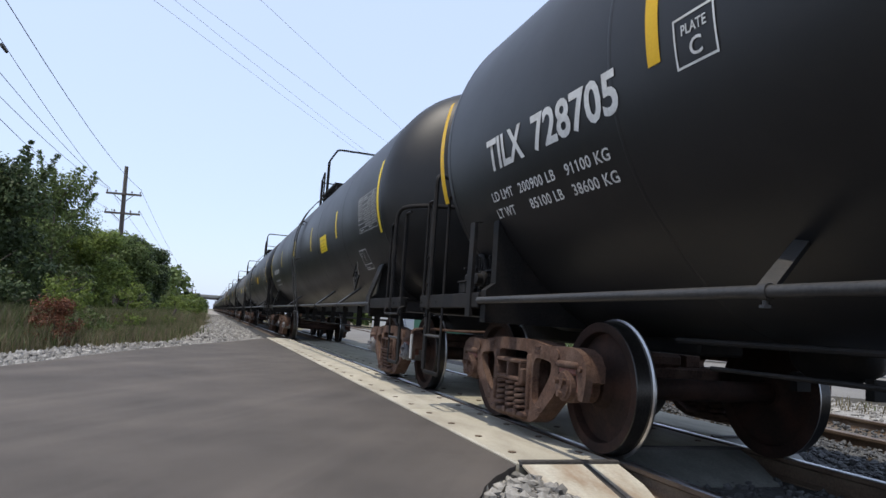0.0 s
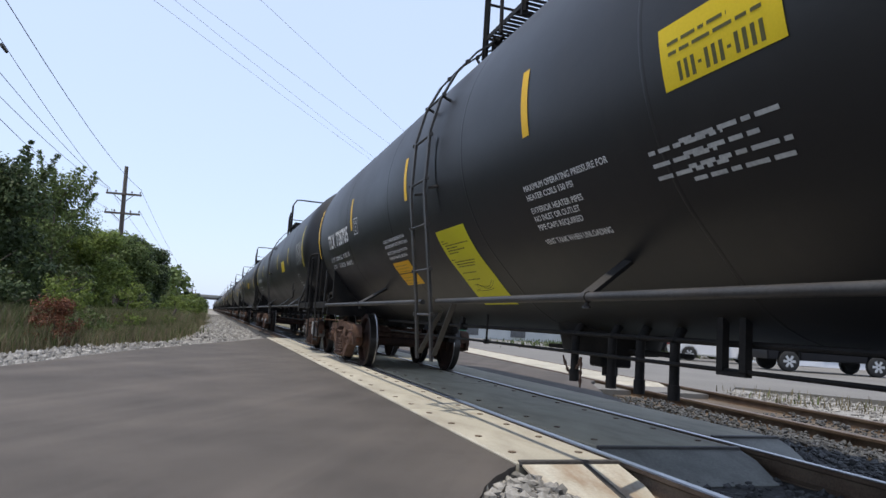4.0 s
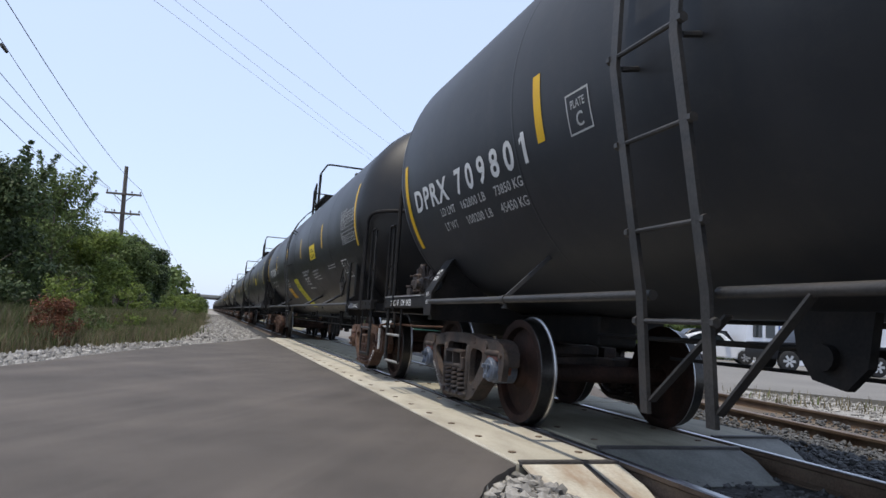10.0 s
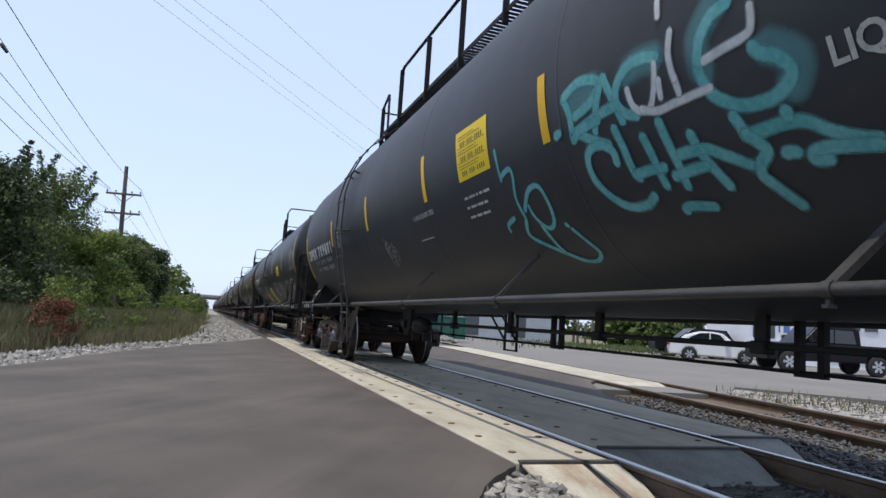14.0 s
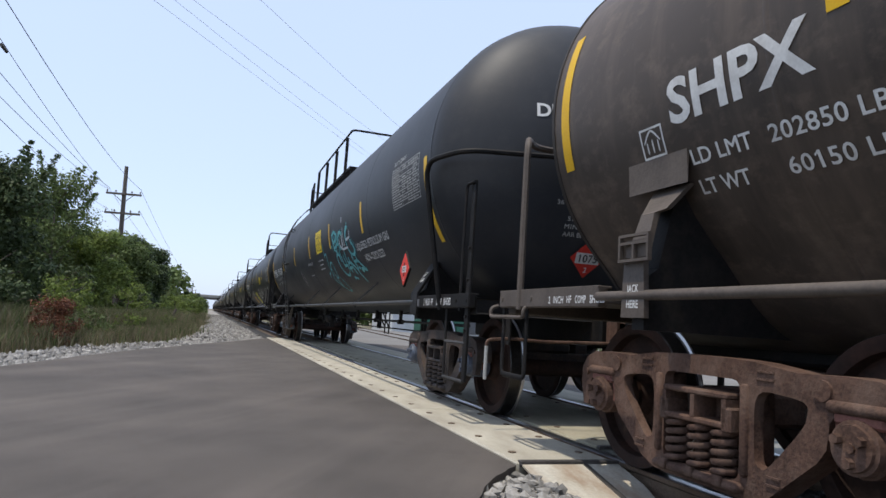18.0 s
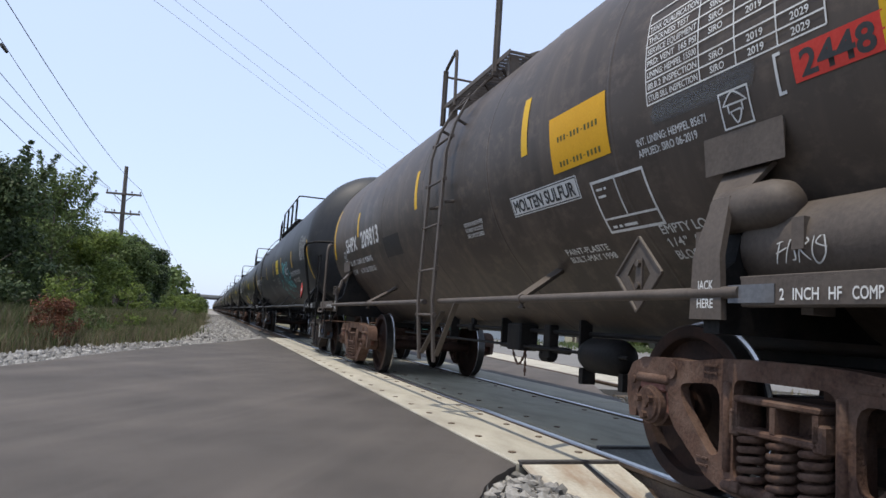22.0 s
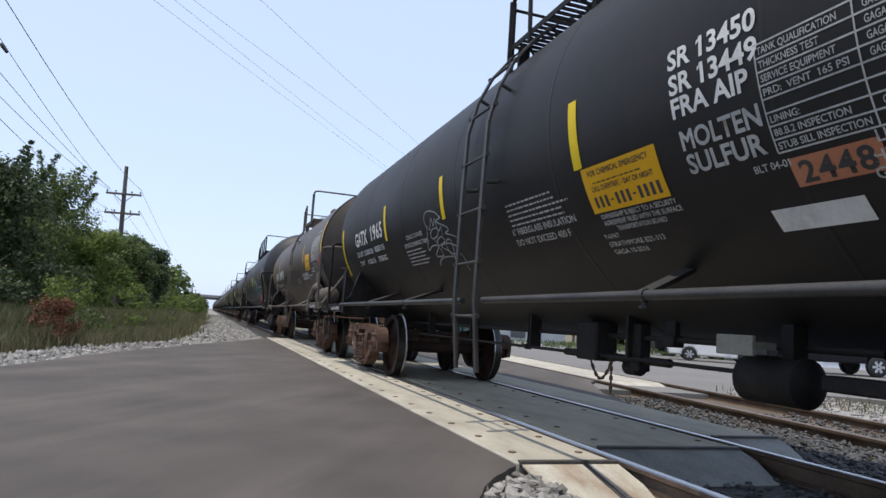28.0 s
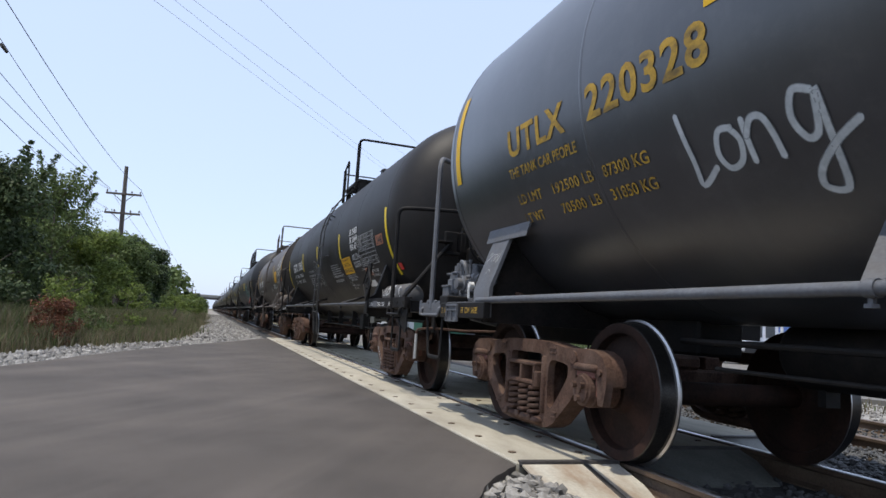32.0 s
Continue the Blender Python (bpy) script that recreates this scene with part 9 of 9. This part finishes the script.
def extrude_side(bm, outline, y0, y1, bevel):
    """A body from its side outline of (x, z), between y0 and y1."""
    vs = [bm.verts.new((x, y0, z)) for x, z in outline]
    f = bm.faces.new(vs)
    ext = bmesh.ops.extrude_face_region(bm, geom=[f])
    for g in ext["geom"]:
        if isinstance(g, bmesh.types.BMVert):
            g.co.y = y1
    if bevel:
        es = [e for e in bm.edges if abs(e.verts[0].co.y - e.verts[1].co.y) < 1e-6]
        bmesh.ops.bevel(bm, geom=es, offset=bevel, segments=3, affect="EDGES")
    return bm


def vehicle(name, label, category, x, y, z, heading, paint, wheels, r, lower, cabin, glass, width, lights, long=1.0):
    """Road vehicle built along x, front at the low-x end before turning."""
    ob = thing(name, label, category, "parked vehicles", pose(x, y, z, 0, 0, heading))
    lower, cabin, wheels = [(a * long, b) for a, b in lower], [(a * long, b) for a, b in cabin], [a * long for a in wheels]
    glass, lights = [[(a * long, b) for a, b in g] for g in glass], [(q[0] * long, *q[1:]) for q in lights]
    bm = bmesh.new()
    extrude_side(bm, lower, -width / 2, width / 2, 0.05)
    part("body", bm, paint, ob)
    bm = bmesh.new()
    extrude_side(bm, cabin, -width / 2 + 0.12, width / 2 - 0.12, 0.06)
    part("cabin", bm, paint, ob)
    for s in (-1, 1):
        for g in glass:
            bm = bmesh.new()
            extrude_side(bm, g, s * (width / 2 - 0.125) - 0.004, s * (width / 2 - 0.125) + 0.012 * s + 0.004, 0)
            part("side_window", bm, M_GLASS, ob, "dark tinted window")
        for cx in wheels:
            road_wheel(ob, cx, s * (width / 2 - 0.1), r, s)
        for lx, lz, lw, lh, m in lights:
            bm = bmesh.new()
            box(bm, lx - lw / 2, lx + lw / 2, s * (width / 2 - 0.16) - 0.15, s * (width / 2 - 0.16) + 0.17, lz - lh / 2, lz + lh / 2, 0.02)
            part("lamp", bm, m, ob, "headlamp" if m is M_LAMP else "tail lamp")
        bm = bmesh.new()
        box(bm, wheels[0] + 0.75, wheels[0] + 0.95, s * (width / 2 + 0.02), s * (width / 2 + 0.2), 1.02 * cabin[1][1] / 1.5, 1.2 * cabin[1][1] / 1.5, 0.03)
        part("wing_mirror", bm, paint, ob)
    return ob


lower = [(-0.95, 0.45), (-0.98, 0.75), (-0.92, 1.08), (0.55, 1.16), (0.75, 1.18), (4.75, 1.18), (4.85, 1.15), (4.87, 0.6), (4.8, 0.5), (4.40, 0.5), (4.33, 0.80), (4.15, 0.94), (3.88, 0.97), (3.62, 0.92), (3.46, 0.78), (3.40, 0.5), (0.50, 0.45), (0.44, 0.76), (0.26, 0.92), (0.0, 0.97), (-0.26, 0.92), (-0.44, 0.76), (-0.50, 0.45)]
cabin = [(0.55, 1.15), (1.25, 1.82), (1.5, 1.87), (2.9, 1.85), (3.15, 1.78), (3.25, 1.15)]
glass = [[(1.02, 1.22), (1.4, 1.70), (2.0, 1.74), (2.0, 1.22)], [(2.06, 1.22), (2.06, 1.74), (2.85, 1.72), (3.0, 1.22)]]
vehicle("pickup_truck", "black crew-cab pickup truck parked on the street", "pickup truck", 21.81, 21.34, -0.115, -19.3, M_CARBLACK, (0.0, 3.88), 0.40, lower, cabin, glass, 1.98, ((-0.90, 0.92, 0.16, 0.2, M_LAMP), (4.84, 0.95, 0.06, 0.26, M_TAIL)), 0.89)
lower = [(-0.85, 0.28), (-0.92, 0.55), (-0.75, 0.72), (0.5, 0.88), (3.2, 0.93), (3.55, 0.9), (3.62, 0.55), (3.55, 0.3), (3.00, 0.28), (2.94, 0.5), (2.80, 0.63), (2.62, 0.67), (2.44, 0.63), (2.30, 0.5), (2.24, 0.28), (0.38, 0.25), (0.32, 0.5), (0.18, 0.63), (0.0, 0.67), (-0.18, 0.63), (-0.32, 0.5), (-0.38, 0.28)]
cabin = [(0.35, 0.86), (1.05, 1.36), (1.5, 1.43), (2.1, 1.42), (2.75, 1.22), (3.1, 0.92)]
glass = [[(0.85, 0.95), (1.18, 1.30), (1.62, 1.36), (1.62, 0.96)], [(1.68, 0.96), (1.68, 1.36), (2.1, 1.34), (2.6, 1.12), (2.62, 0.97)]]
vehicle("sedan", "white sedan parked behind the pickup truck", "car", 24.19, 25.71, -0.115, 145, M_CARWHITE, (0.0, 2.62), 0.32, lower, cabin, glass, 1.8, ((-0.84, 0.62, 0.14, 0.12, M_LAMP), (3.60, 0.74, 0.06, 0.1, M_TAIL)), 0.94)
lower = [(-0.85, 0.35), (-0.92, 0.7), (-0.85, 0.98), (0.55, 1.06), (3.45, 1.1), (3.55, 0.9), (3.55, 0.4), (3.05, 0.36), (2.98, 0.6), (2.83, 0.74), (2.65, 0.78), (2.47, 0.74), (2.32, 0.6), (2.26, 0.36), (0.42, 0.34), (0.36, 0.6), (0.2, 0.75), (0.0, 0.79), (-0.2, 0.75), (-0.36, 0.6), (-0.42, 0.36)]
cabin = [(0.4, 1.04), (1.05, 1.6), (1.4, 1.66), (3.0, 1.62), (3.4, 1.08)]
glass = [[(0.9, 1.12), (1.2, 1.5), (1.85, 1.56), (1.85, 1.12)], [(1.91, 1.12), (1.91, 1.56), (2.9, 1.52), (3.1, 1.12)]]
vehicle("sport_utility_car", "black sport utility car parked in the row", "car", 25.0, 32.3, -0.115, -25, M_CARBLACK, (0.0, 2.65), 0.36, lower, cabin, glass, 1.85, ((-0.80, 0.86, 0.2, 0.12, M_LAMP),))

# house with clapboard walls, a porch railing and windows
house = thing("house", "white clapboard house across the street", "house", at=pose(30.79, 27.67, -0.3, 0, 0, -19.0))
bm = bmesh.new()
box(bm, 0, 26, 0, 9, 0, 5.6)
part("wall", bm, M_SIDING, house)
for i in range(34):
    bm = bmesh.new()
    z = 0.5 + i * 0.15
    box(bm, -0.02, 26.02, -0.03, 0.0, z, z + 0.143)
    part("clapboard", bm, M_SIDING, house)
bm = bmesh.new()
pr = [(-0.5, 5.5), (13, 8.6), (26.5, 5.5)]
vs = [bm.verts.new((x, -0.6, z)) for x, z in pr]
f = bm.faces.new(vs)
ext = bmesh.ops.extrude_face_region(bm, geom=[f])
for g in ext["geom"]:
    if isinstance(g, bmesh.types.BMVert):
        g.co.y = 9.6
part("roof", bm, M_ROOF, house, "grey shingled roof")
for x in (1.75, 2.7, 9.5, 12.5, 17.0, 21.0):
    bm = bmesh.new()
    box(bm, x - 0.06, x + 0.76, -0.07, -0.03, 2.18, 3.5, 0.01)
    wf = part("window", bm, M_WHITE, house, "white window frame")
    bm = bmesh.new()
    box(bm, x, x + 0.7, -0.09, -0.07, 2.24, 2.82)
    part("pane", bm, M_GLASS, wf)
    bm = bmesh.new()
    box(bm, x, x + 0.7, -0.09, -0.07, 2.86, 3.44)
    part("pane", bm, M_GLASS, wf)
# low side wing with its own door, windows, notice and railing
bm = bmesh.new()
box(bm, -3.4, -0.05, 0.6, 6.0, 0, 3.6)
wing = part("side_wing", bm, M_SIDING, house, "low white side wing")
for x, w in ((-3.0, 0.5), (-2.3, 0.5)):
    bm = bmesh.new()
    box(bm, x, x + w, 0.55, 0.6, 1.55, 2.9, 0.01)
    part("wing_window", bm, M_GLASS, wing, "narrow dark window")
bm = bmesh.new()
box(bm, -1.6, -1.0, 0.54, 0.6, 1.9, 2.6, 0.01)
part("notice_board", bm, M_NOTICE, wing, "blue notice board")
bm = bmesh.new()
box(bm, -2.2, 0.0, -0.9, 0.55, 0.2, 0.55, 0.02)
porch = part("porch", bm, M_SIDING, house, "white porch with railing")
for i in range(12):
    bm = bmesh.new()
    x = -2.15 + i * 0.18
    box(bm, x, x + 0.04, -0.88, -0.84, 0.55, 1.45)
    part("baluster", bm, M_WHITE, porch)
bm = bmesh.new()
box(bm, -2.2, 0.0, -0.9, -0.82, 1.45, 1.53, 0.01)
part("handrail", bm, M_WHITE, porch)
for x in (-2.2, -0.12):
    bm = bmesh.new()
    box(bm, x, x + 0.12, -0.9, -0.78, 0.55, 3.2, 0.01)
    part("porch_post", bm, M_WHITE, porch)

# green container, long low shed, mound of pale gravel, posts
dump = thing("waste_container", "green steel waste container by the street", "container", at=pose(12.4, 36.0, -0.05))
bm = bmesh.new()
box(bm, -1.3, 1.3, -0.8, 0.8, 0.1, 1.25, 0.03)
part("container_body", bm, M_GREEN, dump)
for i in range(7):
    bm = bmesh.new()
    box(bm, -1.2 + i * 0.4 - 0.04, -1.2 + i * 0.4 + 0.04, -0.86, -0.8, 0.1, 1.25, 0.01)
    part("rib", bm, M_GREEN, dump)
bm = bmesh.new()
box(bm, -1.36, 1.36, -0.86, 0.86, 1.25, 1.34, 0.02)
part("rim", bm, M_GREEN, dump)
shed = thing("shed", "long low pale grey shed", "shed", at=pose(24, 60, -0.3))
bm = bmesh.new()
box(bm, -8, 10, 0, 8, 0, 3.0, 0.02)
part("wall", bm, M_WALL, shed)
bm = bmesh.new()
box(bm, -8.4, 10.4, -0.4, 8.4, 3.0, 3.25, 0.03)
part("roof", bm, M_ROOF, shed)
for x in (-5, -1, 4):
    bm = bmesh.new()
    box(bm, x, x + 1.6, -0.05, 0.0, 0.3, 2.3, 0.01)
    part("door", bm, M_GREYPAINT, shed)
stones("gravel_pile", "small mound of pale gravel", [(10.1, 11.1, 29.6, 30.4, 1)], 320, 0.05, 0.11, M_STONE, 56, lambda x, y: 0.22 - 0.4 * np.hypot(x - 10.6, y - 30.0))
for x, y, h in ((26.0, 44.0, 1.7), (26.9, 44.4, 1.6), (27.8, 44.9, 1.7), (31.5, 36.0, 1.9)):
    bm = bmesh.new()
    box(bm, -0.07, 0.07, -0.07, 0.07, -0.35, h, 0.01)
    p = new("wooden_post", mesh_of(bm, "wooden_post", M_POLE))
    p.location = (x, y, 0)
    tagged(p, "short weathered wooden post by the lawn", "post", "posts by the lawn")
for x, y, h, tilt in ((-4.6, 12.6, 0.62, 3), (-1.55, 31.0, 0.9, 14), (-1.2, 36.0, 0.7, -4)):
    bm = bmesh.new()
    rod(bm, (0, 0, -0.3), (0, 0, h), 0.055, 10, 0.05)
    p = new("fence_post", mesh_of(bm, "fence_post", M_POLE))
    p.matrix_basis = pose(x, y, -0.15, 0, tilt, 0)
    tagged(p, "old grey fence post in the grass", "post", "fence posts in the grass")

# ---- movement ----
SPEED = 2.034
# small gains and losses on that pace
LEAD = ((0.0, 0.55), (0.5, 0.39), (1.0, 0.25), (1.5, 0.17), (2.0, 0.12), (2.5, 0.08), (3.0, 0.03), (3.5, 0.0), (5.5, -0.02), (6.0, 0.0), (7.0, 0.06), (8.0, 0.10), (9.0, 0.10), (10.5, 0.04),
        (13.0, -0.11), (14.5, -0.20), (15.5, -0.225), (16.5, -0.22), (17.0, -0.20), (18.0, -0.08), (25.0, 0.74), (27.5, 0.90), (29.0, 0.98), (32.0, 1.12))


def run(t):
    """How far the train has rolled: close to one pace, a little faster or slower by turns."""
    for (a, p), (b, q) in zip(LEAD, LEAD[1:]):
        if t <= b:
            return SPEED * t + p + (q - p) * (t - a) / (b - a)


def motions():
    """The train draws away; its wheels roll."""
    times = [t for t, p in LEAD]
    for c in CARS:
        walk(c["ob"], [(t, pose(TRACK_X, c["yc"] + run(t), 0)) for t in times])
    times = [i / 3 for i in range(97)]
    for ax in WHEELSETS:
        x, y, z = ax.matrix_basis.translation
        walk(ax, [(t, pose(x, y, z, -math.degrees(run(t) / WHEEL_R))) for t in times])


motions()
